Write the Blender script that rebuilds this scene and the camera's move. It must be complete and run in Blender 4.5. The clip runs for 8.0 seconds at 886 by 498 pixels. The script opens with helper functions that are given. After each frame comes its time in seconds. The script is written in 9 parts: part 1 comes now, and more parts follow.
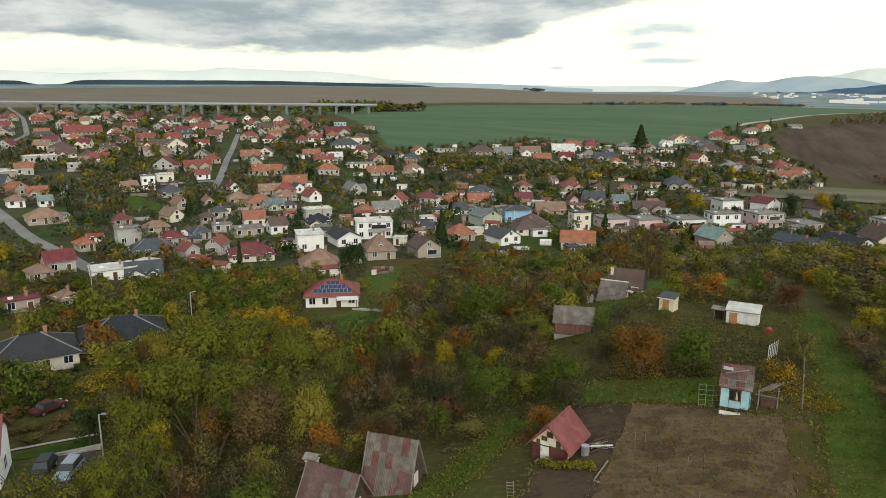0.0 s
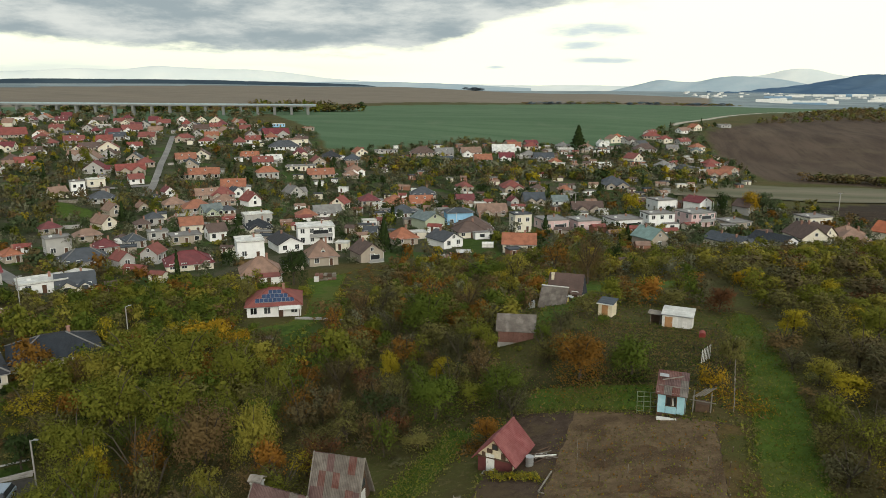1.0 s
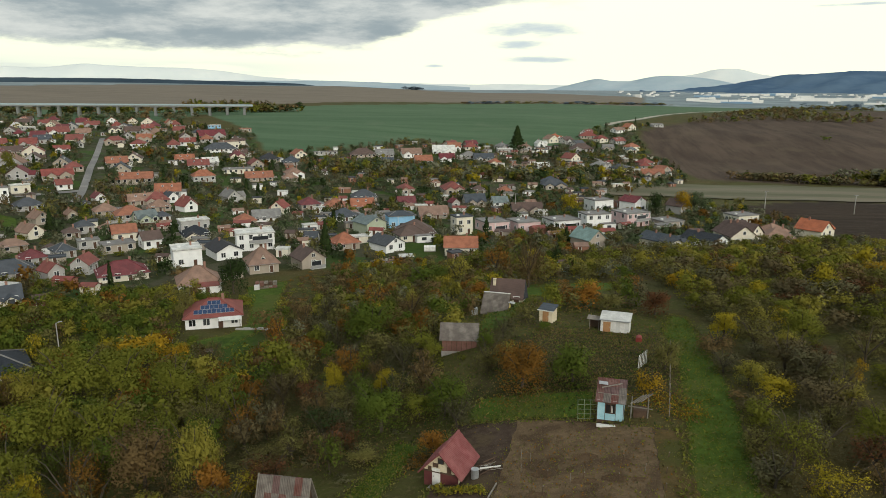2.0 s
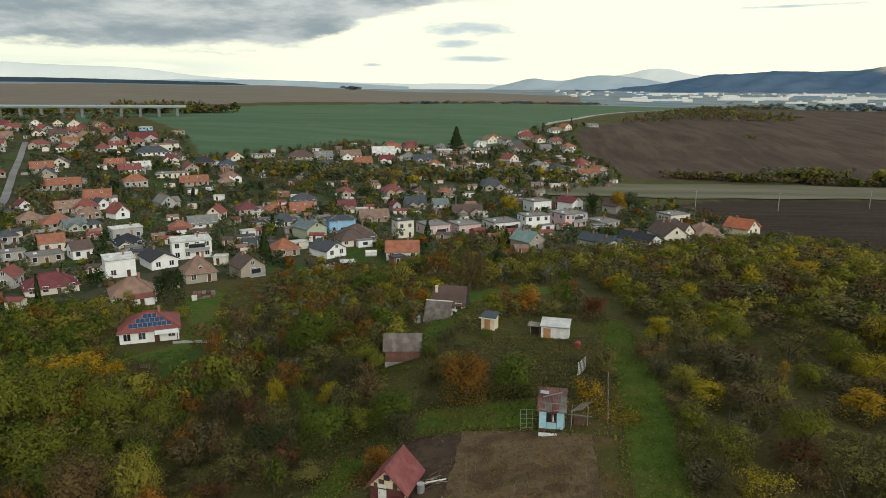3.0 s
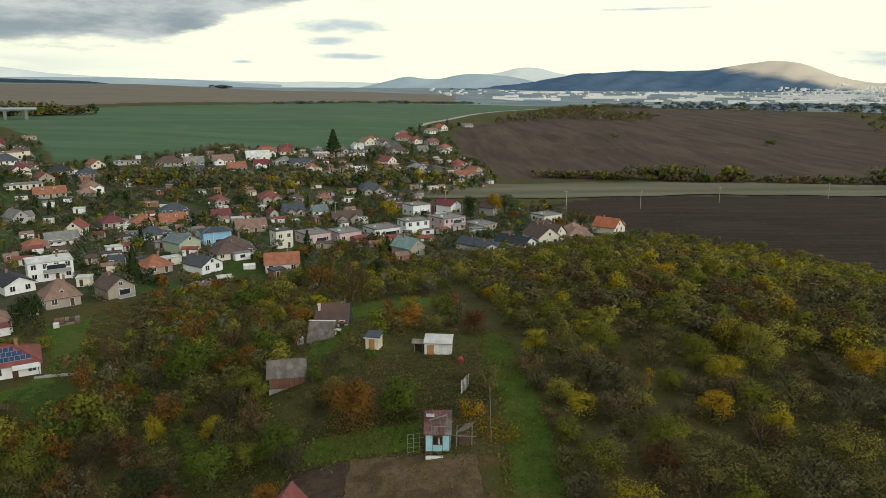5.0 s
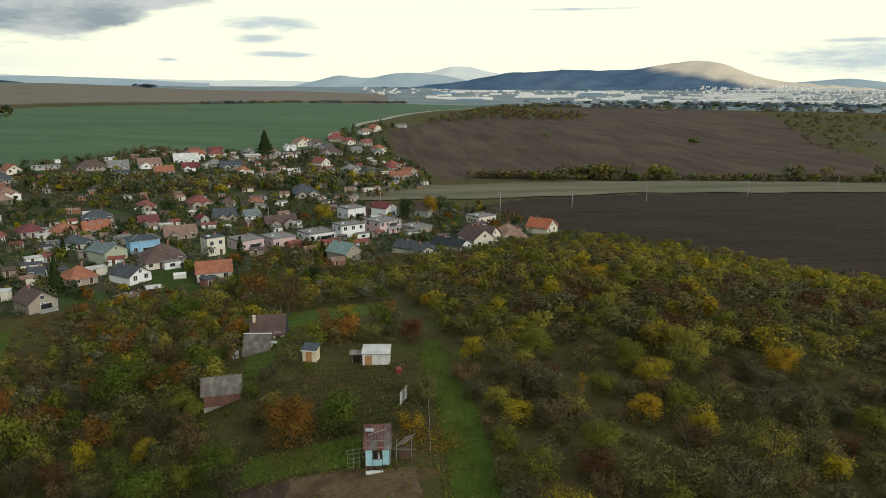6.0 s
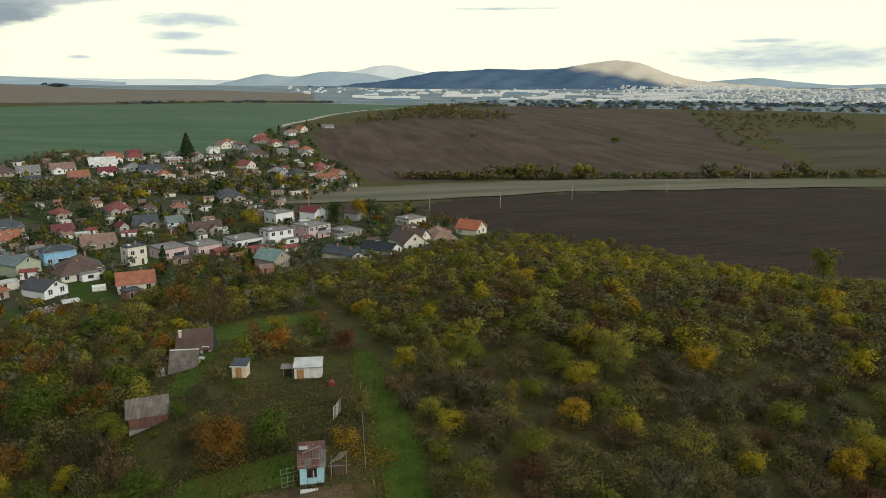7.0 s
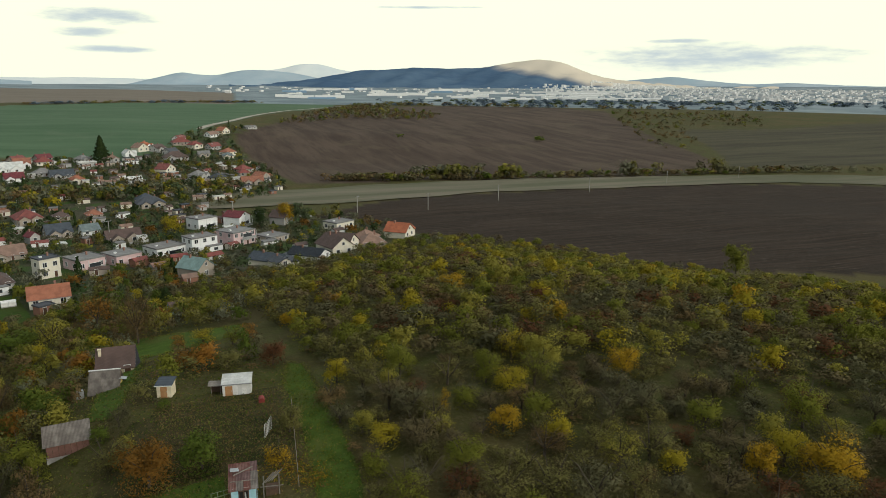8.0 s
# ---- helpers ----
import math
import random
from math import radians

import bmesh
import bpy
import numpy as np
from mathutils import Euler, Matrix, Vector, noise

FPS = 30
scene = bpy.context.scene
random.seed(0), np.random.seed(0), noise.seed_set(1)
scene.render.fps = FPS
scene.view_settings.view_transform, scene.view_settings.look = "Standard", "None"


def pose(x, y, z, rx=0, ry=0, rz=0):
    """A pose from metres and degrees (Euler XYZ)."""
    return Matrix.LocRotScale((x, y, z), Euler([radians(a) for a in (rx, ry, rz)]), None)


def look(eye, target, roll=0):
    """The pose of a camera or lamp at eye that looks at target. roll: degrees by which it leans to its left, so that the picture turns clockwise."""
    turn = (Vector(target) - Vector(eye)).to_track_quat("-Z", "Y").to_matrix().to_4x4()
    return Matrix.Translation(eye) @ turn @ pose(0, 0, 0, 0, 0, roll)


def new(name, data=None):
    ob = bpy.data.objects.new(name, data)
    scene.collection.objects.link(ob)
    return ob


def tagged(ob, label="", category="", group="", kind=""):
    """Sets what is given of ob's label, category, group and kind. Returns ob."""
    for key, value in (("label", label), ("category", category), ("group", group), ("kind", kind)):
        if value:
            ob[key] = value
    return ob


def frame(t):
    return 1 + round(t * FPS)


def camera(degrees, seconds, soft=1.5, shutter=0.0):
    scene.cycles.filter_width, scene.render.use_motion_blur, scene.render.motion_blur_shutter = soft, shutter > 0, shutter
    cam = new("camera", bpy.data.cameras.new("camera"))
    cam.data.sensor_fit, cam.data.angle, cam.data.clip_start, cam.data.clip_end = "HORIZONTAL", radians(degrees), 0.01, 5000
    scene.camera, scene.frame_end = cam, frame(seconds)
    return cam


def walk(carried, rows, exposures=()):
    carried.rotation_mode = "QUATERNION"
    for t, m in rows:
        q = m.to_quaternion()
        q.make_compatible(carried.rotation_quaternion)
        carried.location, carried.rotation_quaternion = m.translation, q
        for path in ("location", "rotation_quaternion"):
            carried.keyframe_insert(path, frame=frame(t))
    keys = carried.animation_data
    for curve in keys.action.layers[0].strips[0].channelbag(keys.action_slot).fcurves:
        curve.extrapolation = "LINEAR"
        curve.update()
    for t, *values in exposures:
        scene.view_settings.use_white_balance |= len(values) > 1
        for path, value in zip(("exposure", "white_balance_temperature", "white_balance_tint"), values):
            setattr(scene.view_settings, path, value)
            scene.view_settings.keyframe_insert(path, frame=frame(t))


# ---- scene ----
cam = camera(64.27, 8.0, 0.8)
PATH = [
    (0.00, (-0.063, 0.485, 33.644), (-32.338, 92.606, 11.917), -0.099),
    (0.25, (-0.061, 0.484, 34.024), (-30.413, 93.249, 12.269), -0.088),
    (0.50, (-0.059, 0.477, 34.407), (-28.485, 93.842, 12.613), -0.077),
    (0.75, (-0.059, 0.464, 34.793), (-26.544, 94.388, 12.955), -0.065),
    (1.00, (-0.058, 0.448, 35.182), (-24.585, 94.891, 13.297), -0.054),
    (1.25, (-0.058, 0.427, 35.574), (-22.606, 95.350, 13.642), -0.044),
    (1.50, (-0.057, 0.401, 35.969), (-20.607, 95.767, 13.992), -0.034),
    (1.75, (-0.055, 0.373, 36.366), (-18.589, 96.141, 14.346), -0.025),
    (2.00, (-0.053, 0.340, 36.764), (-16.555, 96.471, 14.705), -0.018),
    (2.25, (-0.050, 0.305, 37.165), (-14.508, 96.756, 15.068), -0.011),
    (2.50, (-0.046, 0.267, 37.566), (-12.451, 96.995, 15.435), -0.005),
    (2.75, (-0.041, 0.227, 37.970), (-10.386, 97.189, 15.805), 0.000),
    (3.00, (-0.035, 0.184, 38.374), (-8.317, 97.337, 16.178), 0.004),
    (3.25, (-0.028, 0.140, 38.780), (-6.244, 97.440, 16.551), 0.008),
    (3.50, (-0.020, 0.094, 39.186), (-4.168, 97.497, 16.925), 0.012),
    (3.75, (-0.010, 0.047, 39.593), (-2.088, 97.508, 17.298), 0.015),
    (4.00, (0.000, 0.000, 40.000), (-0.000, 97.475, 17.670), 0.018),
    (4.25, (0.011, -0.048, 40.408), (2.098, 97.396, 18.040), 0.021),
    (4.50, (0.022, -0.096, 40.816), (4.210, 97.272, 18.409), 0.024),
    (4.75, (0.034, -0.143, 41.224), (6.342, 97.100, 18.775), 0.028),
    (5.00, (0.046, -0.190, 41.632), (8.499, 96.880, 19.140), 0.031),
    (5.25, (0.058, -0.236, 42.039), (10.687, 96.610, 19.504), 0.035),
    (5.50, (0.069, -0.281, 42.447), (12.910, 96.286, 19.866), 0.039),
    (5.75, (0.079, -0.324, 42.854), (15.173, 95.907, 20.228), 0.044),
    (6.00, (0.087, -0.364, 43.261), (17.478, 95.467, 20.591), 0.049),
    (6.25, (0.094, -0.403, 43.667), (19.823, 94.964, 20.953), 0.054),
    (6.50, (0.098, -0.439, 44.073), (22.206, 94.395, 21.317), 0.059),
    (6.75, (0.100, -0.471, 44.479), (24.619, 93.757, 21.681), 0.065),
    (7.00, (0.098, -0.500, 44.883), (27.050, 93.052, 22.045), 0.072),
    (7.25, (0.092, -0.526, 45.287), (29.481, 92.280, 22.409), 0.079),
    (7.50, (0.081, -0.547, 45.691), (31.888, 91.448, 22.772), 0.086),
    (7.75, (0.065, -0.564, 46.093), (34.240, 90.567, 23.129), 0.094),
    (8.00, (0.043, -0.575, 46.495), (36.497, 89.654, 23.479), 0.103),
]
walk(cam, [(t, look(e, a, r)) for t, e, a, r in PATH], [(0.0, 0.28, 6500, 8.0), (1.0, 0.22, 6480, 8.0), (2.5, 0.08, 6400, 8.0), (4.0, 0.0, 6330, 8.0), (8.0, 0.0, 6330, 8.0)])

# ---- world, sun ----
SUN_EL, SUN_AZ = 22.0, 150.0
world = bpy.data.worlds.new("sky")
scene.world = world
world.use_nodes = True
wn, wl = world.node_tree.nodes, world.node_tree.links
wn.clear()


def wnode(kind, **kw):
    n = wn.new(kind)
    for key, val in kw.items():
        if key == "op":
            n.operation = val
        elif key == "blend":
            n.blend_type = val
            n.data_type = "RGBA"
    return n


def wput(sock, v):
    if hasattr(v, "is_output"):
        wl.new(v, sock)
    else:
        sock.default_value = v


def wmath(op, a, b=0.0, c=0.0):
    n = wnode("ShaderNodeMath", op=op)
    for sock, v in zip(n.inputs, (a, b, c)):
        wput(sock, v)
    return n.outputs[0]


def wrange(v, a, b, lo=0.0, hi=1.0):
    n = wn.new("ShaderNodeMapRange")
    n.interpolation_type = "SMOOTHSTEP"
    for sock, val in zip(n.inputs, (v, a, b, lo, hi)):
        wput(sock, val)
    return n.outputs[0]


def wmix(fac, a, b):
    n = wnode("ShaderNodeMix", blend="MIX")
    wput(n.inputs["Factor"], fac)
    wput(n.inputs[6], a)
    wput(n.inputs[7], b)
    return n.outputs[2]


wcoord = wn.new("ShaderNodeTexCoord").outputs["Generated"]
wsep = wn.new("ShaderNodeSeparateXYZ")
wl.new(wcoord, wsep.inputs[0])
w_az = wmath("MULTIPLY", wmath("ARCTAN2", wsep.outputs[0], wsep.outputs[1]), 57.2958)
w_el = wmath("MULTIPLY", wmath("ARCSINE", wsep.outputs[2]), 57.2958)


def wnoise(su, sv, detail, off, rough=0.55):
    com = wn.new("ShaderNodeCombineXYZ")
    wput(com.inputs[0], wmath("MULTIPLY", w_az, su))
    wput(com.inputs[1], wmath("MULTIPLY", w_el, sv))
    com.inputs[2].default_value = off
    n = wn.new("ShaderNodeTexNoise")
    n.inputs["Scale"].default_value = 1.0
    n.inputs["Detail"].default_value = detail
    n.inputs["Roughness"].default_value = rough
    wl.new(com.outputs[0], n.inputs["Vector"])
    return n.outputs["Fac"]


sky = wn.new("ShaderNodeTexSky")
sky.sky_type, sky.sun_disc = "NISHITA", False
sky.sun_elevation, sky.sun_rotation = radians(SUN_EL), radians(SUN_AZ)
sky.dust_density = 4.0
clear = wnode("ShaderNodeVectorMath", op="SCALE")
wl.new(sky.outputs[0], clear.inputs[0])
clear.inputs[3].default_value = 0.07
# thin bright overcast, the heavy cloud bank in the north-west, and small drifting clouds
veil = wmix(wrange(w_el, 0.0, 30.0), (1.21, 1.21, 0.89, 1), (0.98, 1.02, 1.02, 1))
veil = wmix(wmath("MULTIPLY", wrange(w_el, 5.0, -0.5), 0.35), veil, (0.97, 1.02, 0.92, 1))
base = wmix(0.90, clear.outputs[0], veil)
edge = wmath("ADD", wrange(w_az, -18.0, -4.0, 2.75, 6.4), wrange(w_az, -33.0, -52.0, 0.0, 0.9))
big = wmath("ADD", wmath("SUBTRACT", w_el, edge), wmath("MULTIPLY", wmath("SUBTRACT", wnoise(0.13, 0.55, 7, 1.7, 0.6), 0.5), 3.2))
big = wrange(big, -0.15, 0.55)
big = wmath("MULTIPLY", big, wrange(w_az, 3.0, -7.0))
shade = wnoise(0.11, 0.42, 8, 6.1, 0.62)
bank = wmix(wrange(shade, 0.36, 0.66), (0.255, 0.315, 0.355, 1), (0.62, 0.64, 0.62, 1))
base = wmix(wmath("MULTIPLY", big, 0.94), base, bank)
low_haze = wmath("MULTIPLY", wrange(w_az, -12.0, -34.0), wrange(wmath("ABSOLUTE", wmath("SUBTRACT", w_el, 1.5)), 0.9, 0.2))
base = wmix(wmath("MULTIPLY", wmath("MULTIPLY", low_haze, wrange(wnoise(0.10, 0.9, 5, 4.4), 0.38, 0.6)), 0.6), base, (0.62, 0.67, 0.64, 1))


base = wmix(wmath("MULTIPLY", wmath("MULTIPLY", wrange(w_az, -12.0, -42.0), wrange(w_el, 4.5, 1.0)), 0.55), base, (0.70, 0.75, 0.68, 1))


def drifting_cloud(under, az, el, half_az, half_el, seed):
    a = wmath("POWER", wmath("DIVIDE", wmath("SUBTRACT", w_az, az), half_az), 2.0)
    b = wmath("POWER", wmath("ABSOLUTE", wmath("DIVIDE", wmath("SUBTRACT", w_el, el), half_el)), 2.0)
    n = wmath("MULTIPLY", wmath("SUBTRACT", wnoise(0.4, 2.0, 7, seed, 0.6), 0.5), 2.4)
    d = wmath("ADD", wmath("ADD", wmath("ABSOLUTE", a), b), n)
    return wmix(wmath("MULTIPLY", wrange(d, 1.2, -0.25), 0.9), under, (0.53, 0.61, 0.65, 1))


for spot in ((-2.9, 4.5, 4.2, 0.6, 2.1), (-3.6, 3.4, 2.4, 0.40, 5.2), (-2.3, 2.3, 3.1, 0.30, 7.7), (-10.5, 1.8, 0.9, 0.14, 3.9), (42.0, 1.85, 9.5, 1.05, 8.6), (39.5, 3.0, 2.4, 0.18, 1.3), (21.0, 5.6, 4.0, 0.12, 6.6)):
    base = drifting_cloud(base, *spot)
back = wn.new("ShaderNodeBackground")
wl.new(base, back.inputs[0])
back.inputs[1].default_value = 1.0
wout = wn.new("ShaderNodeOutputWorld")
wl.new(back.outputs[0], wout.inputs[0])

sun = new("sun", bpy.data.lights.new("sun", "SUN"))
sun.data.energy, sun.data.angle, sun.data.color = 1.35, radians(14), (1.0, 0.93, 0.82)
sx, sy, sz = math.sin(radians(SUN_AZ)) * math.cos(radians(SUN_EL)), math.cos(radians(SUN_AZ)) * math.cos(radians(SUN_EL)), math.sin(radians(SUN_EL))
sun.matrix_basis = look((sx * 100, sy * 100, sz * 100), (0, 0, 0))


# ---- materials ----
class Mat:
    """A node material with a few short-hands."""

    def __init__(self, name, rough=0.85, metal=0.0, spec=0.3):
        self.m = bpy.data.materials.new(name)
        self.m.use_nodes = True
        self.t = self.m.node_tree
        self.b = self.t.nodes["Principled BSDF"]
        self.b.inputs["Roughness"].default_value = rough
        self.b.inputs["Metallic"].default_value = metal
        self.b.inputs["Specular IOR Level"].default_value = spec

    def put(self, sock, v):
        if hasattr(v, "is_output"):
            self.t.links.new(v, sock)
        else:
            sock.default_value = v

    def pos(self):
        return self.t.nodes.new("ShaderNodeNewGeometry").outputs["Position"]

    def obj(self):
        return self.t.nodes.new("ShaderNodeTexCoord").outputs["Object"]

    def noise(self, vec, scale, detail=4.0, rough=0.6, stretch=None):
        if stretch:
            mp = self.t.nodes.new("ShaderNodeMapping")
            self.put(mp.inputs[0], vec)
            mp.inputs["Scale"].default_value = stretch
            vec = mp.outputs[0]
        n = self.t.nodes.new("ShaderNodeTexNoise")
        self.put(n.inputs["Vector"], vec)
        n.inputs["Scale"].default_value = scale
        n.inputs["Detail"].default_value = detail
        n.inputs["Roughness"].default_value = rough
        return n.outputs["Fac"]

    def wave(self, vec, scale, axis="X", dist=0.0):
        n = self.t.nodes.new("ShaderNodeTexWave")
        n.bands_direction = axis
        self.put(n.inputs["Vector"], vec)
        n.inputs["Scale"].default_value = scale
        n.inputs["Distortion"].default_value = dist
        return n.outputs["Fac"]

    def step(self, v, a, b, lo=0.0, hi=1.0):
        n = self.t.nodes.new("ShaderNodeMapRange")
        n.interpolation_type = "SMOOTHSTEP"
        for sock, val in zip(n.inputs, (v, a, b, lo, hi)):
            self.put(sock, val)
        return n.outputs[0]

    def mix(self, fac, a, b, blend="MIX"):
        n = self.t.nodes.new("ShaderNodeMix")
        n.data_type, n.blend_type = "RGBA", blend
        self.put(n.inputs["Factor"], fac)
        self.put(n.inputs[6], (*a, 1) if isinstance(a, tuple) and len(a) == 3 else a)
        self.put(n.inputs[7], (*b, 1) if isinstance(b, tuple) and len(b) == 3 else b)
        return n.outputs[2]

    def math(self, op, a, b=0.0):
        n = self.t.nodes.new("ShaderNodeMath")
        n.operation = op
        self.put(n.inputs[0], a)
        self.put(n.inputs[1], b)
        return n.outputs[0]

    def attr(self, name):
        n = self.t.nodes.new("ShaderNodeAttribute")
        n.attribute_name = name
        return n

    def rand_ob(self):
        return self.t.nodes.new("ShaderNodeObjectInfo").outputs["Random"]

    def rand_isle(self):
        return self.t.nodes.new("ShaderNodeNewGeometry").outputs["Random Per Island"]

    def color(self, c):
        self.put(self.b.inputs["Base Color"], (*c, 1) if isinstance(c, tuple) and len(c) == 3 else c)
        return self

    def bump(self, h, strength=0.4, dist=0.05):
        n = self.t.nodes.new("ShaderNodeBump")
        n.inputs["Strength"].default_value = strength
        n.inputs["Distance"].default_value = dist
        self.put(n.inputs["Height"], h)
        self.t.links.new(n.outputs[0], self.b.inputs["Normal"])
        return self


def dim(c, k):
    return tuple(v * k for v in c)


# ---- the lie of the land ----
AZ_KNOTS = (-55, -35, -20, -5, 15, 35, 60)
RAD_KNOTS = (110, 220, 330, 450, 560, 760, 1000, 1400, 2200, 4900)
LAND = np.array((
    (-6, -9, -6, -3, 0, 10, 13, 24, 55, 58),
    (-8, -12, -11, -3, 3, 8, 13, 22, 56, 55),
    (-8, -12, -15, -9, 0, 8, 12, 18, 48, 44),
    (-10, -12, -16, -15, -9, 8, 10, 11, 26, 33),
    (-10, -11, -15, -18, -18, -4, 3, 2, 0, 28),
    (-10, -11, -14, -18, -19, -16, -12, -3, -6, 26),
    (-9, -10, -13, -17, -20, -19, -15, -8, -8, 24)), float)


def ease(a, b, v):
    u = np.clip((v - a) / (b - a), 0, 1)
    return u * u * (3 - 2 * u)


def land(x, y):
    """The height of the ground: broad landform by bearing and distance, and the garden hill on it."""
    x, y = np.asarray(x, float), np.asarray(y, float)
    r, az = np.hypot(x, y), np.degrees(np.arctan2(x, y))
    a = np.interp(az, AZ_KNOTS, np.arange(len(AZ_KNOTS)))
    q = np.interp(np.log(np.maximum(r, 1)), np.log(RAD_KNOTS), np.arange(len(RAD_KNOTS)))
    i, j = np.minimum(a.astype(int), len(AZ_KNOTS) - 2), np.minimum(q.astype(int), len(RAD_KNOTS) - 2)
    u, v = a - i, q - j
    u, v = u * u * (3 - 2 * u), v * v * (3 - 2 * v) * 0.6 + v * 0.4
    base = (LAND[i, j] * (1 - u) + LAND[i + 1, j] * u) * (1 - v) + (LAND[i, j + 1] * (1 - u) + LAND[i + 1, j + 1] * u) * v
    th = np.degrees(np.arctan2(y - 20, x - 40))
    th = np.where(th < -90, th + 360, th)
    reach = 112 + 83 / (1 + np.exp((th - 125) / 8)) + 32 * np.exp(-((th - 80) / 20) ** 2)
    k = 1 - ease(0.28, 1.03, np.hypot(x - 40, y - 20) / reach)
    z = base + (7.6 - base) * k
    z = z + 2.6 * np.exp(-((x + 12) ** 2 + (y - 96) ** 2) / 420) - 1.4 * np.exp(-((x - 9) ** 2 + (y - 93) ** 2) / 130)
    return z + 0.25 * np.sin(x * 0.11 + 1.3) * np.sin(y * 0.09) * ease(2500, 200, r)


def inside(poly, x, y):
    """Whether points lie in a polygon."""
    hit = np.zeros(np.shape(x), bool)
    for (x0, y0), (x1, y1) in zip(poly, poly[1:] + poly[:1]):
        if y0 != y1:
            hit ^= ((y0 > y) != (y1 > y)) & (x < (x1 - x0) * (y - y0) / (y1 - y0) + x0)
    return hit


GREEN = [(-520, 760), (-415, 770), (-262, 565), (-200, 455), (-172, 475), (-137, 515), (-121, 578), (-37, 559), (-11, 584), (24, 657), (59, 777),
         (111, 906), (186, 1068), (305, 1269), (385, 1629), (-90, 1362), (-326, 1080), (-412, 981), (-480, 840)]
PLOUGH_UP = [(81, 457), (73, 527), (67, 611), (67, 693), (92, 748), (150, 881), (270, 1121), (416, 1255), (553, 1320), (715, 1267), (750, 1084), (645, 886), (508, 626), (444, 485), (409, 422),
             (324, 409), (221, 427), (146, 446)]
PALE = [(13, 393), (43, 422), (131, 434), (233, 426), (430, 383), (700, 250), (640, 215), (394, 350), (184, 376), (110, 363), (60, 362), (20, 368)]
PLOUGH_LOW = [(67, 323), (104, 356), (142, 372), (232, 372), (333, 362), (466, 310), (640, 205), (420, -40), (230, 60), (200, 145), (136, 168), (130, 207), (95, 260),
              (83, 304)]
NORTH_GREEN = [(-622, 596), (-543, 585), (-441, 578), (-369, 605), (-407, 766), (-467, 766), (-574, 753), (-785, 849), (-903, 869)]
MEADOW = [(621, 733), (747, 708), (1001, 733), (1300, 800), (1200, 300), (557, 402), (413, 420), (511, 552)]

VILLAGE = [(-98, 158), (-60, 186), (-20, 200), (10, 212), (60, 240), (98, 262), (78, 320), (10, 350), (70, 420), (78, 505), (64, 611), (64, 690), (88, 745), (66, 752), (24, 676), (-10, 575), (-120, 560), (-140, 500), (-200, 440), (-250, 545), (-380, 610),
           (-620, 660), (-700, 560), (-480, 380), (-300, 235), (-165, 125), (-120, 120)]


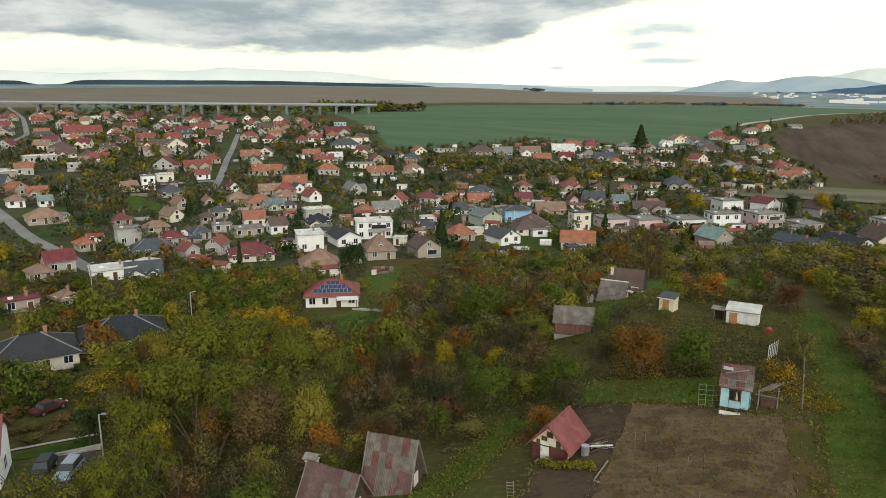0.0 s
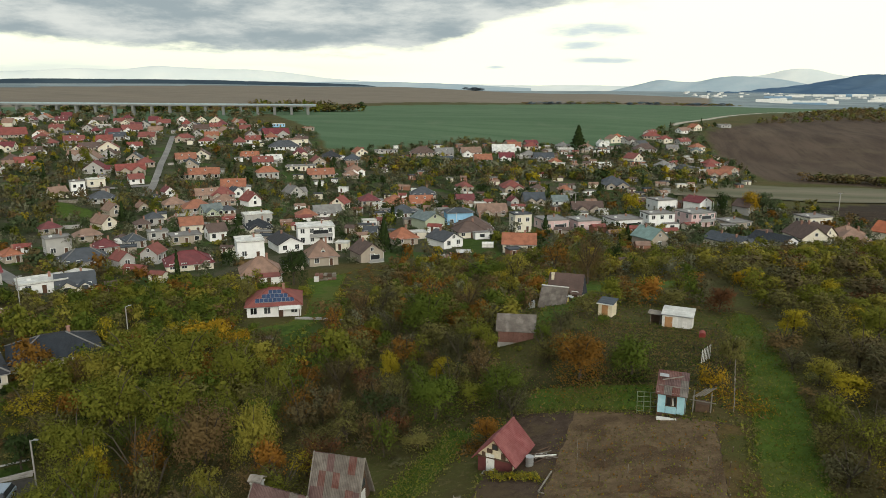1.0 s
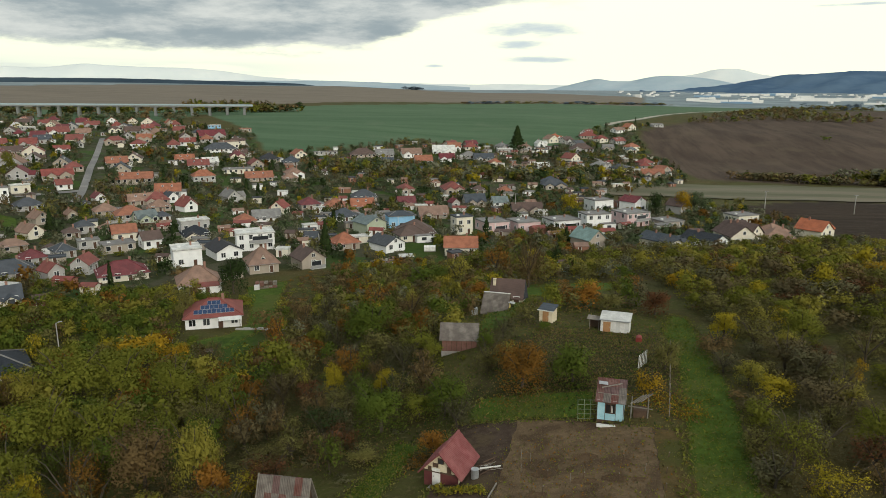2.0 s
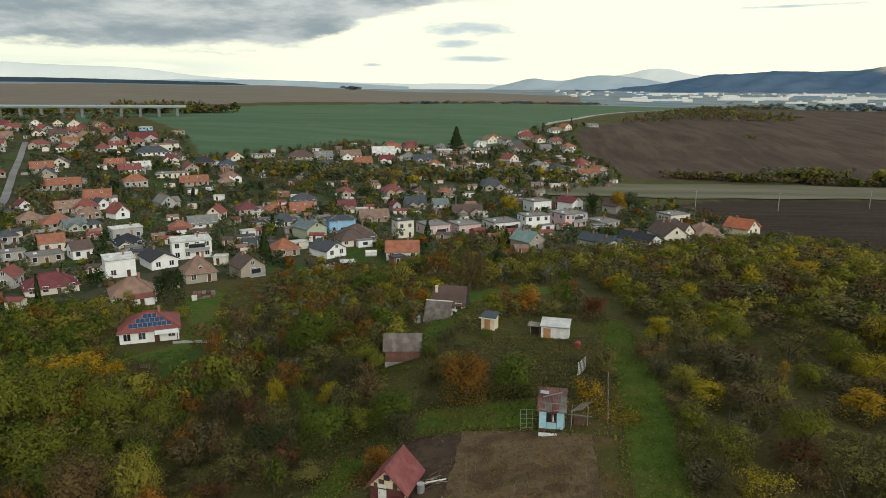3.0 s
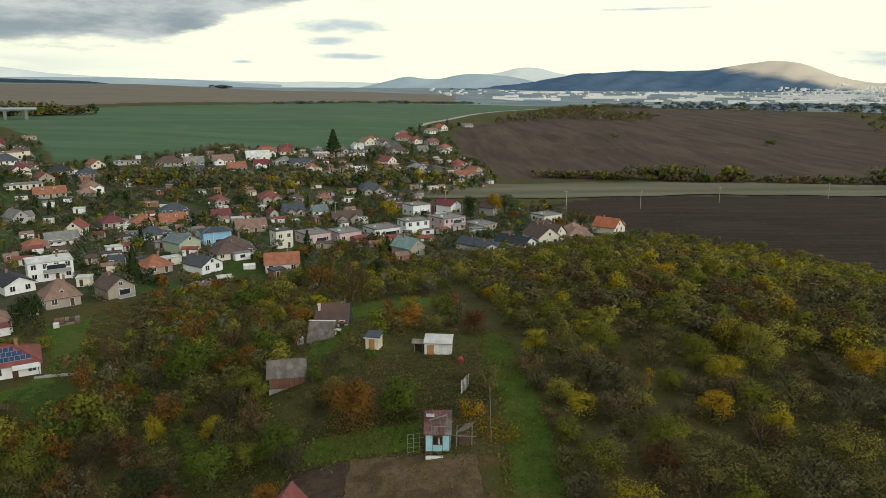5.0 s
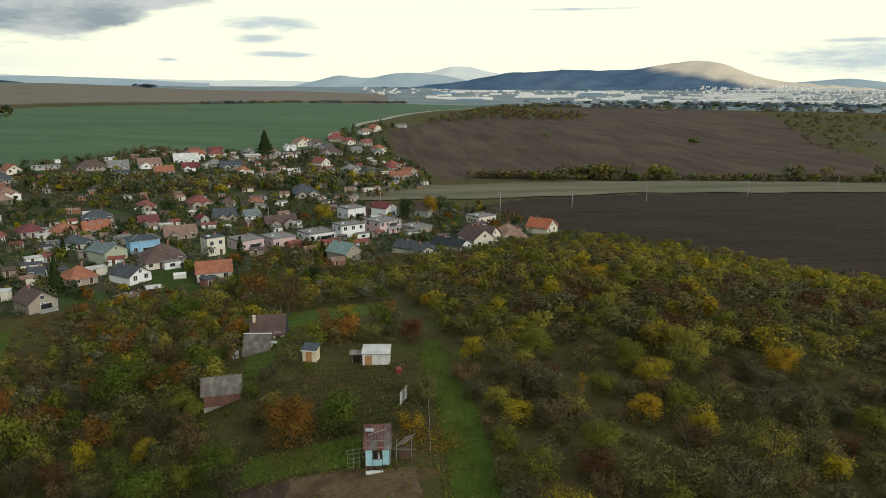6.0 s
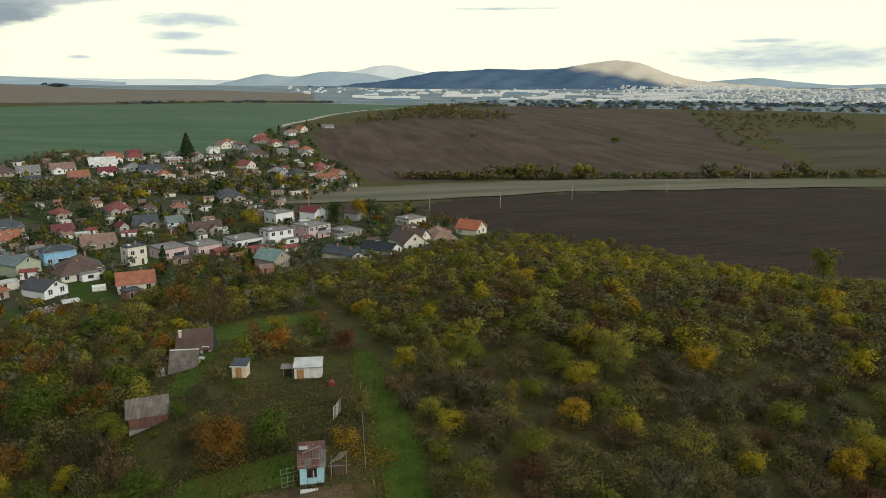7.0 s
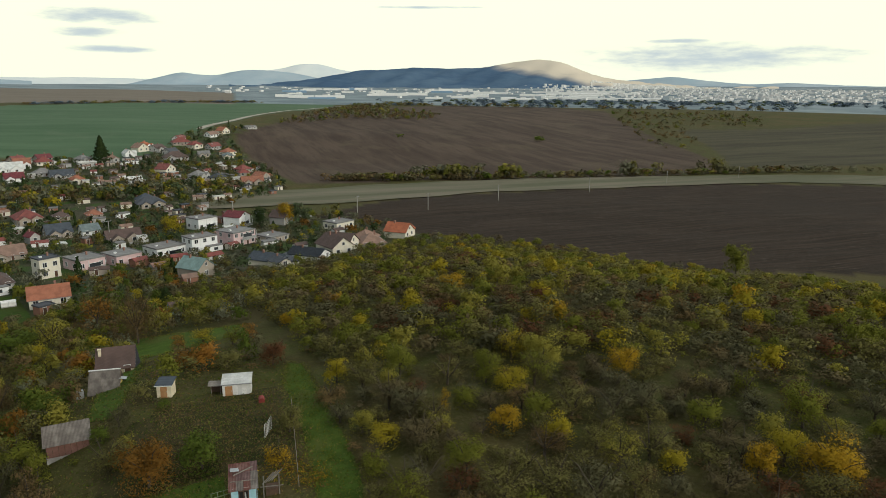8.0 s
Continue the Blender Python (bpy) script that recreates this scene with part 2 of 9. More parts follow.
def zone_ground():
    m = Mat("meadow_and_fields", 0.95, spec=0.1)
    p = m.pos()
    big, mid, fine = m.noise(p, 0.02, 5), m.noise(p, 0.15, 5), m.noise(p, 1.7, 4)
    rough = m.mix(m.step(mid, 0.35, 0.65), (0.054, 0.046, 0.016), (0.060, 0.066, 0.016))
    rough = m.mix(m.step(big, 0.45, 0.62), rough, (0.074, 0.060, 0.021))
    rough = m.mix(m.step(fine, 0.5, 0.75), rough, (0.100, 0.086, 0.036))
    yards = m.mix(m.step(m.noise(p, 0.09, 4), 0.42, 0.58), (0.036, 0.046, 0.016), (0.066, 0.062, 0.038))
    yards = m.mix(m.step(m.noise(p, 0.06, 3), 0.52, 0.6), yards, (0.044, 0.076, 0.016))
    yards = m.mix(m.step(fine, 0.55, 0.75, 0, 0.6), yards, (0.098, 0.092, 0.070))
    za, zb, zc = m.attr("zone_a"), m.attr("zone_b"), m.attr("zone_c")
    sc = m.t.nodes.new("ShaderNodeSeparateColor")
    m.put(sc.inputs[0], zc.outputs["Color"])
    sa, sb = m.t.nodes.new("ShaderNodeSeparateColor"), m.t.nodes.new("ShaderNodeSeparateColor")
    m.put(sa.inputs[0], za.outputs["Color"])
    m.put(sb.inputs[0], zb.outputs["Color"])
    streak = m.noise(p, 0.05, 5, stretch=(0.12, 1.0, 1.0))
    streak2 = m.noise(p, 0.06, 6, stretch=(1.0, 0.15, 1.0))
    green = m.mix(m.step(streak, 0.35, 0.7), (0.064, 0.112, 0.058), (0.090, 0.142, 0.078))
    green = m.mix(m.step(big, 0.55, 0.7, 0, 0.5), green, (0.108, 0.142, 0.086))
    furrow = m.noise(p, 0.5, 3, stretch=(0.05, 1.0, 1.0))
    dark = m.mix(m.step(streak2, 0.3, 0.72), (0.050, 0.034, 0.024), (0.090, 0.064, 0.046))
    dark = m.mix(m.step(big, 0.52, 0.68, 0, 0.45), dark, (0.112, 0.088, 0.056))
    dark = m.mix(m.step(m.noise(p, 0.35, 4, stretch=(1.0, 0.06, 1.0)), 0.48, 0.7, 0, 0.5), dark, (0.040, 0.028, 0.020))
    low = m.mix(m.step(furrow, 0.35, 0.7), (0.021, 0.014, 0.009), (0.044, 0.029, 0.019))
    low = m.mix(m.step(m.noise(p, 0.9, 5, 0.7, stretch=(0.35, 1.0, 1.0)), 0.56, 0.72), low, (0.092, 0.070, 0.052))
    low = m.mix(m.step(m.noise(p, 0.03, 3, stretch=(0.4, 1.0, 1.0)), 0.5, 0.62, 0, 0.5), low, (0.030, 0.022, 0.016))
    pale = m.mix(m.step(streak, 0.35, 0.65), (0.100, 0.100, 0.060), (0.165, 0.145, 0.102))
    tan = m.mix(m.step(streak, 0.3, 0.7), (0.146, 0.126, 0.098), (0.190, 0.160, 0.122))
    # ground of the far plain, with distance haze painted in as blue-grey
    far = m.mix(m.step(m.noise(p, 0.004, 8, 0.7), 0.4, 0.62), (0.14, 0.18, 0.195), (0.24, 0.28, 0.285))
    c = m.mix(sc.outputs[0], rough, yards)
    c = m.mix(sc.outputs[1], c, m.mix(m.step(streak, 0.35, 0.65), (0.046, 0.040, 0.024), (0.070, 0.064, 0.036)))
    c = m.mix(sa.outputs[0], c, green)
    c = m.mix(sa.outputs[1], c, dark)
    c = m.mix(sa.outputs[2], c, low)
    c = m.mix(sb.outputs[0], c, pale)
    c = m.mix(sb.outputs[1], c, tan)
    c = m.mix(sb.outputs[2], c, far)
    m.color(c)
    return m.bump(fine, 0.7, 0.35).m


def ground_sheet():
    az = np.radians(np.concatenate([np.arange(-62, 70, 0.42), np.linspace(70, 298, 60)[:-1]]))
    rad = np.concatenate([[0.0], np.geomspace(4, 4950, 285)])
    n, k = len(az), len(rad)
    A, R = np.meshgrid(az, rad)
    X, Y = R * np.sin(A), R * np.cos(A)
    Z = land(X, Y)
    co = np.stack([X, Y, Z], -1).reshape(-1, 3)
    i, j = np.meshgrid(np.arange(n), np.arange(k - 1))
    i2 = (i + 1) % n
    quads = np.stack([j * n + i, (j + 1) * n + i, (j + 1) * n + i2, j * n + i2], -1).reshape(-1, 4)[:, ::-1]
    me = mesh_from(co, quads, "ground", smooth=True)
    x, y = co[:, 0], co[:, 1]
    r, deg = np.hypot(x, y), np.degrees(np.arctan2(x, y))
    wob = 6 * np.sin(x * 0.02 + y * 0.013)
    tan = (r > 1080 + wob) & (deg < 6) & (r < 2300 + 10 * deg) & (r > 1400 - np.clip(-deg - 8, 0, 30) * 16)
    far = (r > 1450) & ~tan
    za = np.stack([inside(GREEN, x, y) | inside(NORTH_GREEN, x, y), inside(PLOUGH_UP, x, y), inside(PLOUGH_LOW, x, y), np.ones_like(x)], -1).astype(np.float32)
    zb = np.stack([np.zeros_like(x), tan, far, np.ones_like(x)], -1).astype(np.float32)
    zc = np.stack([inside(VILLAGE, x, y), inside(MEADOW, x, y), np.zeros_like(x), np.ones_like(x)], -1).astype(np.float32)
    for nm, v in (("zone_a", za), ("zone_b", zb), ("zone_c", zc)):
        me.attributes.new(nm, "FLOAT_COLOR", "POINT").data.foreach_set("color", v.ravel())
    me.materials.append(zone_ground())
    return tagged(new("ground", me), "rolling ground of rough grass, ploughed land and green fields", "ground", kind="structure")


def mesh_from(co, faces, name, mat=None, smooth=False):
    """A mesh from arrays of corners and of equal-sided faces."""
    co, faces = np.asarray(co, np.float32), np.asarray(faces, np.int32)
    me = bpy.data.meshes.new(name)
    nf, w = faces.shape
    me.vertices.add(len(co))
    me.vertices.foreach_set("co", co.ravel())
    me.loops.add(nf * w)
    me.loops.foreach_set("vertex_index", faces.ravel())
    me.polygons.add(nf)
    me.polygons.foreach_set("loop_start", np.arange(nf, dtype=np.int32) * w)
    me.polygons.foreach_set("use_smooth", np.full(nf, smooth))
    me.update(calc_edges=True)
    me.validate()
    if mat:
        me.materials.append(mat)
    return me


ground = ground_sheet()


# ---- building kit ----
def part(name, me, parent, label="", m=None):
    ob = new(name, me)
    ob.parent = parent
    if m is not None:
        ob.matrix_basis = m
    if label:
        ob["label"] = label
    return ob


def polymesh(name, verts, faces, mats, idx=None):
    me = bpy.data.meshes.new(name)
    me.from_pydata([tuple(v) for v in verts], [], faces)
    for m in mats if isinstance(mats, (list, tuple)) else [mats]:
        me.materials.append(m)
    if idx:
        me.polygons.foreach_set("material_index", idx)
    me.update()
    return me


def boxes(name, specs, mats, idx=None):
    """One mesh out of boxes (x0, y0, z0, x1, y1, z1)."""
    v, f, mi = [], [], []
    for n, (x0, y0, z0, x1, y1, z1) in enumerate(specs):
        k = len(v)
        v += [(x0, y0, z0), (x1, y0, z0), (x1, y1, z0), (x0, y1, z0), (x0, y0, z1), (x1, y0, z1), (x1, y1, z1), (x0, y1, z1)]
        f += [(k, k + 3, k + 2, k + 1), (k + 4, k + 5, k + 6, k + 7), (k, k + 1, k + 5, k + 4), (k + 1, k + 2, k + 6, k + 5), (k + 2, k + 3, k + 7, k + 6), (k + 3, k, k + 4, k + 7)]
        mi += [idx[n] if idx else 0] * 6
    return polymesh(name, v, f, mats, mi)


def slab(name, verts, faces, loop, thick, mat):
    """A solid from top faces and their outer loop, thickened downwards."""
    n = len(verts)
    v = list(verts) + [(x, y, z - thick) for x, y, z in verts]
    f = [tuple(q) for q in faces] + [tuple(i + n for i in reversed(q)) for q in faces]
    for a, b in zip(loop, loop[1:] + loop[:1]):
        f.append((b, a, a + n, b + n))
    return polymesh(name, v, f, mat)


def roof_material(name, c, tile=3.3):
    m = Mat(name, 0.8, spec=0.25)
    o = m.obj()
    big, fine = m.noise(o, 0.5, 5), m.noise(o, 5.0, 3)
    col = m.mix(m.step(big, 0.3, 0.7), dim(c, 0.78), dim(c, 1.2))
    col = m.mix(m.step(fine, 0.45, 0.75, 0, 0.5), col, tuple(0.5 * v + 0.04 for v in c))
    col = m.mix(m.step(m.rand_ob(), 0.0, 1.0, 0, 0.2), col, (0.12, 0.10, 0.09))
    return m.color(col).bump(m.wave(o, tile, "Z"), 0.5, 0.05).m


def wall_material(name, c):
    m = Mat(name, 0.9, spec=0.2)
    o = m.obj()
    col = m.mix(m.step(m.noise(o, 0.7, 5), 0.35, 0.75), c, dim(c, 0.88))
    col = m.mix(m.step(m.noise(o, 1.1, 4, stretch=(3, 3, 0.3)), 0.58, 0.82, 0, 0.45), col, dim(c, 0.66))
    return m.color(col).bump(m.noise(o, 30, 2), 0.15, 0.01).m


ROOF = {k: roof_material("roof_" + k, c) for k, c in {
    "red": (0.225, 0.062, 0.050), "orange": (0.320, 0.122, 0.068), "tan": (0.265, 0.165, 0.120), "maroon": (0.155, 0.034, 0.040), "brown": (0.105, 0.068, 0.056),
    "slate": (0.058, 0.070, 0.084), "black": (0.022, 0.027, 0.034), "teal": (0.20, 0.29, 0.27), "grey": (0.21, 0.205, 0.195), "sage": (0.15, 0.19, 0.19),
    "white": (0.62, 0.62, 0.58), "coral": (0.44, 0.125, 0.050)}.items()}
WALL = {k: wall_material("wall_" + k, c) for k, c in {
    "white": (0.82, 0.82, 0.80), "cream": (0.72, 0.67, 0.55), "pink": (0.66, 0.48, 0.47), "blue": (0.28, 0.52, 0.74), "grey": (0.42, 0.41, 0.39), "tan": (0.38, 0.33, 0.27),
    "brick": (0.30, 0.15, 0.10), "sage": (0.42, 0.46, 0.34)}.items()}
ROOF_WORD = {"red": "red tile", "orange": "orange tile", "tan": "faded terracotta tile", "maroon": "dark red sheet", "brown": "brown tile", "slate": "dark grey tile", "black": "black tile",
             "teal": "pale green sheet", "coral": "bright orange tile", "grey": "grey", "sage": "grey-green tile", "white": "white"}
SHAPE_WORD = {"g": "gabled", "G": "gabled", "h": "hipped", "f": "flat"}
WALL_WORD = {"white": "white", "cream": "cream", "pink": "pink", "blue": "light blue", "grey": "grey", "tan": "tan", "brick": "brick", "sage": "pale green"}


def glass_material():
    m = Mat("window_glass", 0.08, spec=0.7)
    return m.color(m.mix(m.step(m.rand_ob(), 0, 1), (0.015, 0.018, 0.022), (0.06, 0.065, 0.07))).m


GLASS = glass_material()
FRAME = wall_material("white_window_frame", (0.70, 0.70, 0.68))
RAILING = wall_material("grey_railing", (0.30, 0.30, 0.29))
CONCRETE = wall_material("pale_cast_concrete", (0.44, 0.43, 0.41))
METAL_PIPE = wall_material("grey_gutter", (0.30, 0.29, 0.28))
DOOR = wall_material("brown_door", (0.10, 0.055, 0.035))
BRICK = wall_material("chimney_brick", (0.30, 0.17, 0.13))
def fretted(name, xs, zs, solid, y0, y1, mat):
    """One connected board with square openings: cells of a grid that are solid, between two depths."""
    v, f, at = [], [], {}

    def vert(i, j, k):
        if (i, j, k) not in at:
            at[i, j, k] = len(v)
            v.append((xs[i], (y0, y1)[k], zs[j]))
        return at[i, j, k]

    n, m = len(xs) - 1, len(zs) - 1
    for i in range(n):
        for j in range(m):
            if not solid(i, j):
                continue
            f.append((vert(i, j, 0), vert(i + 1, j, 0), vert(i + 1, j + 1, 0), vert(i, j + 1, 0)))
            f.append((vert(i, j + 1, 1), vert(i + 1, j + 1, 1), vert(i + 1, j, 1), vert(i, j, 1)))
            for di, dj, a, b in ((-1, 0, (i, j + 1), (i, j)), (1, 0, (i + 1, j), (i + 1, j + 1)), (0, -1, (i, j), (i + 1, j)), (0, 1, (i + 1, j + 1), (i, j + 1))):
                p, q = i + di, j + dj
                if not (0 <= p < n and 0 <= q < m and solid(p, q)):
                    f.append((vert(*b, 0), vert(*a, 0), vert(*a, 1), vert(*b, 1)))
    return polymesh(name, v, f, mat)


def inset_panel(name, w, h, border, mats, y0=-0.06, deep=0.03):
    """A framed leaf in one connected mesh: border, reveal and inner face."""
    a, b = w / 2, w / 2 - border
    v = [(-a, 0.02, 0), (a, 0.02, 0), (a, 0.02, h), (-a, 0.02, h), (-a, y0, 0), (a, y0, 0), (a, y0, h), (-a, y0, h), (-b, y0, border), (b, y0, border), (b, y0, h - border), (-b, y0, h - border),
         (-b, y0 + deep, border), (b, y0 + deep, border), (b, y0 + deep, h - border), (-b, y0 + deep, h - border)]
    f = [(0, 1, 5, 4), (1, 2, 6, 5), (2, 3, 7, 6), (3, 0, 4, 7)] + [(4 + k, 4 + (k + 1) % 4, 8 + (k + 1) % 4, 8 + k) for k in range(4)] + [(8 + k, 8 + (k + 1) % 4, 12 + (k + 1) % 4, 12 + k) for k in range(4)] + [(12, 13, 14, 15)]
    return polymesh(name, v, f, mats, [0] * 12 + [1])


WIN_FRAME = fretted("window", [-0.6, -0.5, -0.035, 0.035, 0.5, 0.6], [0, 0.09, 1.2, 1.3], lambda i, j: not (j == 1 and i in (1, 3)), -0.06, 0.02, FRAME)
WIN_PANE = boxes("pane", [(-0.5, -0.03, 0.09, 0.5, -0.01, 1.2)], GLASS)
WIN_FAR = inset_panel("window", 1.2, 1.3, 0.1, [FRAME, GLASS])
DOOR_MESH = inset_panel("door", 1.1, 2.15, 0.1, [FRAME, DOOR])
CHIMNEY = boxes("chimney", [(-0.25, -0.25, -1.0, 0.25, 0.25, 0.9), (-0.32, -0.32, 0.9, 0.32, 0.32, 1.02), (-0.14, -0.14, 1.02, 0.14, 0.14, 1.12)], BRICK)
TAKEN = []


def roof_mesh(kind, w, d, h, pitch, mat, over=0.45):
    """A thick roof with eaves; returns the mesh and the ridge height."""
    a, b = w / 2 + over, d / 2 + over
    t = math.tan(radians(pitch))
    e = h - over * t
    if kind == "g":
        z = h + d / 2 * t
        v = [(-a, -b, e), (a, -b, e), (a, 0, z), (-a, 0, z), (a, b, e), (-a, b, e)]
        return slab("roof", v, [(0, 1, 2, 3), (3, 2, 4, 5)], [0, 1, 2, 4, 5, 3], 0.2, mat), z
    if kind == "h":
        if w >= d:
            k = max(w / 2 - d / 2 * 0.95, 0.15)
            z = h + d / 2 * t
            v = [(-a, -b, e), (a, -b, e), (a, b, e), (-a, b, e), (-k, 0, z), (k, 0, z)]
            return slab("roof", v, [(0, 1, 5, 4), (1, 2, 5), (2, 3, 4, 5), (3, 0, 4)], [0, 1, 2, 3], 0.2, mat), z
        k = max(d / 2 - w / 2 * 0.95, 0.15)
        z = h + w / 2 * t
        v = [(-a, -b, e), (a, -b, e), (a, b, e), (-a, b, e), (0, -k, z), (0, k, z)]
        return slab("roof", v, [(0, 1, 4), (1, 2, 5, 4), (2, 3, 5), (3, 0, 4, 5)], [0, 1, 2, 3], 0.2, mat), z
    o = 0.18
    return boxes("roof", [(-w / 2 - o, -d / 2 - o, h, w / 2 + o, d / 2 + o, h + 0.22), (-w / 2 - o, -d / 2 - o, h + 0.22, w / 2 + o, -d / 2 - o + 0.2, h + 0.42),
                          (-w / 2 - o, d / 2 + o - 0.2, h + 0.22, w / 2 + o, d / 2 + o, h + 0.42), (-w / 2 - o, -d / 2 - o + 0.2, h + 0.22, -w / 2 - o + 0.2, d / 2 + o - 0.2, h + 0.42),
                          (w / 2 + o - 0.2, -d / 2 - o + 0.2, h + 0.22, w / 2 + o, d / 2 + o - 0.2, h + 0.42)], mat), h


def rail(name, a, b, r, mat, parent):
    """A slim four-sided cap from a to b."""
    a, b = Vector(a), Vector(b)
    ax = (b - a).normalized()
    u = ax.orthogonal().normalized()
    v = ax.cross(u)
    co = [tuple(p + (u * cu + v * cv) * r) for p in (a, b) for cu, cv in ((1, 0), (0, 1), (-1, 0), (0, -1))]
    part(name, polymesh(name, co, [(0, 1, 5, 4), (1, 2, 6, 5), (2, 3, 7, 6), (3, 0, 4, 7), (3, 2, 1, 0), (4, 5, 6, 7)], mat), parent)


def house(x, y, turn, w, d, h, kind="g", roof="red", wall="white", pitch=34, wide=1, panes=True, word="house", extra="", chimney=True, skip="", balcony=False, annex="", dormer=False, wing=False, porch=""):
    """A house standing at x, y; its front looks along its own -y, turned by that many degrees."""
    lot = int(abs(x * 13 + y * 7)) % 5
    if not extra and wall == "white" and int(abs(x * 3 + y * 5)) % 5 < 3:
        wall = ("grey", "cream", "tan", "grey")[int(abs(x + y)) % 4]
    if kind == "G":
        kind, turn, w, d = "g", turn + 90, d, w
        gable_front = True
    else:
        gable_front = False
    rx, ry = math.cos(radians(turn)), math.sin(radians(turn))
    cx = [x + sx * w / 2 * rx - sy * d / 2 * ry for sx in (-1, 1) for sy in (-1, 1)]
    cy = [y + sx * w / 2 * ry + sy * d / 2 * rx for sx in (-1, 1) for sy in (-1, 1)]
    low = float(land(np.array(cx), np.array(cy)).min())
    z = float(land(x, y)) * 0.6 + low * 0.4
    top = new(word, None)
    top.matrix_basis = pose(x, y, z, 0, 0, turn)
    foot = low - z - 0.3
    rm, zr = roof_mesh(kind, w, d, h, pitch, ROOF[roof])
    zt = zr - 0.21
    v = [(-w / 2, -d / 2, foot), (w / 2, -d / 2, foot), (w / 2, d / 2, foot), (-w / 2, d / 2, foot), (-w / 2, -d / 2, h), (w / 2, -d / 2, h), (w / 2, d / 2, h), (-w / 2, d / 2, h)]
    f = [(0, 1, 5, 4), (2, 3, 7, 6), (3, 2, 1, 0)]
    if kind == "g":
        v += [(-w / 2, 0, zt), (w / 2, 0, zt)]
        f += [(1, 2, 6, 9, 5), (3, 0, 4, 8, 7)]
    else:
        f += [(1, 2, 6, 5), (3, 0, 4, 7), (4, 5, 6, 7)]
    part("wall", polymesh("wall", v, f, WALL[wall]), top)
    part("roof", rm, top)

    def win(px, py, pz, face, s=1.18):
        o = part("window", WIN_FRAME, top, m=pose(px, py, pz, 0, 0, face) @ Matrix.Diagonal((s, 1, s, 1)))
        if panes:
            part("pane", WIN_PANE, o)
        else:
            o.data = WIN_FAR
        return o

    rows = max(1, int(h // 2.7))
    for s in range(rows):
        zz = 0.95 + s * 2.75
        if "front" not in skip:
            n = max(2, int(w // 2.6))
            for k in range(n):
                px = (k + 0.5) / n * w - w / 2
                if s == 0 and k == n // 2:
                    part("door", DOOR_MESH, top, m=pose(px, -d / 2 - 0.02, 0.02))
                else:
                    win(px, -d / 2 - 0.02, zz, 0)
        n = max(1, int(d // 3.6))
        for k in range(n):
            py = (k + 0.5) / n * d - d / 2
            win(w / 2 + 0.02, py, zz, 90)
            win(-w / 2 - 0.02, py, zz, -90)
    if kind == "g" and zr - h > 2.0:
        win(w / 2 + 0.02, 0, h + 0.25, 90, 0.85)
        win(-w / 2 - 0.02, 0, h + 0.25, -90, 0.85)
    if word == "house" and not extra and kind != "f" and w > 7:
        if lot in (0, 3):
            # a gabled wing or a lean-to at the front
            ww, wd, wh = w * 0.42, 2.4, h - 0.15
            wing = pose(w * (0.24 if lot else -0.24), -d / 2 - wd / 2 + 0.4, 0, 0, 0, 90)
            wr, _ = roof_mesh("g", wd, ww, wh, pitch, ROOF[roof], 0.3)
            wz = wh + ww / 2 * math.tan(radians(pitch)) - 0.21
            wv = [(-wd / 2, -ww / 2, foot), (wd / 2, -ww / 2, foot), (wd / 2, ww / 2, foot), (-wd / 2, ww / 2, foot), (-wd / 2, -ww / 2, wh), (wd / 2, -ww / 2, wh), (wd / 2, ww / 2, wh), (-wd / 2, ww / 2, wh), (-wd / 2, 0, wz), (wd / 2, 0, wz)]
            part("wing", polymesh("wing", wv, [(0, 1, 5, 4), (2, 3, 7, 6), (1, 2, 6, 9, 5), (3, 0, 4, 8, 7)], WALL[wall]), top, m=wing)
            part("wing_roof", wr, top, m=wing)
            part("window", WIN_FAR, top, m=pose(w * (0.24 if lot else -0.24), -d / 2 - wd + 0.38, 0.9) @ Matrix.Diagonal((1.3, 1, 1.1, 1)))
        elif lot == 1:
            part("lean_to", boxes("lean_to", [(w / 2, -d * 0.35, foot, w / 2 + 2.4, d * 0.3, 2.2)], WALL["grey" if wall == "white" else "white"]), top)
            part("lean_to_roof", slab("lean_to_roof", [(w / 2 + 0.02, -d * 0.38, 2.75), (w / 2 + 2.7, -d * 0.38, 2.3), (w / 2 + 2.7, d * 0.33, 2.3), (w / 2 + 0.02, d * 0.33, 2.75)], [(0, 1, 2, 3)], [0, 1, 2, 3], 0.1, ROOF["grey"]), top)
        if lot in (1, 2) and kind == "g" and zr - h > 2.0:
            tp = math.tan(radians(pitch))
            for sx in (-0.2, 0.16):
                yy = -d * 0.24
                zz = h + (yy + d / 2) * tp
                part("skylight", inset_panel("skylight", 0.85, 1.15, 0.09, [FRAME, GLASS]), top, m=pose(sx * w, yy, zz, pitch - 90, 0, 0))
    # front side seen from above: for a gable-fronted house it is the gable end
    side, half, across = (-90, w / 2, d) if gable_front else (0, d / 2, w)
    spin = pose(0, 0, 0, 0, 0, side)
    if balcony:
        bz, bw = (2.75 if rows > 1 else 0.25), across * 0.62
        b = part("balcony", boxes("balcony", [(-bw / 2, -half - 1.5, bz - 0.2, bw / 2, -half - 0.01, bz)], CONCRETE), top, "pale concrete balcony slab", spin @ pose(across * 0.12, 0, 0))
        part("rail", boxes("rail", [(-bw / 2, -half - 1.5, bz + 0.12, bw / 2, -half - 1.44, bz + 0.95)], RAILING), b, "balcony railing panel")
        for px in (-bw / 2 + 0.03, bw / 2 - 0.15):
            part("post", boxes("post", [(px, -half - 1.48, 0, px + 0.12, -half - 1.36, h)], FRAME), b)
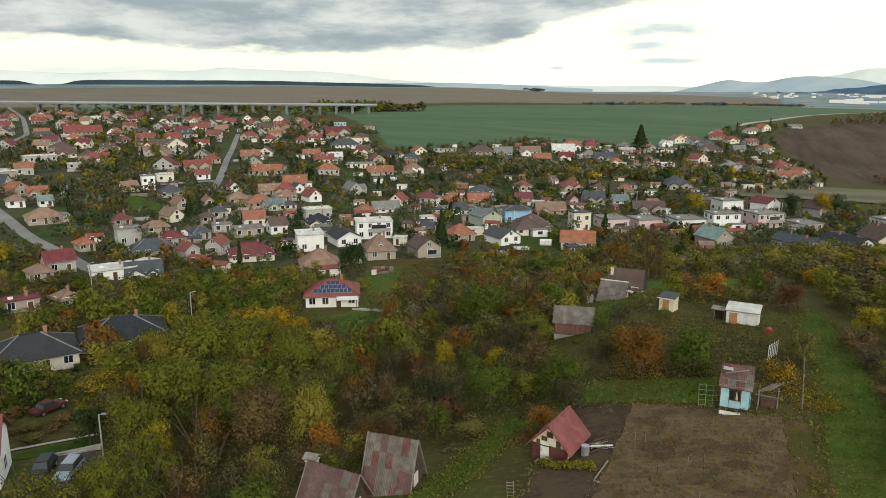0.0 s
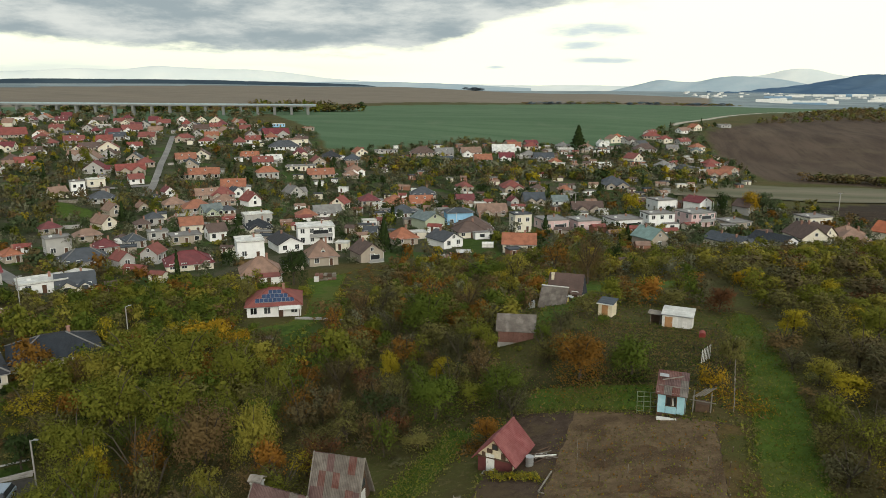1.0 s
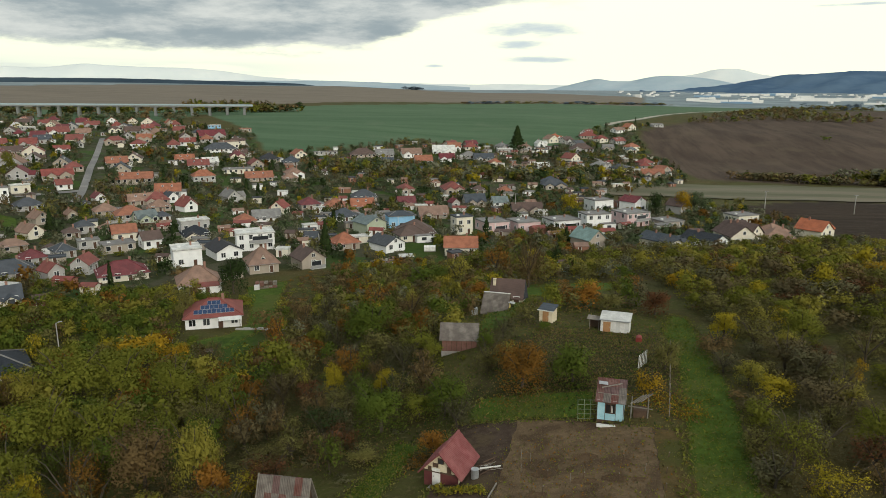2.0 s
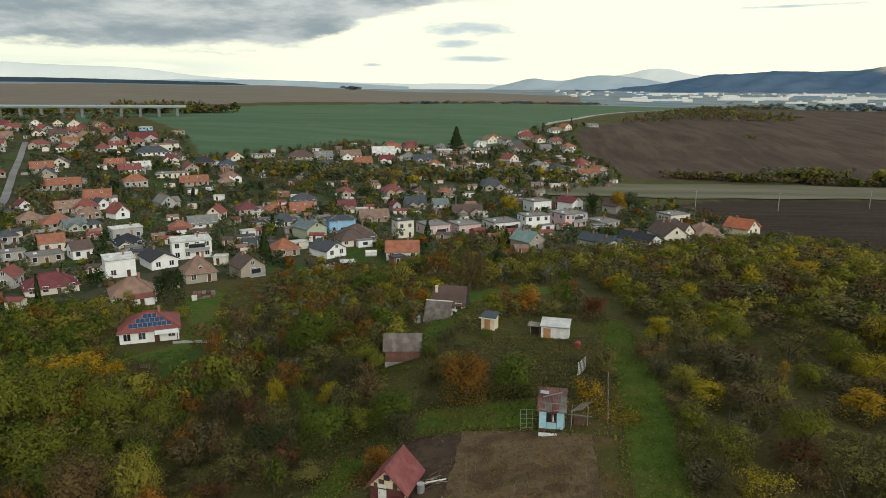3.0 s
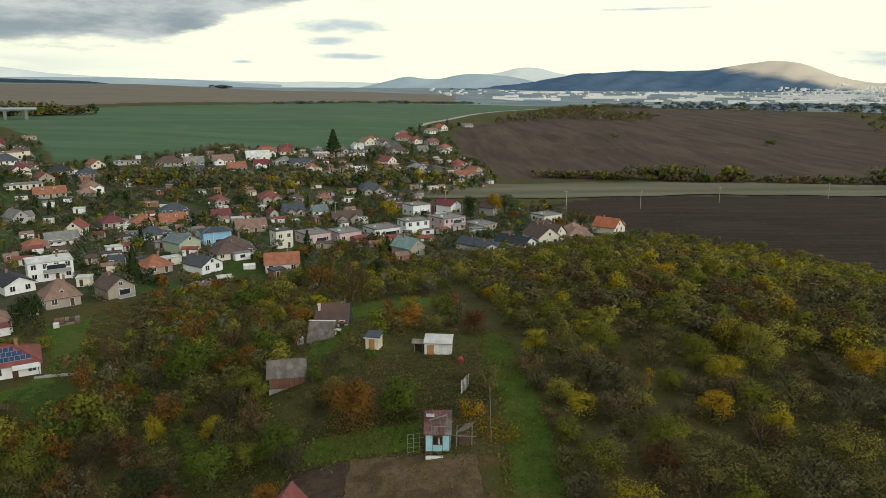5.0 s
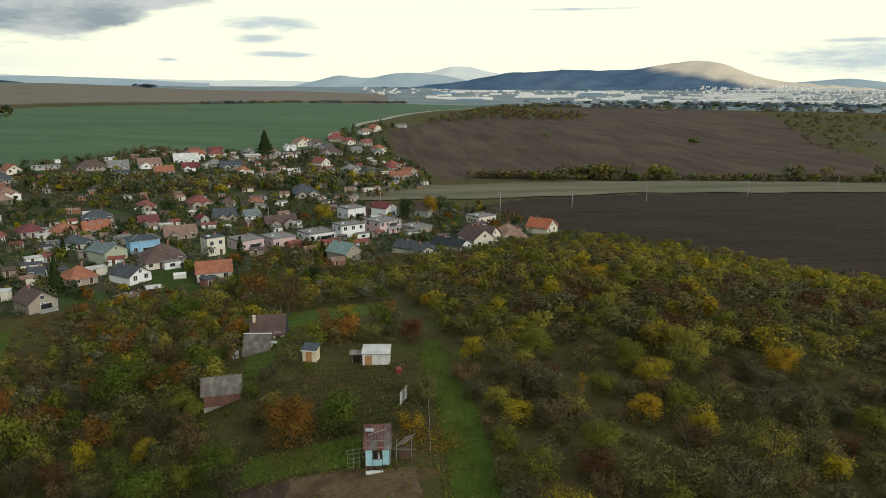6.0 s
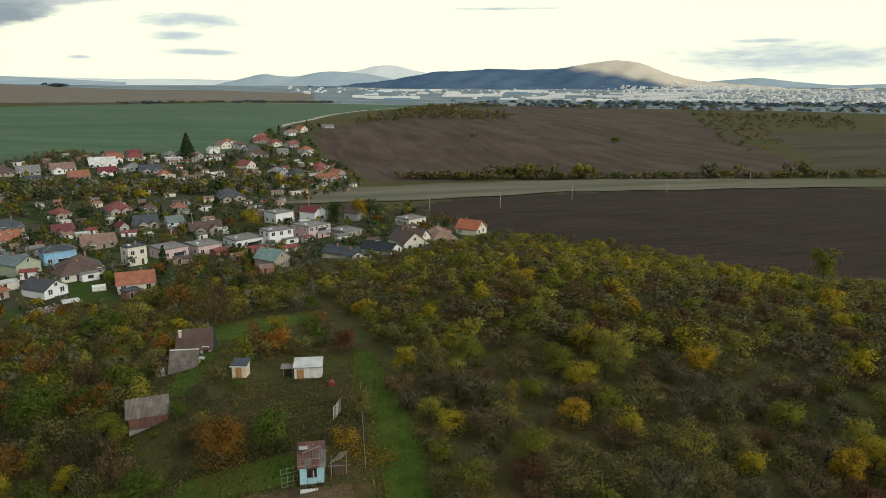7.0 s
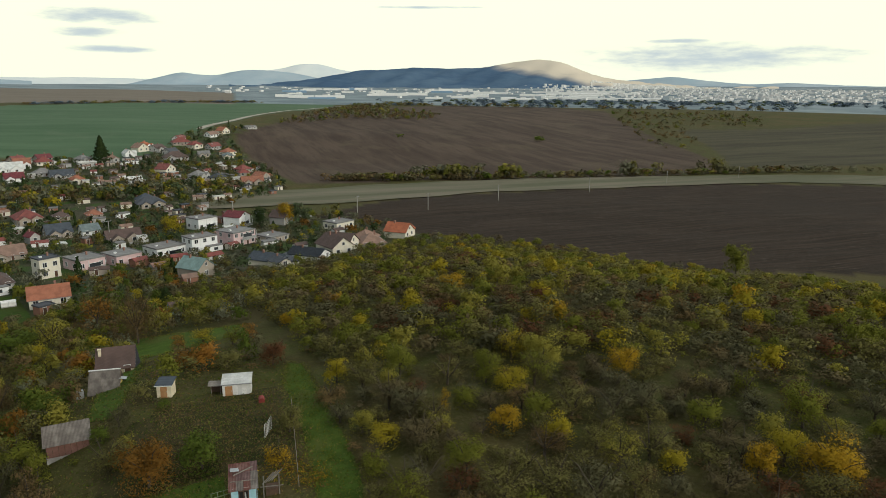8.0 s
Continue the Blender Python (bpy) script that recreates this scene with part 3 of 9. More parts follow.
        part("glazing", inset_panel("glazing", bw * 0.7, 1.9, 0.1, [FRAME, GLASS]), top, "dark glazed balcony door", spin @ pose(across * 0.12, -half - 0.09, bz + 0.05))
    if annex:
        ax = across * 0.22
        part("annex", boxes("annex", [(ax - across * 0.2, -half - 2.6, foot, ax + across * 0.34, -half - 0.01, 2.3)], WALL[annex]), top, "white flat-roofed annex", spin)
        part("annex_roof", boxes("annex_roof", [(ax - across * 0.22, -half - 2.8, 2.31, ax + across * 0.36, -half - 0.02, 2.5)], ROOF["grey"]), top, "grey flat annex roof", spin)
        part("window", WIN_FAR, top, m=spin @ pose(ax + across * 0.06, -half - 2.62, 0.8) @ Matrix.Diagonal((1.6, 1, 0.9, 1)))
    if porch:
        part("porch_roof", slab("porch_roof", [(-1.2, -half - 2.4, 2.3), (across * 0.45, -half - 2.4, 2.3), (across * 0.45, -half - 0.02, 2.85), (-1.2, -half - 0.02, 2.85)], [(0, 1, 2, 3)], [0, 1, 2, 3], 0.1, ROOF[porch]), top, "red lean-to porch roof", spin)
        part("porch_wall", boxes("porch_wall", [(-0.9, -half - 2.0, foot, across * 0.42, -half - 0.03, 2.25)], WALL[wall]), top, "", spin)
        part("door", DOOR_MESH, top, m=spin @ pose(1.4, -half - 2.02, 0.0))
    if dormer:
        tp = math.tan(radians(pitch))
        back = w / 2 if w < d and kind == "h" else d / 2
        dv = [(-1.1, -back + 0.9, h + 0.3), (1.1, -back + 0.9, h + 0.3), (0, -back + 0.9, h + 2.0), (-1.1, -back + 3.2, h + 0.9 * tp), (1.1, -back + 3.2, h + 0.9 * tp), (0, -back + 0.9 + 1.9 / tp, h + 2.0)]
        part("dormer", polymesh("dormer", dv, [(0, 1, 2), (0, 2, 5, 3), (2, 1, 4, 5)], [WALL[wall], ROOF[roof]], [0, 1, 1]), top, "gabled roof dormer")
        part("window", WIN_FAR, top, m=pose(0, -back + 0.86, h + 0.45) @ Matrix.Diagonal((0.75, 1, 0.6, 1)))
    if wing:
        ww, wh = 4.4, h - 0.1
        wp = pose(0, 0, 0, 0, 0, 0) @ pose(-w * 0.22, -d / 2 - 0.8, 0, 0, 0, 90)
        wr, _ = roof_mesh("g", 2.6, ww, wh, pitch, ROOF[roof], 0.3)
        wz = wh + ww / 2 * math.tan(radians(pitch)) - 0.21
        wv = [(-1.3, -ww / 2, foot), (1.3, -ww / 2, foot), (1.3, ww / 2, foot), (-1.3, ww / 2, foot), (-1.3, -ww / 2, wh), (1.3, -ww / 2, wh), (1.3, ww / 2, wh), (-1.3, ww / 2, wh), (-1.3, 0, wz), (1.3, 0, wz)]
        part("wing", polymesh("wing", wv, [(0, 1, 5, 4), (2, 3, 7, 6), (1, 2, 6, 9, 5), (3, 0, 4, 8, 7)], WALL[wall]), top, m=wp)
        part("wing_roof", wr, top, m=wp)
        part("window", WIN_FAR, top, m=pose(-w * 0.22, -d / 2 - 2.12, 0.8) @ Matrix.Diagonal((1.4, 1, 1, 1)))
    part("gutter", boxes("gutter", [(-w / 2 - 0.4, -d / 2 - (0.58 if kind != "f" else 0.3), h - 0.42 * (kind != "f"), w / 2 + 0.4, -d / 2 - (0.48 if kind != "f" else 0.2), h + 0.1 - 0.42 * (kind != "f"))], METAL_PIPE), top)
    if kind == "f":
        part("chimney", CHIMNEY, top, m=pose(w * 0.2, d * 0.18, h + 0.3))
        part("roof_vent", boxes("roof_vent", [(-w * 0.3, -0.3, h + 0.2, -w * 0.3 + 0.9, 0.4, h + 0.62)], FRAME), top)
    if chimney and kind != "f":
        part("chimney", CHIMNEY, top, m=pose(w * 0.18, d * 0.06, zr - 0.35))
    if kind == "h" and panes:
        t2 = math.tan(radians(pitch))
        a, b, e = w / 2 + 0.45, d / 2 + 0.45, h - 0.45 * t2
        k = max((w / 2 - d / 2 * 0.95) if w >= d else (d / 2 - w / 2 * 0.95), 0.15)
        tips = [(-k, 0, zr), (k, 0, zr)] if w >= d else [(0, -k, zr), (0, k, zr)]
        for sx, sy in ((-1, -1), (1, -1), (1, 1), (-1, 1)):
            tip = tips[(sx if w >= d else sy) > 0]
            rail("hip_cap", (sx * a, sy * b, e + 0.03), (tip[0], tip[1], zr + 0.03), 0.13, ROOF["grey" if roof in ("black", "slate") else roof], top)
        rail("ridge_cap", (tips[0][0], tips[0][1], zr + 0.04), (tips[1][0], tips[1][1], zr + 0.04), 0.14, ROOF[roof], top)
    storeys = "two-storey" if rows > 1 else "single-storey"
    label = extra or "%s %s %s with %s %s roof" % (storeys, WALL_WORD[wall], word.replace("_", " "), SHAPE_WORD["G" if gable_front else kind], ROOF_WORD[roof])
    tagged(top, label, "house" if word == "house" else word.replace("_", " ").split()[-1], group="village houses" if word == "house" else "")
    TAKEN.append((x, y, 0.5 * math.hypot(w, d)))
    return top



# ---- the village ----
house(-87.7, 545.8, 50, 9.1, 8.7, 3.1, 'g', 'red', 'white', 31, panes=False)
house(-74.7, 565.1, 30, 9.6, 8.2, 2.7, 'g', 'maroon', 'white', 31, panes=False)
house(-49.3, 557.7, 47, 8.8, 8.1, 3.0, 'h', 'grey', 'white', 31, panes=False)
house(-12.1, 605.7, 40, 10.0, 8.6, 3.4, 'G', 'tan', 'white', 31, panes=False)
house(9.9, 592.3, 49, 10.1, 8.5, 2.8, 'g', 'slate', 'grey', 31, panes=False)
house(19.2, 653.3, 53, 10.9, 7.9, 2.9, 'g', 'red', 'white', 31, panes=False)
house(29.7, 623.5, 31, 10.0, 8.2, 3.2, 'h', 'red', 'cream', 31, panes=False)
house(47.4, 680.4, 41, 10.3, 8.1, 2.7, 'g', 'tan', 'white', 31, panes=False)
house(59.3, 702.0, 45, 10.8, 7.8, 3.1, 'G', 'orange', 'white', 31, panes=False)
house(43.8, 621.1, 36, 10.4, 8.6, 2.8, 'g', 'red', 'white', 31, panes=False)
house(53.0, 595.3, 39, 10.1, 8.5, 3.3, 'h', 'orange', 'cream', 31, panes=False)
house(4.3, 508.7, 52, 10.4, 8.8, 2.7, 'G', 'red', 'white', 31, panes=False)
house(35.2, 474.3, 44, 9.5, 8.2, 2.7, 'h', 'slate', 'white', 31, panes=False)
house(54.8, 509.2, 35, 9.2, 8.8, 2.8, 'h', 'red', 'tan', 31, panes=False)
house(62.6, 476.4, 43, 9.5, 8.4, 2.8, 'G', 'orange', 'tan', 31, panes=False)
house(0.3, 607.4, 49, 10.4, 8.6, 3.1, 'g', 'brown', 'white', 31, panes=False)
house(-9.2, 620.5, 53, 9.0, 8.8, 2.7, 'h', 'coral', 'white', 31, panes=False)
house(23.1, 480.5, 52, 10.1, 8.4, 3.4, 'h', 'grey', 'white', 31, panes=False)
house(-67.5, 209.2, 40, 7.4, 7.2, 2.5, 'h', 'orange', 'tan', 36, extra='single-storey tan cottage with hipped orange tile roof')
house(-53.7, 209.3, 50, 7.2, 9.2, 2.7, 'G', 'slate', 'white', 30, extra='white gabled house with dark grey roof beside a building yard')
house(-49.8, 225.4, 32, 9.2, 7.6, 2.6, 'h', 'brown', 'cream', 33, extra='cream bungalow with hipped brown tile roof and white annex', annex='white')
house(-60.1, 254.8, 25, 9.8, 7.2, 5.1, 'h', 'slate', 'blue', 17, extra='light blue two-storey house with low dark roof and balcony', balcony=True)
house(-67.4, 238.4, 48, 8.0, 9.4, 4.3, 'G', 'sage', 'sage', 27, extra='pale green gabled house with grey-green roof and dormer', dormer=True)
house(-30.1, 207.5, 8, 9.6, 8.0, 3.0, 'g', 'orange', 'cream', 32, extra='cream house with plain orange tile roof among trees')
house(-35.0, 242.8, 32, 6.2, 5.4, 6.2, 'f', 'slate', 'cream', 30, extra='narrow cream two-storey house with flat dark roof')
house(-25.2, 252.3, 32, 9.2, 9.4, 3.5, 'f', 'grey', 'pink', 30, extra='pink house with flat grey roof and chimney', balcony=True)
house(-13.9, 255.4, 32, 9.2, 9.2, 3.5, 'f', 'grey', 'pink', 30, extra='pale pink house with flat pale roof')
house(-0.4, 265.5, 30, 11.2, 9.4, 3.3, 'f', 'grey', 'white', 30, extra='long white house with flat pale roof and window band', balcony=True)
house(11.8, 265.6, 26, 10.0, 7.2, 5.5, 'f', 'grey', 'white', 30, extra='white two-storey house with flat roof and front porch', annex='white')
house(25.3, 271.9, 34, 10.4, 9.6, 5.4, 'f', 'grey', 'pink', 30, extra='pink two-storey house with flat roof and balconies', balcony=True)
house(15.5, 318.0, 32, 9.4, 8.8, 4.8, 'f', 'grey', 'white', 30, extra='white two-storey house with flat roof and terrace', balcony=True)
house(30.3, 317.5, 46, 7.6, 8.6, 4.6, 'G', 'maroon', 'white', 28, extra='white two-storey gabled house with dark red roof', balcony=True)
house(8.1, 220.8, 42, 6.8, 8.4, 3.6, 'G', 'teal', 'tan', 38, extra='unfinished bare tan block house with pale green sheet roof')
house(31.5, 227.8, 44, 7.2, 12.5, 2.3, 'G', 'slate', 'cream', 26, extra='cream bungalow with dark grey roof and two gables', wing=True)
house(44.1, 227.1, 46, 7.4, 11.6, 2.5, 'G', 'black', 'white', 26, extra='white gabled bungalow with long black roof')
house(58.6, 241.6, 48, 8.4, 9.8, 3.3, 'G', 'brown', 'cream', 36, extra='pale gabled house with steep brown tile roof')
house(48.7, 311.9, 46, 6.6, 7.6, 3.9, 'G', 'brown', 'grey', 36, extra='grey gabled house with brown roof')
house(69.1, 289.3, 30, 10.0, 8.4, 3.2, 'f', 'grey', 'cream', 30, extra='low cream house with flat pale roof')
house(38.5, 270.8, 32, 8.8, 9.2, 2.6, 'f', 'grey', 'tan', 30, extra='low tan garage block with flat grey roof')
house(86.0, 258.4, 46, 7.8, 9.0, 3.1, 'G', 'coral', 'cream', 36, extra='cream house with bright orange tile roof', wing=True)
house(70.6, 252.7, 38, 8.6, 8.0, 2.7, 'h', 'tan', 'cream', 30, extra='cream bungalow with faded terracotta hipped roof')
house(-95.4, 204.7, 30, 11.4, 8.4, 5.4, 'f', 'white', 'white', 30, extra='large white cubic house with flat roof and balcony', balcony=True)
house(-105.5, 181.2, 36, 7.6, 8.2, 5.0, 'f', 'white', 'white', 30, extra='white cubic house with grey corner windows')
house(-99.7, 192.3, 44, 7.4, 11.4, 3.0, 'G', 'black', 'white', 27, extra='white gabled house with long black roof and timber gable')
house(-80.6, 176.4, 34, 7.8, 7.8, 3.0, 'h', 'tan', 'tan', 42, extra='unfinished tan house with faded steep hipped roof and dormer', dormer=True)
house(-70.1, 183.8, 44, 6.8, 8.0, 3.0, 'G', 'brown', 'tan', 36, extra='tan gabled house with brown roof and timber gable', balcony=True)
house(-87.7, 155.3, 34, 9.6, 8.8, 2.8, 'h', 'tan', 'white', 36, extra='white bungalow with faded terracotta hipped roof and red porch', porch='red')
house(-120.9, 97.2, 56, 6.4, 3.8, 2.4, 'f', 'maroon', 'tan', 30)
house(-116.3, 103.6, 68, 3.7, 4.6, 2.3, 'h', 'tan', 'tan', 31)
house(-123.6, 133.3, 43, 7.9, 6.8, 2.0, 'g', 'slate', 'white', 34)
house(-129.4, 129.4, 53, 9.7, 6.8, 2.6, 'f', 'white', 'white', 30)
house(-140.0, 118.4, 65, 4.5, 5.0, 2.6, 'h', 'tan', 'tan', 31)
house(-145.1, 128.4, 59, 6.4, 6.3, 3.3, 'g', 'maroon', 'white', 34)
house(-113.1, 162.3, 40, 11.8, 8.6, 2.2, 'h', 'maroon', 'white', 31)
house(-131.2, 159.0, 65, 4.3, 5.2, 2.9, 'G', 'red', 'white', 40)
house(-127.2, 166.6, 12, 4.8, 5.8, 3.3, 'G', 'red', 'white', 40)
house(-142.6, 157.7, 47, 11.9, 8.7, 2.2, 'h', 'slate', 'white', 31)
house(-160.8, 151.5, 62, 4.3, 5.3, 2.5, 'h', 'orange', 'tan', 31)
house(33.5, 220.4, 16, 5.3, 7.1, 2.2, 'G', 'slate', 'cream', 26)
house(-157.6, 164.8, 54, 6.7, 5.3, 5.0, 'f', 'grey', 'white', 30)
house(-148.3, 172.9, 51, 6.1, 6.0, 2.3, 'h', 'maroon', 'grey', 31)
house(-145.7, 182.3, 54, 5.4, 6.6, 2.5, 'h', 'slate', 'grey', 31)
house(-81.6, 218.4, 6, 4.1, 4.5, 2.2, 'g', 'slate', 'white', 34, panes=False)
house(-134.6, 192.1, 45, 9.3, 6.5, 2.6, 'f', 'grey', 'tan', 30, panes=False)
house(-128.2, 199.6, 48, 5.6, 6.2, 3.3, 'g', 'brown', 'white', 34, panes=False)
house(-49.7, 233.3, 20, 12.5, 12.2, 2.3, 'h', 'brown', 'white', 31, panes=False)
house(54.6, 234.6, 17, 8.5, 11.4, 3.5, 'G', 'brown', 'white', 36, panes=False)
house(-145.6, 193.7, 45, 6.0, 4.2, 2.6, 'f', 'grey', 'white', 30, panes=False)
house(-163.6, 183.4, 50, 7.4, 5.4, 2.5, 'h', 'tan', 'tan', 31, panes=False)
house(-121.2, 215.0, 39, 8.2, 8.0, 2.2, 'h', 'black', 'white', 31, panes=False)
house(-142.0, 207.1, 39, 6.7, 6.5, 3.3, 'g', 'orange', 'cream', 34, panes=False)
house(-142.8, 207.9, 40, 7.2, 7.0, 2.9, 'g', 'orange', 'cream', 34, panes=False)
house(70.0, 243.5, -1, 9.2, 9.0, 2.3, 'h', 'tan', 'tan', 31, panes=False)
house(-180.5, 186.3, 54, 5.8, 5.7, 2.6, 'h', 'maroon', 'tan', 31, panes=False)
house(-160.6, 205.8, 48, 4.5, 5.0, 2.6, 'h', 'brown', 'tan', 31, panes=False)
house(-129.5, 228.9, 42, 9.8, 5.9, 3.9, 'f', 'white', 'white', 30, panes=False)
house(-201.9, 174.8, 57, 10.2, 8.7, 2.6, 'h', 'tan', 'tan', 31, panes=False)
house(-173.5, 202.6, 71, 5.4, 7.3, 2.6, 'G', 'tan', 'white', 40, panes=False)
house(-154.5, 215.4, 46, 4.0, 4.4, 2.5, 'h', 'tan', 'tan', 31, panes=False)
house(-162.4, 214.7, 47, 5.4, 5.9, 3.0, 'h', 'slate', 'white', 31, panes=False)
house(-117.7, 245.2, 36, 7.0, 7.7, 2.5, 'h', 'orange', 'tan', 31, panes=False)
house(-85.4, 265.2, 33, 9.8, 8.4, 2.3, 'h', 'slate', 'white', 31, panes=False)
house(-70.9, 269.8, 30, 5.5, 4.7, 2.2, 'g', 'grey', 'white', 34, panes=False)
house(-154.1, 237.9, 53, 7.2, 7.0, 2.2, 'g', 'sage', 'sage', 34, panes=False)
house(-115.3, 259.0, 32, 10.5, 7.7, 2.2, 'g', 'grey', 'white', 34, panes=False)
house(-148.7, 241.0, 42, 4.6, 5.0, 2.6, 'h', 'slate', 'white', 31, panes=False)
house(-52.5, 281.1, 19, 11.5, 8.4, 2.2, 'g', 'tan', 'tan', 34, panes=False)
house(-162.5, 241.2, 42, 10.4, 8.9, 2.6, 'h', 'orange', 'tan', 31, panes=False)
house(-186.9, 223.5, 65, 5.0, 6.1, 2.9, 'G', 'tan', 'tan', 40, panes=False)
house(-182.3, 234.4, 58, 3.5, 4.3, 2.6, 'G', 'tan', 'tan', 40, panes=False)
house(-233.6, 191.0, 59, 5.6, 6.1, 2.9, 'h', 'tan', 'white', 31, panes=False)
house(-176.0, 245.9, 44, 8.2, 8.0, 2.6, 'h', 'tan', 'tan', 31, panes=False)
house(-227.4, 198.4, 57, 4.7, 4.6, 2.6, 'g', 'teal', 'white', 34, panes=False)
house(-15.5, 302.1, 15, 12.6, 7.7, 2.5, 'g', 'brown', 'tan', 34, panes=False)
house(-118.1, 279.3, 3, 6.1, 7.4, 3.0, 'G', 'red', 'white', 40, panes=False)
house(-152.9, 265.7, 60, 5.9, 7.2, 2.9, 'G', 'red', 'white', 40, panes=False)
house(-98.7, 294.7, 19, 10.0, 10.9, 2.3, 'h', 'orange', 'cream', 31, panes=False)
house(-163.9, 263.8, 37, 8.1, 7.9, 2.2, 'h', 'tan', 'tan', 31, panes=False)
house(-155.3, 270.3, 50, 6.2, 7.5, 2.9, 'G', 'red', 'white', 40, panes=False)
house(-88.0, 300.1, 21, 9.9, 8.5, 2.2, 'g', 'orange', 'white', 34, panes=False)
house(-110.3, 293.6, 31, 8.3, 9.1, 2.9, 'h', 'maroon', 'tan', 31, panes=False)
house(-48.5, 312.1, 34, 3.8, 4.6, 3.2, 'G', 'maroon', 'white', 40, panes=False)
house(-70.8, 312.3, 23, 7.8, 7.6, 2.2, 'g', 'maroon', 'tan', 34, panes=False)
house(-210.9, 247.1, 49, 10.0, 8.5, 2.5, 'h', 'slate', 'white', 31, panes=False)
house(-193.6, 258.5, 45, 3.5, 3.8, 2.3, 'h', 'slate', 'grey', 31, panes=False)
house(-246.3, 211.7, 54, 7.1, 6.0, 2.5, 'g', 'orange', 'tan', 34, panes=False)
house(-29.0, 322.1, 20, 6.8, 6.6, 2.5, 'g', 'sage', 'white', 34, panes=False)
house(-178.2, 273.4, 38, 10.1, 7.4, 2.5, 'g', 'tan', 'tan', 34, panes=False)
house(-173.7, 277.5, 37, 9.9, 9.7, 2.6, 'h', 'red', 'tan', 31, panes=False)
house(-40.9, 323.6, 19, 9.4, 9.2, 2.5, 'g', 'slate', 'white', 34, panes=False)
house(-254.7, 209.7, 81, 5.6, 6.8, 3.6, 'G', 'orange', 'tan', 40, panes=False)
house(-170.9, 284.2, 56, 4.6, 5.6, 2.9, 'G', 'slate', 'white', 40, panes=False)
house(-176.6, 282.2, 37, 5.4, 5.3, 2.5, 'g', 'red', 'tan', 34, panes=False)
house(-150.8, 300.8, 52, 6.8, 8.3, 2.9, 'G', 'grey', 'grey', 40, panes=False)
house(-197.8, 272.6, 56, 4.5, 5.5, 2.6, 'G', 'maroon', 'white', 40, panes=False)
house(-94.4, 324.9, 21, 11.7, 10.0, 2.2, 'h', 'slate', 'white', 31, panes=False)
house(-233.9, 247.7, 63, 6.5, 6.3, 2.6, 'g', 'tan', 'white', 34, panes=False)
house(-231.1, 256.4, 50, 5.6, 5.1, 6.4, 'f', 'grey', 'white', 30, panes=False)
house(-79.4, 349.7, 28, 7.2, 8.8, 2.9, 'h', 'red', 'tan', 31, panes=False)
house(-56.8, 358.8, 19, 10.4, 12.6, 2.9, 'h', 'red', 'tan', 31, panes=False)
house(-43.6, 361.4, 17, 6.6, 6.5, 2.2, 'h', 'brown', 'tan', 31, panes=False)
house(-239.3, 277.0, 49, 7.7, 5.4, 3.4, 'f', 'white', 'white', 30, panes=False)
house(-30.0, 363.8, 15, 6.6, 7.2, 2.2, 'h', 'orange', 'tan', 31, panes=False)
house(-228.2, 290.9, 48, 6.4, 6.2, 2.6, 'g', 'red', 'white', 34, panes=False)
house(-288.7, 234.5, 56, 6.1, 4.9, 4.6, 'f', 'white', 'white', 30, panes=False)
house(-208.6, 314.2, 28, 19.2, 8.2, 2.9, 'g', 'orange', 'tan', 34, panes=False)
house(-5.3, 385.3, 9, 13.2, 9.6, 2.6, 'h', 'slate', 'tan', 31, panes=False)
house(-160.5, 354.1, 29, 13.9, 8.5, 2.6, 'g', 'orange', 'tan', 34, panes=False)
house(-244.1, 307.8, 43, 13.4, 8.2, 3.0, 'g', 'red', 'tan', 34, panes=False)
house(-146.8, 363.3, 30, 7.8, 8.5, 2.2, 'h', 'tan', 'tan', 31, panes=False)
house(-301.2, 253.3, 50, 7.8, 5.7, 3.9, 'g', 'orange', 'white', 34, panes=False)
house(-7.4, 395.8, 11, 9.5, 9.3, 2.9, 'h', 'slate', 'white', 31, panes=False)
house(-148.0, 372.5, 32, 9.5, 11.6, 3.2, 'h', 'tan', 'white', 31, panes=False)
house(-297.2, 279.3, 52, 6.7, 5.4, 2.6, 'f', 'white', 'grey', 30, panes=False)
house(-179.3, 368.7, 31, 16.7, 8.3, 2.6, 'f', 'grey', 'white', 30, panes=False)
house(-251.3, 329.6, 45, 8.0, 7.8, 2.7, 'h', 'red', 'tan', 31, panes=False)
house(-240.5, 350.0, 40, 10.7, 9.1, 2.6, 'g', 'orange', 'tan', 34, panes=False)
house(-88.3, 415.8, 18, 8.3, 7.1, 2.2, 'g', 'slate', 'white', 34, panes=False)
house(-310.1, 298.2, 51, 4.8, 4.7, 2.5, 'g', 'tan', 'white', 34, panes=False)
house(-307.1, 306.1, 50, 9.5, 8.1, 2.6, 'g', 'red', 'white', 34, panes=False)
house(-204.4, 384.9, 36, 8.8, 7.5, 2.2, 'g', 'white', 'white', 34, panes=False)
house(-334.4, 291.1, 57, 15.9, 7.9, 3.4, 'f', 'white', 'white', 30, panes=False)
house(-132.7, 423.7, 25, 9.9, 12.1, 2.9, 'h', 'maroon', 'white', 31, panes=False)
house(-220.9, 385.7, 35, 10.7, 7.8, 2.2, 'g', 'orange', 'white', 34, panes=False)
house(-167.7, 419.0, 30, 11.0, 10.7, 2.2, 'h', 'slate', 'grey', 31, panes=False)
house(24.0, 448.7, 12, 6.3, 7.6, 2.2, 'G', 'grey', 'grey', 40, panes=False)
house(-183.8, 422.3, 32, 11.6, 11.4, 2.5, 'h', 'black', 'white', 31, panes=False)
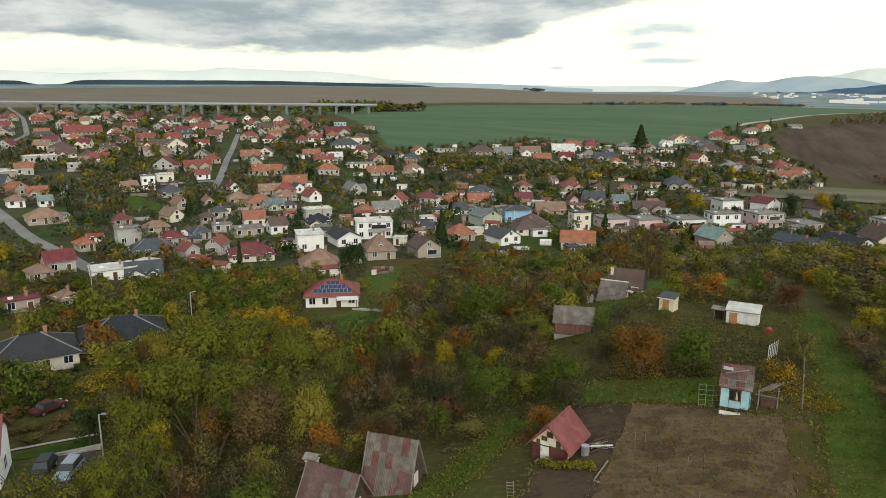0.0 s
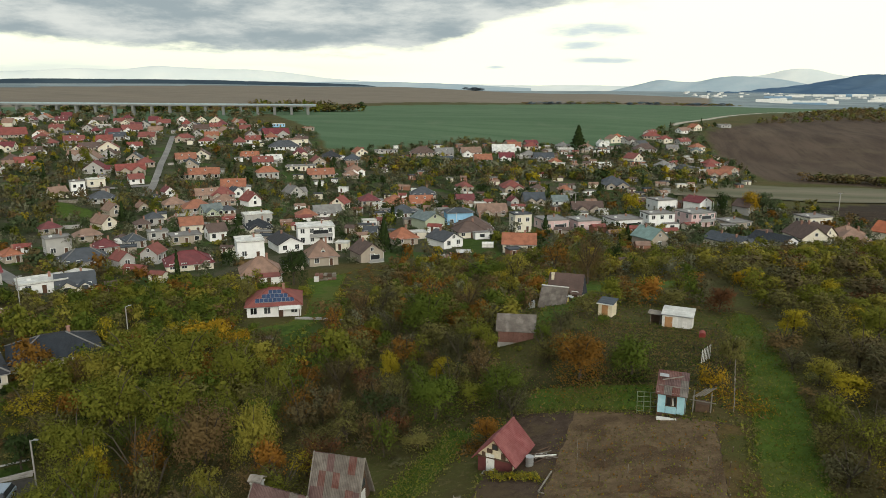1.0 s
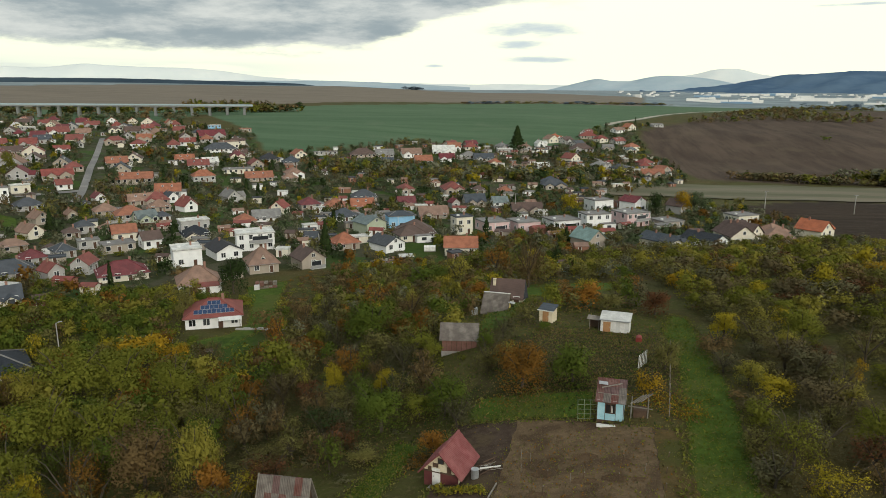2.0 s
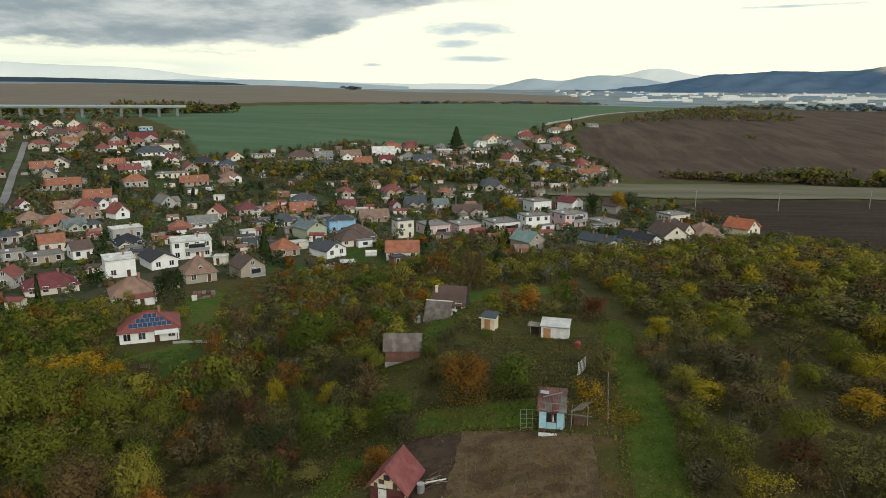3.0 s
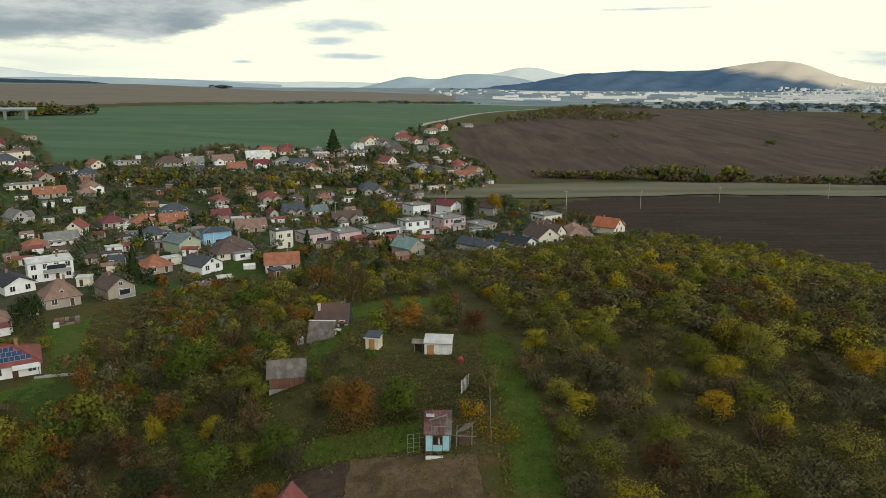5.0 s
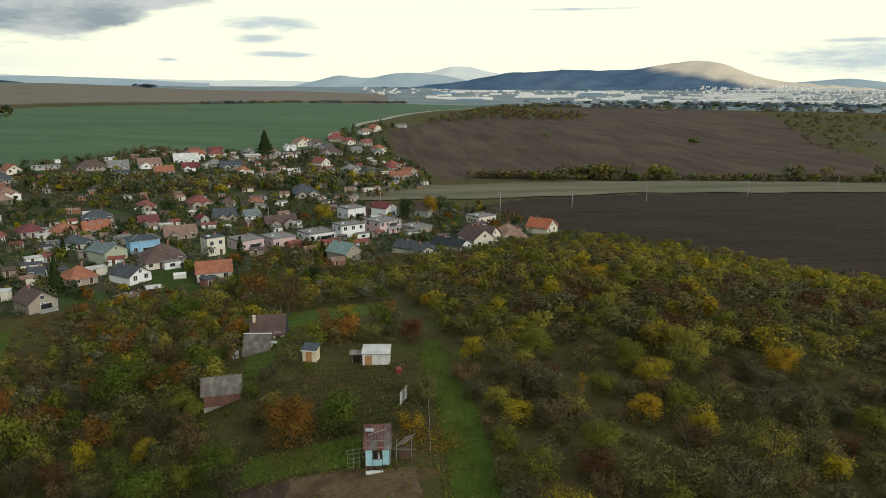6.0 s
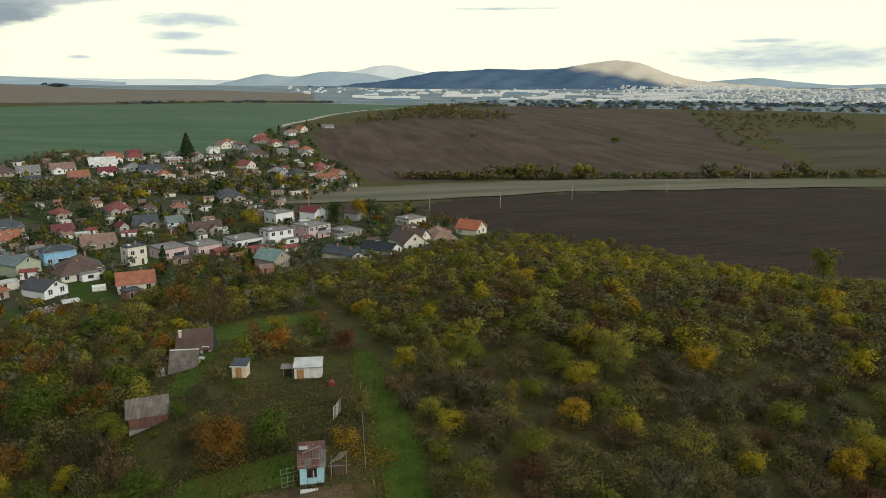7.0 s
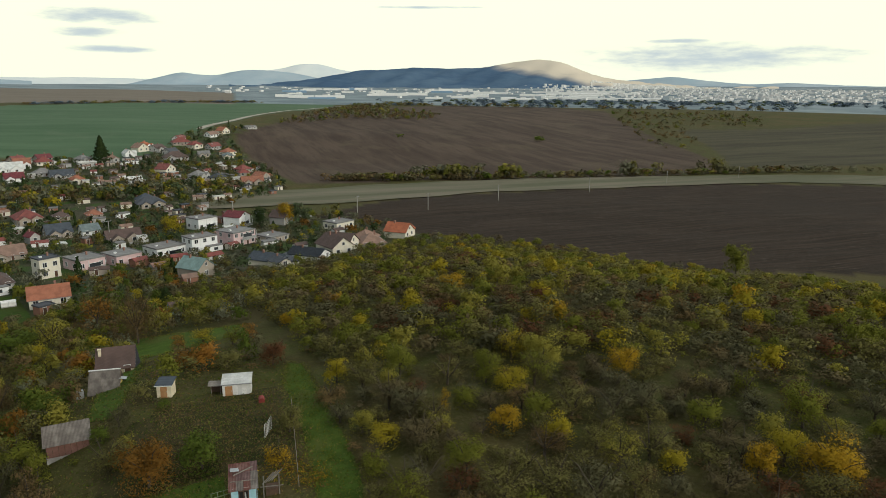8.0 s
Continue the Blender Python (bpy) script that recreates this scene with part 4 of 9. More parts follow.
house(-339.3, 313.7, 52, 10.0, 8.6, 2.5, 'g', 'brown', 'white', 34, panes=False)
house(-113.6, 447.9, 20, 7.4, 6.3, 2.2, 'g', 'slate', 'grey', 34, panes=False)
house(54.7, 458.9, 1, 13.3, 8.1, 2.5, 'g', 'orange', 'tan', 34, panes=False)
house(-14.1, 469.2, 17, 7.6, 6.5, 2.6, 'g', 'white', 'white', 34, panes=False)
house(-93.2, 464.4, 19, 11.4, 9.8, 2.6, 'g', 'orange', 'white', 34, panes=False)
house(-354.0, 318.3, 56, 5.5, 6.1, 2.9, 'h', 'tan', 'white', 31, panes=False)
house(-207.1, 430.6, 34, 8.4, 7.2, 2.3, 'g', 'brown', 'white', 34, panes=False)
house(-46.5, 479.3, 16, 7.6, 8.3, 2.9, 'h', 'orange', 'cream', 31, panes=False)
house(-135.1, 464.7, 21, 16.9, 12.3, 2.5, 'h', 'brown', 'tan', 31, panes=False)
house(-159.3, 459.3, 24, 15.4, 6.1, 2.2, 'f', 'grey', 'grey', 30, panes=False)
house(-342.6, 348.2, 50, 9.0, 7.6, 2.3, 'g', 'brown', 'tan', 34, panes=False)
house(-122.1, 473.6, 19, 12.1, 10.4, 2.2, 'g', 'grey', 'white', 34, panes=False)
house(-80.4, 483.0, 17, 10.2, 8.7, 2.6, 'g', 'maroon', 'white', 34, panes=False)
house(-225.0, 438.9, 35, 20.1, 12.3, 2.5, 'h', 'slate', 'white', 31, panes=False)
house(-303.1, 388.5, 43, 8.6, 6.3, 2.5, 'g', 'red', 'white', 34, panes=False)
house(-325.2, 374.0, 46, 11.2, 8.2, 2.3, 'g', 'brown', 'tan', 34, panes=False)
house(-106.0, 485.5, 22, 13.7, 10.0, 2.9, 'g', 'tan', 'white', 34, panes=False)
house(53.6, 493.2, 6, 6.8, 8.3, 3.0, 'h', 'red', 'tan', 31, panes=False)
house(-56.3, 495.3, 16, 13.3, 9.7, 2.2, 'g', 'slate', 'white', 34, panes=False)
house(-227.0, 455.2, 35, 12.2, 9.8, 4.6, 'f', 'tan', 'cream', 30, panes=False)
house(-67.6, 503.0, 16, 10.7, 9.1, 2.3, 'h', 'grey', 'grey', 31, panes=False)
house(-306.0, 409.0, 57, 3.7, 4.6, 2.5, 'G', 'grey', 'white', 40, panes=False)
house(-87.8, 513.6, 15, 16.1, 11.8, 2.6, 'g', 'white', 'white', 34, panes=False)
house(-356.8, 397.4, 47, 12.4, 9.1, 2.3, 'g', 'red', 'white', 34, panes=False)
house(-44.9, 536.1, 15, 11.3, 7.9, 3.1, 'f', 'white', 'white', 30, panes=False)
house(-83.0, 532.5, 14, 9.7, 9.5, 2.9, 'g', 'orange', 'white', 34, panes=False)
house(-72.0, 545.4, 18, 10.0, 9.8, 2.9, 'h', 'red', 'white', 31, panes=False)
house(-257.9, 490.2, 36, 19.0, 11.6, 2.9, 'g', 'maroon', 'white', 34, panes=False)
house(-31.1, 556.9, 13, 9.7, 10.6, 2.9, 'h', 'tan', 'grey', 31, panes=False)
house(-389.4, 404.8, 49, 11.1, 10.8, 2.7, 'h', 'red', 'white', 31, panes=False)
house(-416.1, 387.9, 52, 8.1, 5.6, 3.4, 'f', 'white', 'white', 30, panes=False)
house(12.6, 571.0, 9, 17.3, 12.6, 2.6, 'h', 'brown', 'white', 31, panes=False)
house(-367.5, 447.3, 44, 9.7, 7.1, 2.6, 'g', 'teal', 'blue', 34, panes=False)
house(-20.4, 582.2, 22, 6.3, 7.7, 3.0, 'G', 'white', 'white', 40, panes=False)
house(51.9, 582.3, 5, 7.7, 8.5, 2.6, 'h', 'sage', 'cream', 31, panes=False)
house(-440.9, 389.0, 54, 9.8, 8.3, 2.3, 'g', 'slate', 'white', 34, panes=False)
house(-394.3, 435.6, 47, 8.0, 5.9, 2.3, 'g', 'slate', 'white', 34, panes=False)
house(34.0, 588.0, 7, 8.8, 7.5, 2.2, 'g', 'grey', 'white', 34, panes=False)
house(-433.8, 418.5, 51, 25.6, 14.1, 2.6, 'g', 'red', 'tan', 34, panes=False)
house(-372.0, 475.1, 43, 14.5, 10.6, 2.6, 'g', 'red', 'white', 34, panes=False)
house(-260.6, 553.1, 30, 9.7, 6.8, 2.8, 'f', 'orange', 'tan', 30, panes=False)
house(-464.5, 436.6, 52, 12.7, 9.3, 2.6, 'g', 'maroon', 'tan', 34, panes=False)
house(19.3, 637.7, 8, 14.3, 12.2, 2.9, 'h', 'red', 'tan', 31, panes=False)
house(-297.6, 572.2, 32, 10.6, 6.4, 2.6, 'f', 'white', 'blue', 30, panes=False)
house(-420.6, 504.7, 45, 12.9, 6.5, 2.6, 'f', 'white', 'white', 30, panes=False)
house(-341.6, 576.1, 46, 6.3, 7.7, 2.9, 'G', 'orange', 'tan', 40, panes=False)
house(-436.5, 510.2, 61, 5.8, 7.0, 2.9, 'G', 'white', 'white', 40, panes=False)
house(-529.2, 523.2, 50, 14.0, 7.0, 3.4, 'f', 'white', 'white', 30, panes=False)
house(89.7, 745.4, 20, 12.0, 6.0, 2.2, 'g', 'grey', 'white', 24, panes=False)
house(-595.8, 613.7, 49, 17.5, 8.8, 2.6, 'f', 'white', 'blue', 30, panes=False)

# ---- trees ----
def leaf_material(name, a, b, twig=False):
    m = Mat(name, 0.8, spec=0.04)
    k = 1.4 if twig else 1.82
    a, b = (a[0] * k, a[1] * k * 0.975, a[2] * k * 0.75), (b[0] * k, b[1] * k * 0.975, b[2] * k * 0.75)
    c = m.mix(m.step(m.rand_isle(), 0.0, 1.0, 0.2, 0.8), a, b)
    c = m.mix(m.step(m.rand_ob(), 0.0, 1.0, 0.0, 0.3), c, tuple(0.5 * (u + v) * 0.65 for u, v in zip(a, b)))
    c = m.mix(m.step(m.noise(m.pos(), 0.45, 3), 0.4, 0.7, 0.0, 0.3), c, dim(a, 0.6))
    m.color(c)
    if not twig:
        thin = m.t.nodes.new("ShaderNodeBsdfTranslucent")
        m.put(thin.inputs["Color"], c)
        mixer = m.t.nodes.new("ShaderNodeMixShader")
        mixer.inputs[0].default_value = 0.3
        m.t.links.new(m.b.outputs[0], mixer.inputs[1])
        m.t.links.new(thin.outputs[0], mixer.inputs[2])
        m.t.links.new(mixer.outputs[0], m.t.nodes["Material Output"].inputs["Surface"])
    return m.m


LEAF = {k: leaf_material("leaves_" + k, a, b, k in ("grey", "twig")) for k, (a, b) in {
    "green": ((0.036, 0.054, 0.012), (0.078, 0.100, 0.020)), "olive": ((0.066, 0.074, 0.014), (0.128, 0.130, 0.026)), "lime": ((0.112, 0.106, 0.022), (0.194, 0.174, 0.042)),
    "yellow": ((0.134, 0.116, 0.013), (0.250, 0.200, 0.022)), "gold": ((0.150, 0.100, 0.012), (0.285, 0.182, 0.018)), "orange": ((0.125, 0.062, 0.016), (0.225, 0.110, 0.026)),
    "rust": ((0.088, 0.047, 0.013), (0.158, 0.082, 0.020)), "maroon": ((0.054, 0.026, 0.016), (0.098, 0.046, 0.026)), "umber": ((0.078, 0.054, 0.030), (0.128, 0.090, 0.050)),
    "grey": ((0.066, 0.064, 0.040), (0.094, 0.090, 0.058)), "twig": ((0.068, 0.055, 0.033), (0.100, 0.082, 0.050)), "dark": ((0.014, 0.026, 0.012), (0.034, 0.050, 0.020)),
    "fir": ((0.034, 0.050, 0.030), (0.072, 0.092, 0.054)), "ash": ((0.080, 0.084, 0.068), (0.132, 0.132, 0.106)),
    # haze: leaves of far trees, with the bluish distance haze in the colour
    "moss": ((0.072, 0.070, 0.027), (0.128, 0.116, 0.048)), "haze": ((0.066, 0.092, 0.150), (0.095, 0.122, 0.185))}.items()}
BARK = wall_material("bark", (0.075, 0.060, 0.045))
WORD = {"green": "green", "olive": "olive-green", "lime": "yellow-green", "yellow": "yellow", "gold": "golden yellow", "orange": "orange", "rust": "rust-brown", "maroon": "dark red-brown",
        "umber": "purple-brown", "grey": "bare grey", "twig": "bare brown", "dark": "dark green", "moss": "dull green", "fir": "deep green", "ash": "grey-green", "haze": "dark blue-green"}


def crown_cards(seed, count, size, style):
    """Leaf cards or twigs of a crown two wide and two high, as an array of corners (n, 4, 3)."""
    g = np.random.default_rng(seed)
    if style == "conifer":
        t = g.random(count) ** 0.7
        ang = g.random(count) * 2 * np.pi
        rr = (1 - t) * (0.78 + 0.22 * np.sin(t * 46)) * (0.55 + 0.45 * g.random(count) ** 0.5) + 0.03
        c = np.stack([rr * np.cos(ang), rr * np.sin(ang), 0.12 + t * 1.9 - rr * 0.12], 1)
        out = np.stack([np.cos(ang), np.sin(ang), -0.3 + 0 * ang], 1)
    else:
        k = {"leafy": 14, "dense": 26}.get(style, 10)
        la = g.random(k) * 2 * np.pi
        lr = np.sqrt(g.random(k)) * 0.58
        lz = 0.55 + g.random(k) * 0.9
        ls = 0.34 + g.random(k) * 0.2
        lz = np.minimum(lz, 1.98 - ls * 0.9 - 0.35 * lr)
        lobes = np.stack([lr * np.cos(la), lr * np.sin(la), lz], 1)
        pick = g.integers(0, k, count)
        d = g.normal(size=(count, 3))
        d /= np.linalg.norm(d, axis=1)[:, None]
        d[:, 2] = np.where(d[:, 2] < -0.35, -d[:, 2], d[:, 2])
        shell = 0.5 + 0.55 * g.random(count) ** 0.7 + np.where(g.random(count) < 0.14, 0.3 * g.random(count), 0)
        c = lobes[pick] + d * (ls[pick] * shell)[:, None] * np.array([1.0, 1.0, 0.85])
        skirt = g.random(count) < 0.16
        sa = g.random(count) * 2 * np.pi
        sr = 0.25 + 0.6 * np.sqrt(g.random(count))
        c[skirt] = np.stack([sr * np.cos(sa), sr * np.sin(sa), 0.12 + 0.6 * g.random(count)], 1)[skirt]
        out = d
    core = c[:0]
    if style in ("leafy", "dense", "sparse"):
        n = max(8, int(count * (0.2 if style != "sparse" else 0.1)))
        core = lobes[pick[:n]] + d[:n] * (ls[pick[:n]] * (0.3 + 0.35 * g.random(n)))[:, None]
        size *= 0.8
    whole = (c - np.array([0, 0, 0.75])) * np.array([1.0, 1.0, 0.9])
    bulge = out * 0.55 + whole * 0.75
    soft = np.concatenate([bulge, bulge[:len(core)]]) + np.array([0, 0, 0.3])
    twigs = 0
    tw = np.zeros((0, 3, 3))
    if style in ("twig", "sparse"):
        n = int(count * (0.85 if style == "twig" else 0.5))
        tip = c[:n] + g.normal(size=(n, 3)) * 0.08
        way = out[:n] * 0.7 + g.normal(size=(n, 3)) * 0.45 + np.array([0, 0, 0.55])
        way /= np.linalg.norm(way, axis=1)[:, None] + 1e-6
        root = tip - way * (0.14 + 0.34 * g.random(n) ** 1.5)[:, None]
        root[:, 2] = np.maximum(root[:, 2], 0.03)
        side = np.cross(way, g.normal(size=(n, 3)))
        side /= np.linalg.norm(side, axis=1)[:, None] + 1e-6
        wd = size * (0.045 + 0.05 * g.random(n))[:, None]
        tw = np.stack([root - side * wd, root + side * wd, tip], 1)
        twigs = n
        c, out = c[n:], out[n:]
    c, out = np.concatenate([c, core]), np.concatenate([out, soft[len(soft) - len(core):]])
    n = len(c)
    nrm = out + g.normal(size=(n, 3)) * 0.6 + np.array([0, 0, 0.35])
    nrm /= np.linalg.norm(nrm, axis=1)[:, None] + 1e-6
    u = np.cross(nrm, g.normal(size=(n, 3)))
    u /= np.linalg.norm(u, axis=1)[:, None] + 1e-6
    v = np.cross(nrm, u)
    s = size * (0.55 if style == "twig" else 1.0) * (0.45 + 1.1 * g.random(n) ** 1.5)[:, None]
    s[n - len(core):] *= 1.6
    cards = np.stack([c - u * s * 0.55 - v * s * 0.3, c + u * s * 0.55 - v * s * 0.3, c + v * s * 0.65], 1)
    return np.concatenate([tw, cards]), soft, twigs


def soften(me, normals):
    """Shade the leaves by the roundness of the crown."""
    normals = normals / (np.linalg.norm(normals, axis=1)[:, None] + 1e-6)
    me.normals_split_custom_set_from_vertices(np.repeat(normals, 3, axis=0).tolist())


def trunk_mesh(seed, conifer=False):
    """A tapered trunk with limbs."""
    g = random.Random(seed)
    v, f = [], []

    def limb(a, b, ra, rb):
        k = len(v)
        ax = (Vector(b) - Vector(a)).normalized()
        s = ax.orthogonal().normalized()
        t = ax.cross(s)
        for p, r in ((a, ra), (b, rb)):
            for q in range(5):
                an = q * 2 * math.pi / 5
                v.append(tuple(Vector(p) + (s * math.cos(an) + t * math.sin(an)) * r))
        f.extend((k + q, k + (q + 1) % 5, k + 5 + (q + 1) % 5, k + 5 + q) for q in range(5))
        f.append((k + 9, k + 8, k + 7, k + 6, k + 5))

    if conifer:
        limb((0, 0, -0.1), (0, 0, 1.95), 0.05, 0.01)
    else:
        limb((0, 0, -0.15), (0.02, 0.03, 0.55), 0.06, 0.045)
        for q in range(6):
            an = q * 1.05 + g.random() * 0.6
            e = (0.5 * math.cos(an), 0.5 * math.sin(an), 1.1 + 0.5 * g.random())
            limb((0.02, 0.03, 0.4 + 0.15 * g.random()), e, 0.03, 0.012)
            limb(e, (e[0] * 1.5, e[1] * 1.5, e[2] + 0.25), 0.012, 0.004)
    return polymesh("trunk", v, f, BARK)


def crown_mesh(seed, count, size, style, color):
    cards, soft, twigs = crown_cards(seed, count, size, style)
    n = len(cards)
    me = mesh_from(cards.reshape(-1, 3), np.arange(n * 3).reshape(n, 3), "crown", LEAF[color], True)
    soften(me, soft)
    if style == "sparse":
        me.materials.append(LEAF["twig"])
        mi = np.zeros(n, np.int32)
        mi[:twigs] = 1
        me.polygons.foreach_set("material_index", mi)
    return me


TRUNKS = [trunk_mesh(s) for s in range(3)]
SPIRE = trunk_mesh(9, True)
PROTO = {}
TREES = []


def tree(x, y, h, r, color="olive", style="leafy", seed=None, word="tree"):
    """One tree with its trunk and crown; alike trees share their meshes."""
    seed = (int(abs(x * 7 + y * 3)) if seed is None else seed) % 4
    rich = r > 2.6 and math.hypot(x, y) < 112
    key = (color, style, seed, rich)
    if key not in PROTO:
        count, size = {"dense": (2700, 0.088), "leafy": (2150, 0.090), "sparse": (2050, 0.082), "twig": (1800, 0.092), "conifer": (1800, 0.14)}[style]
        if rich:
            count, size = int(count * 2.1), size * 0.64
        PROTO[key] = crown_mesh(seed * 13 + len(style), count, size, style, color)
    top = new(word, None)
    top.matrix_basis = pose(x, y, float(land(x, y)) - 0.05, 0, 0, (x * 37 + y * 91) % 360) @ Matrix.Diagonal((r, r, h / 2, 1))
    part("trunk", SPIRE if style == "conifer" else TRUNKS[seed % 3], top)
    part("crown", PROTO[key], top)
    kind = "conifer" if style == "conifer" else ("bare-twigged %s" % word if style == "twig" else "bushy autumn %s" % word)
    tagged(top, "%s %s %s on rough grass" % ("tall" if h > 6.5 else "low", WORD[color], kind), word, group="%s garden trees" % WORD[color])
    TREES.append((x, y, r))
    return top


KIT = {}


def grove(name, label, rows, fine=False):
    """Many small trees joined into one object; rows of x, y, height, radius, colour, style."""
    colors = sorted({q[4] for q in rows} | {"twig"})
    co, mi, nn = [], [], []
    for n, (x, y, h, r, color, style) in enumerate(rows):
        level = ((3 if r > 2.2 else 2) if math.hypot(x, y) < 132 else 1) if fine else (4 if h < 1.4 else (0 if math.hypot(x, y) < 330 else (-1 if math.hypot(x, y) < 760 else -2)))
        key = (style, n % 5, level)
        if key not in KIT:
            far = {4: (80, 0.22), 3: (760, 0.135), 2: (500, 0.155), 1: (350, 0.182), 0: (160, 0.29), -1: (105, 0.36), -2: (70, 0.43)}[level]
            KIT[key] = crown_cards(50 + n % 5 * 3 + len(style), far[0], far[1] * {"leafy": 1.0, "dense": 1.0, "sparse": 0.9, "twig": 0.86, "conifer": 1.05}[style], style)
        cards, soft, tw = KIT[key]
        a = (x * 1.7 + y * 2.9) % 6.283
        ca, sa = math.cos(a), math.sin(a)
        p = cards.reshape(-1, 3)
        q = np.stack([(p[:, 0] * ca - p[:, 1] * sa) * r + x, (p[:, 0] * sa + p[:, 1] * ca) * r + y, p[:, 2] * h / 2 + float(land(x, y)) - 0.1], 1)
        co.append(q)
        nn.append(np.stack([soft[:, 0] * ca - soft[:, 1] * sa, soft[:, 0] * sa + soft[:, 1] * ca, soft[:, 2]], 1))
        idx = np.full(len(cards), colors.index(color), np.int32)
        if style == "sparse":
            idx[:tw] = colors.index("twig")
        mi.append(idx)
    co = np.concatenate(co)
    me = mesh_from(co, np.arange(len(co)).reshape(-1, 3), name, None, True)
    for c in colors:
        me.materials.append(LEAF[c])
    me.polygons.foreach_set("material_index", np.concatenate(mi))
    soften(me, np.concatenate(nn))
    return tagged(new(name, me), label, name.replace("_", " ").split()[-1], kind="stuff")


def clear_strip(x, y, half, reach):
    """Open ground before a thing, on the side of the hilltop."""
    d = Vector((-x, -y)).normalized()
    s = Vector((-d.y, d.x)) * half
    p = Vector((x, y)) - d * 2.5
    e = p + d * (reach + 2.5)
    return [tuple(p + s), tuple(e + s * 0.8), tuple(e - s * 0.8), tuple(p - s)]


PLOT = [(-10.2, 66.0), (-2, 64.6), (10.9, 60.2), (10.0, 40), (-10.5, 40), (-10.3, 55.5)]
LANE = [(7.5, 38), (9.6, 50), (11.6, 60), (12.6, 70), (13.2, 80), (13.6, 92), (15.5, 100), (17.5, 98), (17.3, 86), (17.0, 75), (16.6, 64), (15.2, 50), (13.5, 38)]
LAWN = [(-9.8, 66.3), (-2, 65.0), (3.4, 63.5), (3.6, 69.2), (-1.5, 70.2), (-8.0, 71.2)]
DIAG = [(-19, 40), (-16.2, 46.6), (-14.9, 49.6), (-14.0, 56.0), (-12.9, 62.3), (-15.6, 63.6), (-16.8, 56.0), (-18.0, 49.0), (-22, 40)]
HILL_GRASS = [(-64, 117.7), (-56.6, 122.1), (-48.4, 110.4), (-45.3, 97.6), (-47.6, 92), (-54.9, 95.5), (-63.5, 110.4)]
SLOPE = [(-6.8, 128), (-4.8, 126.9), (-5.5, 112), (-6.5, 99.6), (-8, 91.4), (-11.5, 93.2), (-10.5, 105.6), (-9, 122.6)]
BACK_LAWN = [(-7.6, 147), (0, 141), (7, 137), (13, 134), (13, 127), (6.3, 124), (0.7, 124), (-4.3, 125), (-7.2, 130)]
SOLAR_LAWN = [(-76.5, 158), (-68.5, 165), (-64.4, 151), (-60.2, 138.3), (-56.4, 131), (-57, 124.8), (-57.6, 119), (-58.6, 112), (-64.2, 109.5), (-66.5, 114.8), (-62.6, 119.6), (-61.6, 126.8), (-64, 133.3), (-70.5, 146.4)]
NEIGHBOUR_LAWN = [(-51.8, 219.5), (-40, 219.8), (-33.5, 198), (-31.5, 186), (-40.5, 190.0), (-46.8, 205.3)]
BEDS = [(-10, 71.5), (-2, 70.5), (4, 70), (11.5, 68), (12.5, 92), (10, 92), (-6, 88)]

# ---- garden sheds, cottages and yard things on the hill ----
def stained(name, a, b, rough=0.85, metal=0.0, ridge=0.0, axis="X", scale=1.2):
    """Worn surface of two tones, with ribs where wanted."""
    m = Mat(name, rough, metal, 0.25)
    o = m.obj()
    c = m.mix(m.step(m.noise(o, scale, 6), 0.35, 0.65), a, b)
    c = m.mix(m.step(m.noise(o, scale * 5, 3), 0.5, 0.8, 0, 0.5), c, dim(a, 0.6))
    c = m.mix(m.step(m.rand_ob(), 0, 1, 0, 0.45), c, tuple(0.5 * (u + v) * 0.7 for u, v in zip(a, b)))
    m.color(c)
    return m.bump(m.wave(o, ridge, axis, 0.3), 0.8, 0.04).m if ridge else m.bump(m.noise(o, 18, 3), 0.3, 0.01).m


SHEET_GREY = stained("weathered_corrugated_sheet", (0.12, 0.10, 0.085), (0.21, 0.185, 0.16), ridge=2.2)
SHEET_RUST = stained("rusted_corrugated_sheet", (0.115, 0.040, 0.030), (0.175, 0.10, 0.085), ridge=2.2)
SHEET_RED = stained("faded_red_roof_sheet", (0.20, 0.055, 0.055), (0.265, 0.10, 0.092), ridge=1.6)
SHEET_PLUM = stained("faded_plum_roof_sheet", (0.105, 0.058, 0.055), (0.165, 0.105, 0.095), ridge=2.2)
PLANK_RED = stained("red_brown_planks", (0.17, 0.085, 0.065), (0.235, 0.125, 0.10))
PLANK_OLD = stained("old_grey_timber", (0.16, 0.14, 0.115), (0.28, 0.25, 0.21))
PLANK_BROWN = stained("brown_timber", (0.075, 0.046, 0.030), (0.125, 0.080, 0.052))
BLUE_PAINT = stained("light_blue_paint", (0.30, 0.53, 0.60), (0.40, 0.62, 0.68))
WHITE_PAINT = stained("white_paint", (0.62, 0.61, 0.57), (0.76, 0.75, 0.71))
CREAM_PAINT = stained("cream_render", (0.60, 0.52, 0.36), (0.70, 0.62, 0.46))
WINE_PAINT = stained("wine_red_boards", (0.105, 0.030, 0.030), (0.15, 0.05, 0.045))
YELLOW_PAINT = stained("yellow_render", (0.55, 0.42, 0.10), (0.62, 0.50, 0.16))
ORANGE_WOOD = stained("orange_brown_board", (0.36, 0.18, 0.075), (0.43, 0.24, 0.11))
CONCRETE = stained("pale_concrete", (0.30, 0.285, 0.26), (0.42, 0.40, 0.37))
METAL_GREEN = stained("green_painted_steel", (0.16, 0.20, 0.12), (0.24, 0.28, 0.18), 0.6)
